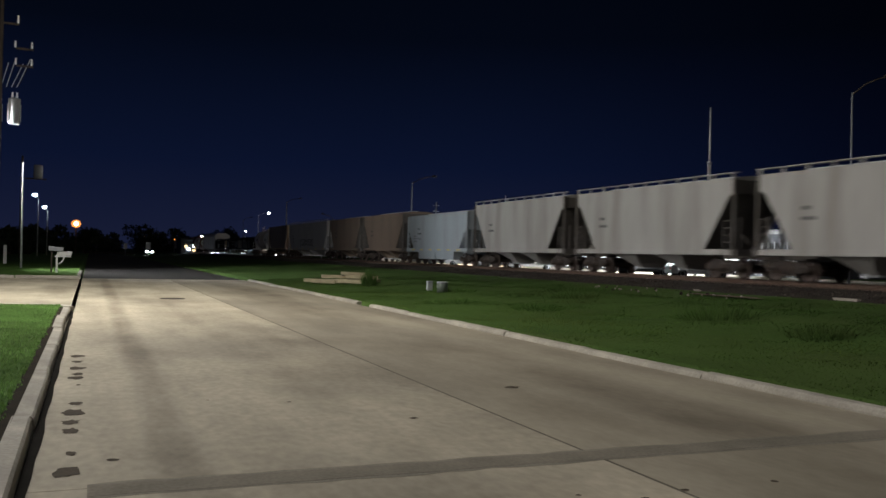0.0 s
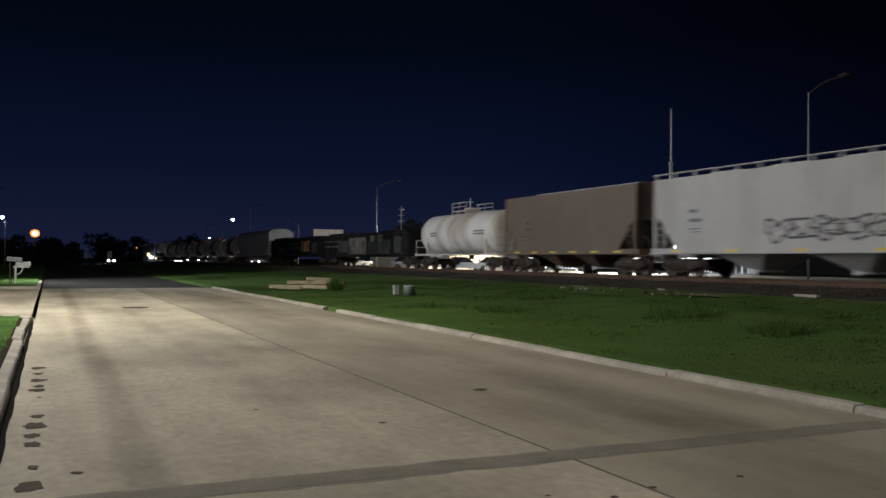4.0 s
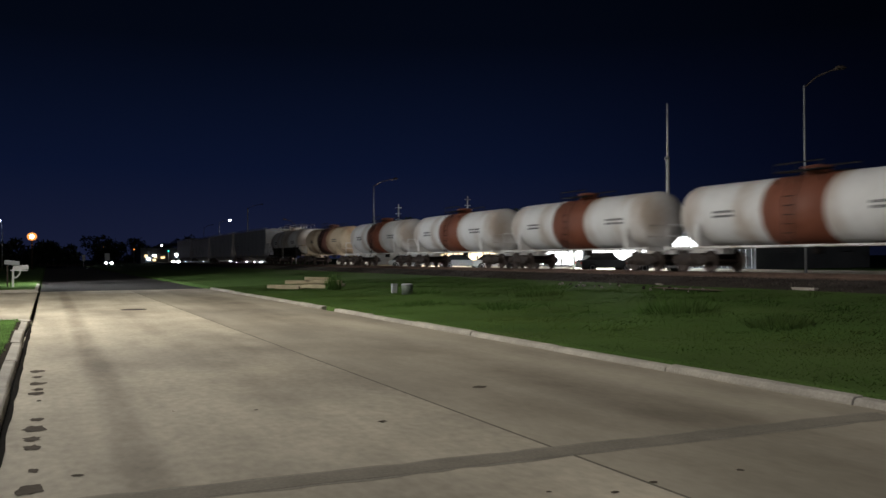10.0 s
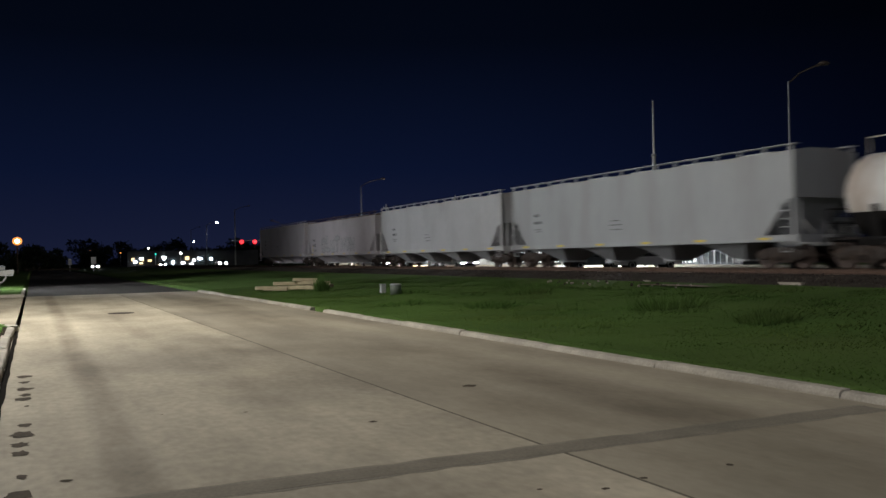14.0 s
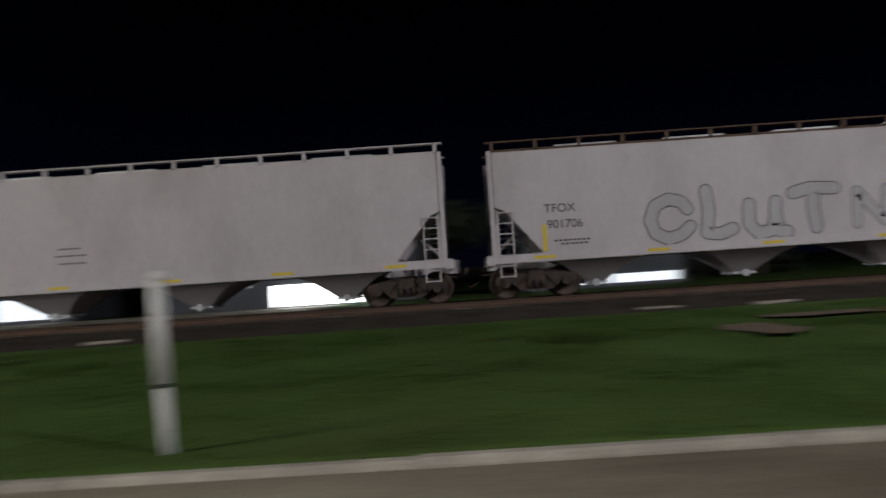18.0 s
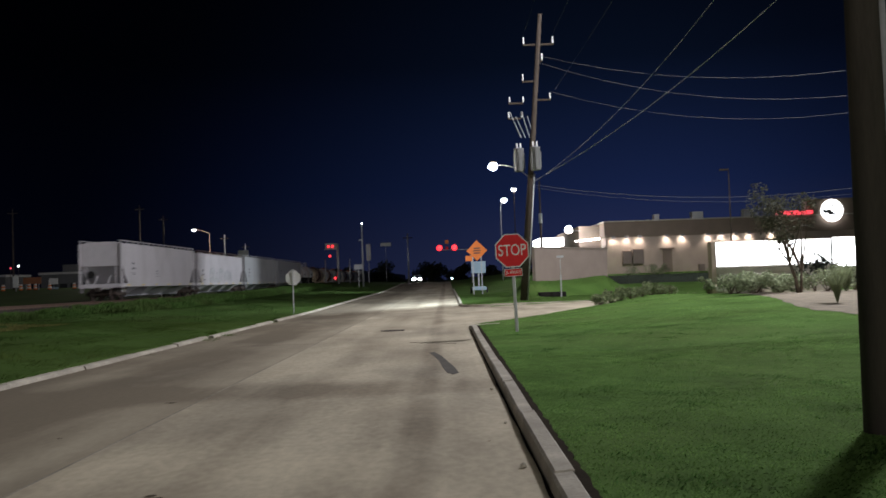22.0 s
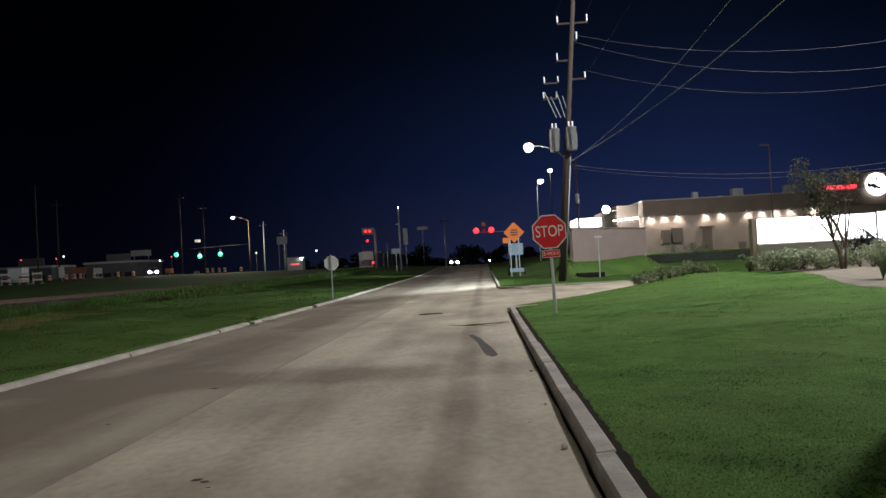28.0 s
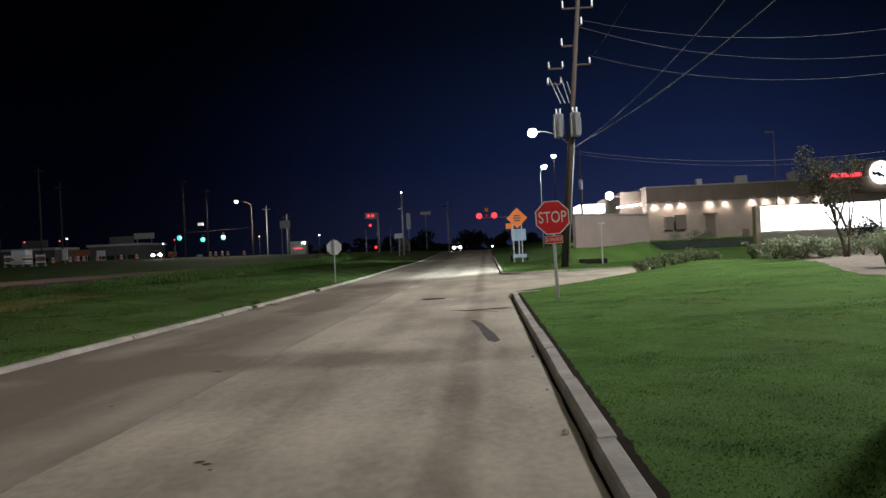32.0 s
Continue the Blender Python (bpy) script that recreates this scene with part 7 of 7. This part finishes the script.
def small_tree(x, y, label, height, seed):
    t = thing("tree", label, "tree", (x, y, gz(x, y)))
    rr = random.Random(seed)
    b = nb()
    fork = [(0, 0, 0), (0.1, 0.05, 0.6), (0.28, -0.05, 1.25)]
    for p, q, r0, r1 in zip(fork, fork[1:], (0.085, 0.07), (0.07, 0.06)):
        tube(b, p, q, r0, r1, n=8)
    tube(b, (-0.12, 0, 0), (-0.16, 0.05, 0.9), 0.06, 0.05, n=8)
    tips = []
    for k in range(12):
        s = fork[2] if k % 2 else (-0.16, 0.05, 0.9)
        a = rr.uniform(0, 6.28)
        e = (s[0] + rr.uniform(0.3, 1.2) * math.cos(a) + 0.25, s[1] + rr.uniform(0.2, 0.8) * math.sin(a), rr.uniform(2.0, height - 0.5))
        m = ((s[0] + e[0]) / 2 + rr.uniform(-0.15, 0.15), (s[1] + e[1]) / 2, (s[2] + e[2]) / 2 + 0.2)
        tube(b, s, m, 0.045, 0.03, n=6)
        tube(b, m, e, 0.03, 0.008, n=6)
        tips.append(e)
    part("trunk", b, BARK, t)
    cs = [(e[0], e[1], e[2], rr.uniform(0.28, 0.55)) for e in tips] + [(0.9 + rr.uniform(-0.7, 0.7), rr.uniform(-0.5, 0.5), rr.uniform(2.8, height), rr.uniform(0.3, 0.55)) for _ in range(16)]
    leaf_cloud("crown", cs, 3000, 0.065, TREELEAF, seed, t)


small_tree(-14.2, -36.0, "slender young tree with sparse olive foliage by the sign", 4.3, 5)
tb = tagged(part("dark_box", bevelled(box(nb(), -0.9, 0.9, -0.4, 0.4, 0, 0.35), 0.08), BLACK), "low dark utility vault on the grass", "utility box")
tb.location = (-6.65, -57.6, gz(-6.65, -57.6) - 0.03)
wp = thing("bollard_post", "thin pale marker post on the grass bank", "post", (-7.13, -56.5, gz(-7.13, -56.5)))
part("post", box(nb(), -0.04, 0.04, -0.03, 0.03, -0.1, 1.45), GALV, wp)
part("plate", box(nb(), -0.22, 0.22, 0.03, 0.05, 2.55, 2.68), GALV, wp)
part("upper_post", box(nb(), -0.02, 0.02, -0.02, 0.02, 1.5, 2.65), GALV, wp)


# far treelines, joined
def treeline(name, x0, y0, x1, y1, n, h, seed):
    rr = random.Random(seed)
    t = thing(name, "dark uneven line of distant trees", "trees", kind="stuff")
    cs, b = [], nb()
    for i in range(n):
        u = (i + rr.random()) / n
        x, y = x0 + (x1 - x0) * u, y0 + (y1 - y0) * u
        hh = h * rr.uniform(0.6, 1.15)
        tube(b, (x, y, 0), (x, y, hh * 0.6), 0.25, 0.12, n=5)
        cs += [(x + rr.uniform(-3, 3), y + rr.uniform(-3, 3), hh * rr.uniform(0.12, 0.8), hh * rr.uniform(0.2, 0.34)) for _ in range(7)]
    leaf_cloud("crowns", cs, n * 700, 0.5, FARTREE, seed, t)
    part("trunks", b, BARK, t)


treeline("far_trees", -60, 190, 6, 235, 26, 6.5, 1)
treeline("far_trees", 12, 300, 80, 300, 24, 9, 2)
treeline("far_trees", 62, 170, 66, 105, 8, 9, 3)
treeline("far_trees", 66, 50, 72, -30, 9, 8, 4)
treeline("far_trees", -24, 84, -10, 178, 20, 4.6, 6)
treeline("far_trees", -40, -260, 60, -300, 22, 8, 7)

# mailboxes by the side street
mb = thing("mailbox", "pair of pale mailboxes on a white bracket post", "mailbox", (-1.8, 54, gz(-1.8, 54)))
part("post", box(nb(), 0.0, 0.11, -0.055, 0.055, -0.1, 1.0), WHITEP, mb)
part("brace", path(nb(), [(0.09, 0, 0.48), (0.26, 0, 0.55), (0.38, 0, 0.70), (0.42, 0, 0.88)], 0.045, 8), WHITEP, mb, "curved white brace")
part("shelf", box(nb(), -0.08, 0.78, -0.1, 0.1, 0.88, 0.95), WHITEP, mb)
part("rear_post", box(nb(), -0.26, -0.19, -0.04, 0.04, -0.1, 1.22), POLEWOOD, mb, "dark wooden post")
for x, z, m, tip in ((0.44, 0.955, WHITEP, -4), (-0.02, 1.22, GREYP, 5)):
    q = nb()
    prism(q, [(-0.12, 0), (0.12, 0), (0.12, 0.15)] + [(0.12 * math.cos(a), 0.15 + 0.1 * math.sin(a)) for a in (0.6, 1.2, 1.9, 2.5)] + [(-0.12, 0.15)], "x", -0.38, 0.38)
    bx = part("box", bevelled(q, 0.008), m, mb, at=(x, 0, z))
    bx.rotation_euler[1] = radians(tip)
    part("box_door", prism(nb(), [(-0.10, 0.01), (0.10, 0.01), (0.10, 0.15), (0.05, 0.23), (-0.05, 0.23), (-0.10, 0.15)], "x", 0.382, 0.392), m, bx)
ps_ = thing("white_stake", "short white roadside stake in grass", "post", (-6.4, 78.7, gz(-6.4, 78.7)))
part("stake", box(nb(), -0.12, 0.12, -0.08, 0.08, -0.1, 1.5), WHITEP, ps_)
bf = thing("guard_rail", "pale distant roadside barrier", "barrier", (0, 0, 0))
part("beam", box(nb(), -1.5, 9.0, 199, 199.2, 0.35, 0.62), POLEWOOD, bf)
for x in (-1, 3.5, 8.4):
    part("post", box(nb(), x - 0.1, x + 0.1, 199.2, 199.4, -0.2, 0.62), POLEWOOD, bf)


# ---- across the tracks ----
lot = tagged(part("car_park", prism(nb(), [(36, 8), (56, 8), (56, 165), (36, 165)], "z", 0.30, 0.42), CONCRETE), "pale concrete forecourt beyond the tracks", "pavement", kind="structure")


def shop(y0, y1, z1, label, glass, wall=DARKWALL, x=56, sign=None, n=5, high=3.0):
    b_ = thing("shop_building", label, "building", (x, 0, 0.42))
    part("wall", box(nb(), 0.06, 14, y0, y1, 0, z1), wall, b_)
    part("roof_edge", box(nb(), -0.5, 14.2, y0 - 0.2, y1 + 0.2, z1, z1 + 0.35), GREYP, b_)
    if glass:
        for k in range(n):
            a, c = y0 + 0.4 + (y1 - y0 - 0.8) * k / n, y0 + 0.4 + (y1 - y0 - 0.8) * (k + 0.93) / n
            w_ = part("window", box(nb(), -0.02, 0.05, a, c, 0.25, min(z1 - 0.5, high)), glass, b_, "brightly lit shop window")
            if glass in (SHOPW, SHOPY):
                sh = random.Random(int(10 * a))
                for q in range(3):
                    ya, hh = a + (c - a) * sh.uniform(0.05, 0.75), sh.uniform(0.4, 1.3)
                    part("display_shelf", box(nb(), -0.05, -0.022, ya, ya + (c - a) * sh.uniform(0.08, 0.22), 0.25, 0.25 + hh), GREYP if q else DARKWALL, w_, "dim shelf and goods in the window")
            for yy in (a, 0.5 * (a + c), c):
                part("window_frame", box(nb(), -0.07, -0.02, yy - 0.05, yy + 0.05, 0.1, min(z1 - 0.4, high + 0.1)), GREYP, w_)
    if sign:
        a, c, z, h_, m = sign
        part("fascia_sign", bevelled(box(nb(), -0.6, -0.3, a, c, z, z + h_), 0.05), m, b_, "glowing fascia sign")
    return b_


shop(128, 158, 4.9, "pale grey flat-fronted building beyond the tracks", None, WHITEP)
shop(101, 126, 4.4, "warmly lit shop front beyond the tracks", SHOPY, TANWALL, sign=(108, 118, 4.2, 1.4, SIGNW), n=6)
shop(84, 100, 3.6, "white-lit shop front beyond the tracks", SHOPW, DARKWALL, sign=(86, 97, 3.0, 0.5, SHOPW))
shop(63.0, 83, 4.0, "white-lit filling-station shop beyond the tracks", SHOPW, DARKWALL, n=7)
shop(57.5, 62.9, 3.8, "dark unlit glazed end of the filling station", GLASSD, DARKWALL, n=3)
# a pale lit wall, drawn as two dimly glowing panes
shop(25.5, 36, 3.4, "pale lit workshop beyond the tracks", DIMW, DARKWALL, n=2, high=1.6)
of = shop(3, 20, 3.9, "small office with a lit sign beyond the tracks", None, DARKWALL)
part("window", box(nb(), -0.05, 0.05, 6.4, 12.2, 0.1, 1.45), SHOPW, of, "brightly lit shop window")
for k in range(5):
    part("sign_bar", box(nb(), -0.6, -0.5, 8.5 + 0.46 * k, 8.85 + 0.46 * k, 2.65, 3.2), SHOPW, of, "glowing sign bar")
part("strip_lamp", box(nb(), -0.5, -0.4, 14.0, 16.8, 1.42, 1.55), DIMW, of, "glowing strip lamp")
shop(-14, -4, 3.2, "small dark office beyond the tracks", DIMW, DARKWALL, n=2, high=0.8)
cp = thing("canopy", "lit filling-station canopy on columns beyond the tracks", "canopy", (47, 66, 0.42))
part("deck", bevelled(box(nb(), -5, 5, -6, 8, 4.6, 5.2), 0.05), GREYP, cp)
for x in (-3, 0, 3):
    for y in (-3, 5):
        part("canopy_lamp", box(nb(), x - 0.3, x + 0.3, y - 0.3, y + 0.3, 4.56, 4.6), LAMPC, cp, "bright canopy lamp")
for y in (-4, 6):
    part("column", box(nb(), -0.2, 0.2, y - 0.2, y + 0.2, 0, 4.6), WHITEP, cp)
lamp("canopy_light", (47, 67, 4.7), 14000, (0.92, 0.97, 1.0), 1.0)
# unseen lamp without a fixture, added to brighten the forecourt
lamp("forecourt_light", (47, 108, 6.0), 12000, (1.0, 0.9, 0.75), 0.5)
whs = thing("pylon_sign", "small white pylon sign beyond the tracks", "sign", (49.6, 62.8, 0.42))
part("post", box(nb(), -0.1, 0.1, -0.1, 0.1, 0, 4.6), GALV, whs)
for z in (4.6, 5.1):
    part("lit_panel", box(nb(), -0.6, 0.6, -0.12, 0.12, z, z + 0.36), SHOPW, whs)
pl_ = thing("lot_lamp", "bright white lot lamp on a pole", "street lamp", (42.5, 90.5, 0.42))
part("pole", tube(nb(), (0, 0, 0), (0, 0, 4.8), 0.08, n=8), GALV, pl_)
part("lamp", lathe(nb(), [(0.05, 4.6), (0.4, 4.8), (0.4, 5.1), (0.05, 5.3)], 12), LAMPW, pl_, "glowing lamp")

# southern junction: dark buildings, barrels, barricades, small truck
for x0, x1, y0, y1, z0, z1, lb in ((84.8, 97.8, -225, -209, 0, 6.1, "long dark flat-roofed shop beyond the junction"), (98.8, 125.8, -205, -194, 0, 5.6, "dark low warehouse beyond the junction")):
    d = thing("dark_building", lb, "building", (0, 0, 0))
    part("wall", box(nb(), x0, x1, y0, y1, z0, z1), DARKWALL, d)
    part("roof_edge", box(nb(), x0 - 0.4, x1 + 0.4, y0 - 0.4, y1 + 0.4, z1, z1 + 0.5), GREYP, d)
    part("roof_sign", box(nb(), x0 + 2, x0 + 8, y1 - 1, y1 - 0.7, z1 + 0.5, z1 + 2.3), DARKWALL, d)
    for k in range(4):
        part("window", box(nb(), x0 + 1.5 + k * 2.6, x0 + 3.3 + k * 2.6, y1, y1 + 0.05, 2.2, 3.8), GLASSD, d)
kb = thing("kiosk", "small lit white kiosk near the crossing", "kiosk", (36.4, -166.3, gz(36.4, -166.3)))
part("body", bevelled(box(nb(), -1.5, 1.5, -1, 1, 0, 2.4), 0.05), WHITEP, kb)
part("roof", box(nb(), -1.6, 1.6, -1.1, 1.1, 2.4, 2.55), GREYP, kb)
part("red_sign", box(nb(), -0.8, 0.8, 1.0, 1.04, 1.05, 1.25), SIGNR, kb, "glowing red sign")
part("lamp", box(nb(), -1.4, -1.1, 1.0, 1.15, 2.1, 2.35), LAMPW, kb, "small white lamp")


def traffic_barrel(x, y, tilt=0):
    b_ = thing("traffic_barrel", "orange and white construction barrel", "traffic barrel", (x, y, gz(x, y)), group="construction barrels")
    part("base", lathe(nb(), [(0.38, 0), (0.38, 0.08), (0.3, 0.1)], 14), TYRE, b_)
    for k in range(4):
        part("band", lathe(nb(), [(0.29 - 0.02 * k, 0.08 + 0.23 * k), (0.29 - 0.02 * k, 0.30 + 0.23 * k), (0.27 - 0.02 * k, 0.31 + 0.23 * k)], 14), WHITEP if k % 2 else ORANGE, b_)
    part("handle", tube(nb(), (-0.1, 0, 1.02), (0.1, 0, 1.02), 0.03, n=6), ORANGE, b_)


for x, y in ((68.5, -133.7), (67.2, -136.6), (67.4, -139.8), (66.6, -140.2), (64.7, -141.1), (62.5, -145.3), (61, -148.1), (52.4, -161.9), (51.5, -162.2), (50.9, -164.4), (49.9, -164.7), (47.8, -168.5), (72, -128), (75, -124)):
    traffic_barrel(x, y)
for x, y in ((69, -122), (67, -123.2), (65.4, -124), (73, -120)):
    br_ = thing("barricade", "striped roadwork barricade with three boards", "barricade", (x, y, gz(x, y)), group="roadwork barricades")
    for k in range(3):
        part("board", box(nb(), -0.75, 0.75, -0.02, 0.02, 0.45 + 0.45 * k, 0.72 + 0.45 * k), WHITEP if k % 2 == 0 else DULLO, br_)
    for s in (-0.65, 0.65):
        part("upright", box(nb(), s - 0.04, s + 0.04, -0.06, -0.02, 0, 1.75), WHITEP, br_)
        part("foot", box(nb(), s - 0.05, s + 0.05, -0.5, 0.5, 0, 0.08), GALV, br_)
bh = thing("site_cabin", "pale portable site cabin behind barricades", "cabin", (70.0, -127.3, gz(70, -127.3)))
part("body", bevelled(box(nb(), -1.1, 1.1, -1, 1, 0.2, 2.3), 0.05), WHITEP, bh)
part("roof", box(nb(), -1.2, 1.2, -1.1, 1.1, 2.3, 2.42), GREYP, bh)


# ---- vehicles ----
def vehicle(name, label, body_mat, at, rz, lights=True, pickup=False):
    v = thing(name, label, "car", at, rz)
    lower = nb()
    prism(lower, [(-2.2, 0.32), (-2.25, 0.75), (-2.0, 0.86), (-0.9, 0.92), (2.1, 0.92), (2.25, 0.75), (2.2, 0.32)], "x", -0.88, 0.88)
    part("body", bevelled(lower, 0.05), body_mat, v)
    cab = nb()
    pts = [(-0.95, 0.9), (-0.35, 1.45), (0.55, 1.47), (0.75, 0.9)] if pickup else [(-0.95, 0.9), (-0.3, 1.44), (1.2, 1.44), (1.9, 0.9)]
    prism(cab, pts, "x", -0.74, 0.74)
    part("cabin", bevelled(cab, 0.05), GLASSD, v, "dark glazed cabin")
    part("roof_panel", bevelled(box(nb(), -0.7, 0.7, -0.3, 0.5 if pickup else 1.15, 1.44, 1.49), 0.015), body_mat, v)
    for y in (-1.4, 1.4):
        for s in (-1, 1):
            w = part("wheel", lathe(nb(), [(0.1, -0.1), (0.30, -0.1), (0.33, -0.06), (0.33, 0.06), (0.30, 0.1), (0.1, 0.1)], 18, "x"), TYRE, v, at=(s * 0.8, y, 0.33))
            part("hub", lathe(nb(), [(0.02, s * 0.09), (0.2, s * 0.105), (0.2, s * 0.05), (0.02, s * 0.05)], 14, "x"), GALV, w)
    for s in (-1, 1):
        part("headlight", lathe(nb(), [(0.02, -2.30), (0.2, -2.29), (0.24, -2.24), (0.02, -2.1)], 12, "y", (s * 0.62, 0, 0.68)), CARLAMP if lights else GALV, v, "glowing headlight" if lights else "")
        part("tail_light", box(nb(), s * 0.7 - 0.1, s * 0.7 + 0.1, 2.2, 2.26, 0.62, 0.76), SIGNR if lights else REDP, v)
    part("bumper", bevelled(box(nb(), -0.86, 0.86, -2.3, -2.15, 0.34, 0.52), 0.03), BLACK, v)
    return v


CARP = material("car_paint_silver", (0.4, 0.41, 0.42), 0.35, 0.4, var=0.05)
CARW = material("car_paint_white", (0.6, 0.6, 0.6), 0.35, 0.0, var=0.05)
CARD = material("car_paint_dark", (0.05, 0.055, 0.06), 0.35, 0.2, var=0.05)
tagged(part("parallel_road", prism(nb(), [(32.6, -420), (36.0, -420), (36.0, 420), (32.6, 420)], "z", 0.3, 0.46), ASPHALT), "dark road running beside the railway", "road", kind="structure")
moving = [vehicle("car", "silver car with bright headlights on the far road", CARP, (34.2, 100, 0.46), 0), vehicle("car", "white car with bright headlights on the far road", CARW, (34.2, 150, 0.46), 0), vehicle("car", "dark car with bright headlights on the far road", CARD, (34.2, 200, 0.46), 0)]
for i, (x, y, a, m) in enumerate([(38.5, 88, 60, CARW), (39, 81, 70, CARP), (39.5, 74.5, 65, CARW), (40, 57, 75, CARD), (40.5, 51, 70, CARW), (39, 96, 65, CARP), (39, 116, 60, CARW)]):
    vehicle("parked_car", "parked car on the forecourt beyond the tracks", m, (x, y, 0.42), a, False)
vehicle("pickup_truck", "white pickup truck waiting with lamps lit", CARW, (59.7, -154, gz(59.7, -154)), 200, True, True)
vehicle("car", "car waiting with headlights lit at the far junction", CARP, (13.2, 222, 0.12), 0, True)
vehicle("car", "car waiting with headlights lit at the far junction", CARW, (29.0, 226, 0.2), 0, True)
vehicle("car", "car with headlights lit far along the road", CARP, (6.0, -172, float(road_z(-172))), 180, True)


# small far lamps beyond the southern junction
for i, (x, y, z) in enumerate([[91.2, -167.2, 6.7], [85.6, -170.2, 6.7], [84.3, -170.7, 7.1], [-1.0, -190.0, 1.8], [-5.9, -189.9, 3.2], [48.7, -183.9, 6.1], [36.3, -186.7, 5.9], [65.3, -178.8, 6.1], [67.5, -178.0, 5.4]]):
    m = (SIGNR, SIGNR, SHOPW, LAMPC, LAMPW, SHOPY, SHOPW, SIGNR, SHOPW)[i]
    dl = thing("distant_lamp", "tiny distant lamp on a dark post", "street lamp", (x, y, 0), group="distant lamps")
    part("post", tube(nb(), (0, 0, 0), (0, 0, z), 0.06, n=6), POLEWOOD, dl)
    part("globe", lathe(nb(), [(0.03, z - 0.1), (0.16, z), (0.16, z + 0.15), (0.03, z + 0.24)], 10), m, dl, "small glowing globe")


# lit shops at the far northern junction
fs = thing("distant_shop", "distant low shop with small lit windows and lamps", "building", (0, 0, 0))
part("wall", box(nb(), 22, 56, 238, 250, 0, 4.5), DARKWALL, fs)
rs3 = random.Random(6)
for k in range(16):
    x, z, w = rs3.uniform(23, 44), rs3.uniform(0.8, 2.6), rs3.uniform(0.3, 1.1)
    part("window", box(nb(), x, x + w, 237.8 - 0.01 * k, 237.9, z, z + rs3.uniform(0.3, 0.9)), (SHOPW, SHOPY, LAMPC)[k % 3], fs, "small lit window")
for i, (x, y, z, m) in enumerate([(30, 262, 5.5, LAMPW), (44, 270, 7.5, LAMPW), (24, 280, 4.5, SODIUM), (29, 238, 3.6, GREENL), (18, 330, 6.0, SODIUM), (33, 222, 3.6, LAMPW)]):
    dl = thing("distant_lamp", "small distant lamp on a slim post", "street lamp", (x, y, 0), group="distant lamps")
    part("post", tube(nb(), (0, 0, 0), (0, 0, z), 0.08, n=6), GALV, dl)
    part("globe", lathe(nb(), [(0.05, z - 0.1), (0.22, z), (0.22, z + 0.2), (0.05, z + 0.3)], 10), m, dl, "small glowing globe")


def motions():
    for car, s in cars:
        walk(car, [(t, pose(TRACK_X, s - SPEED * t, RAIL_Z)) for t in (0, 8, 16, 24, 32)])
    # traffic on the far road
    for car, rows in zip(moving, (
            ((0, 330), (6, 250), (12.5, 108), (13.5, 95), (15.8, 72), (18, 30), (32, -300)),
            ((0, 178), (3, 160), (9, 172), (12, 120), (32, -340)),
            ((0, 420), (9, 182), (13, 178), (16, 170), (20, 90), (32, -330)))):
        walk(car, [(t, pose(34.2, y, 0.46)) for t, y in rows])
    # wheels of the two last cars turn while they pass
    turn = math.degrees(SPEED / FPS / 0.48)
    for w in wheelsets:
        x, y, z = w.location
        rows = [(0, pose(x, y, z))]
        rows += [(16.5 + k / FPS, pose(x, y, z, (turn * k) % 360)) for k in range(0, 100)]
        rows += [(32, pose(x, y, z, (turn * 99) % 360))]
        walk(w, rows)


motions()
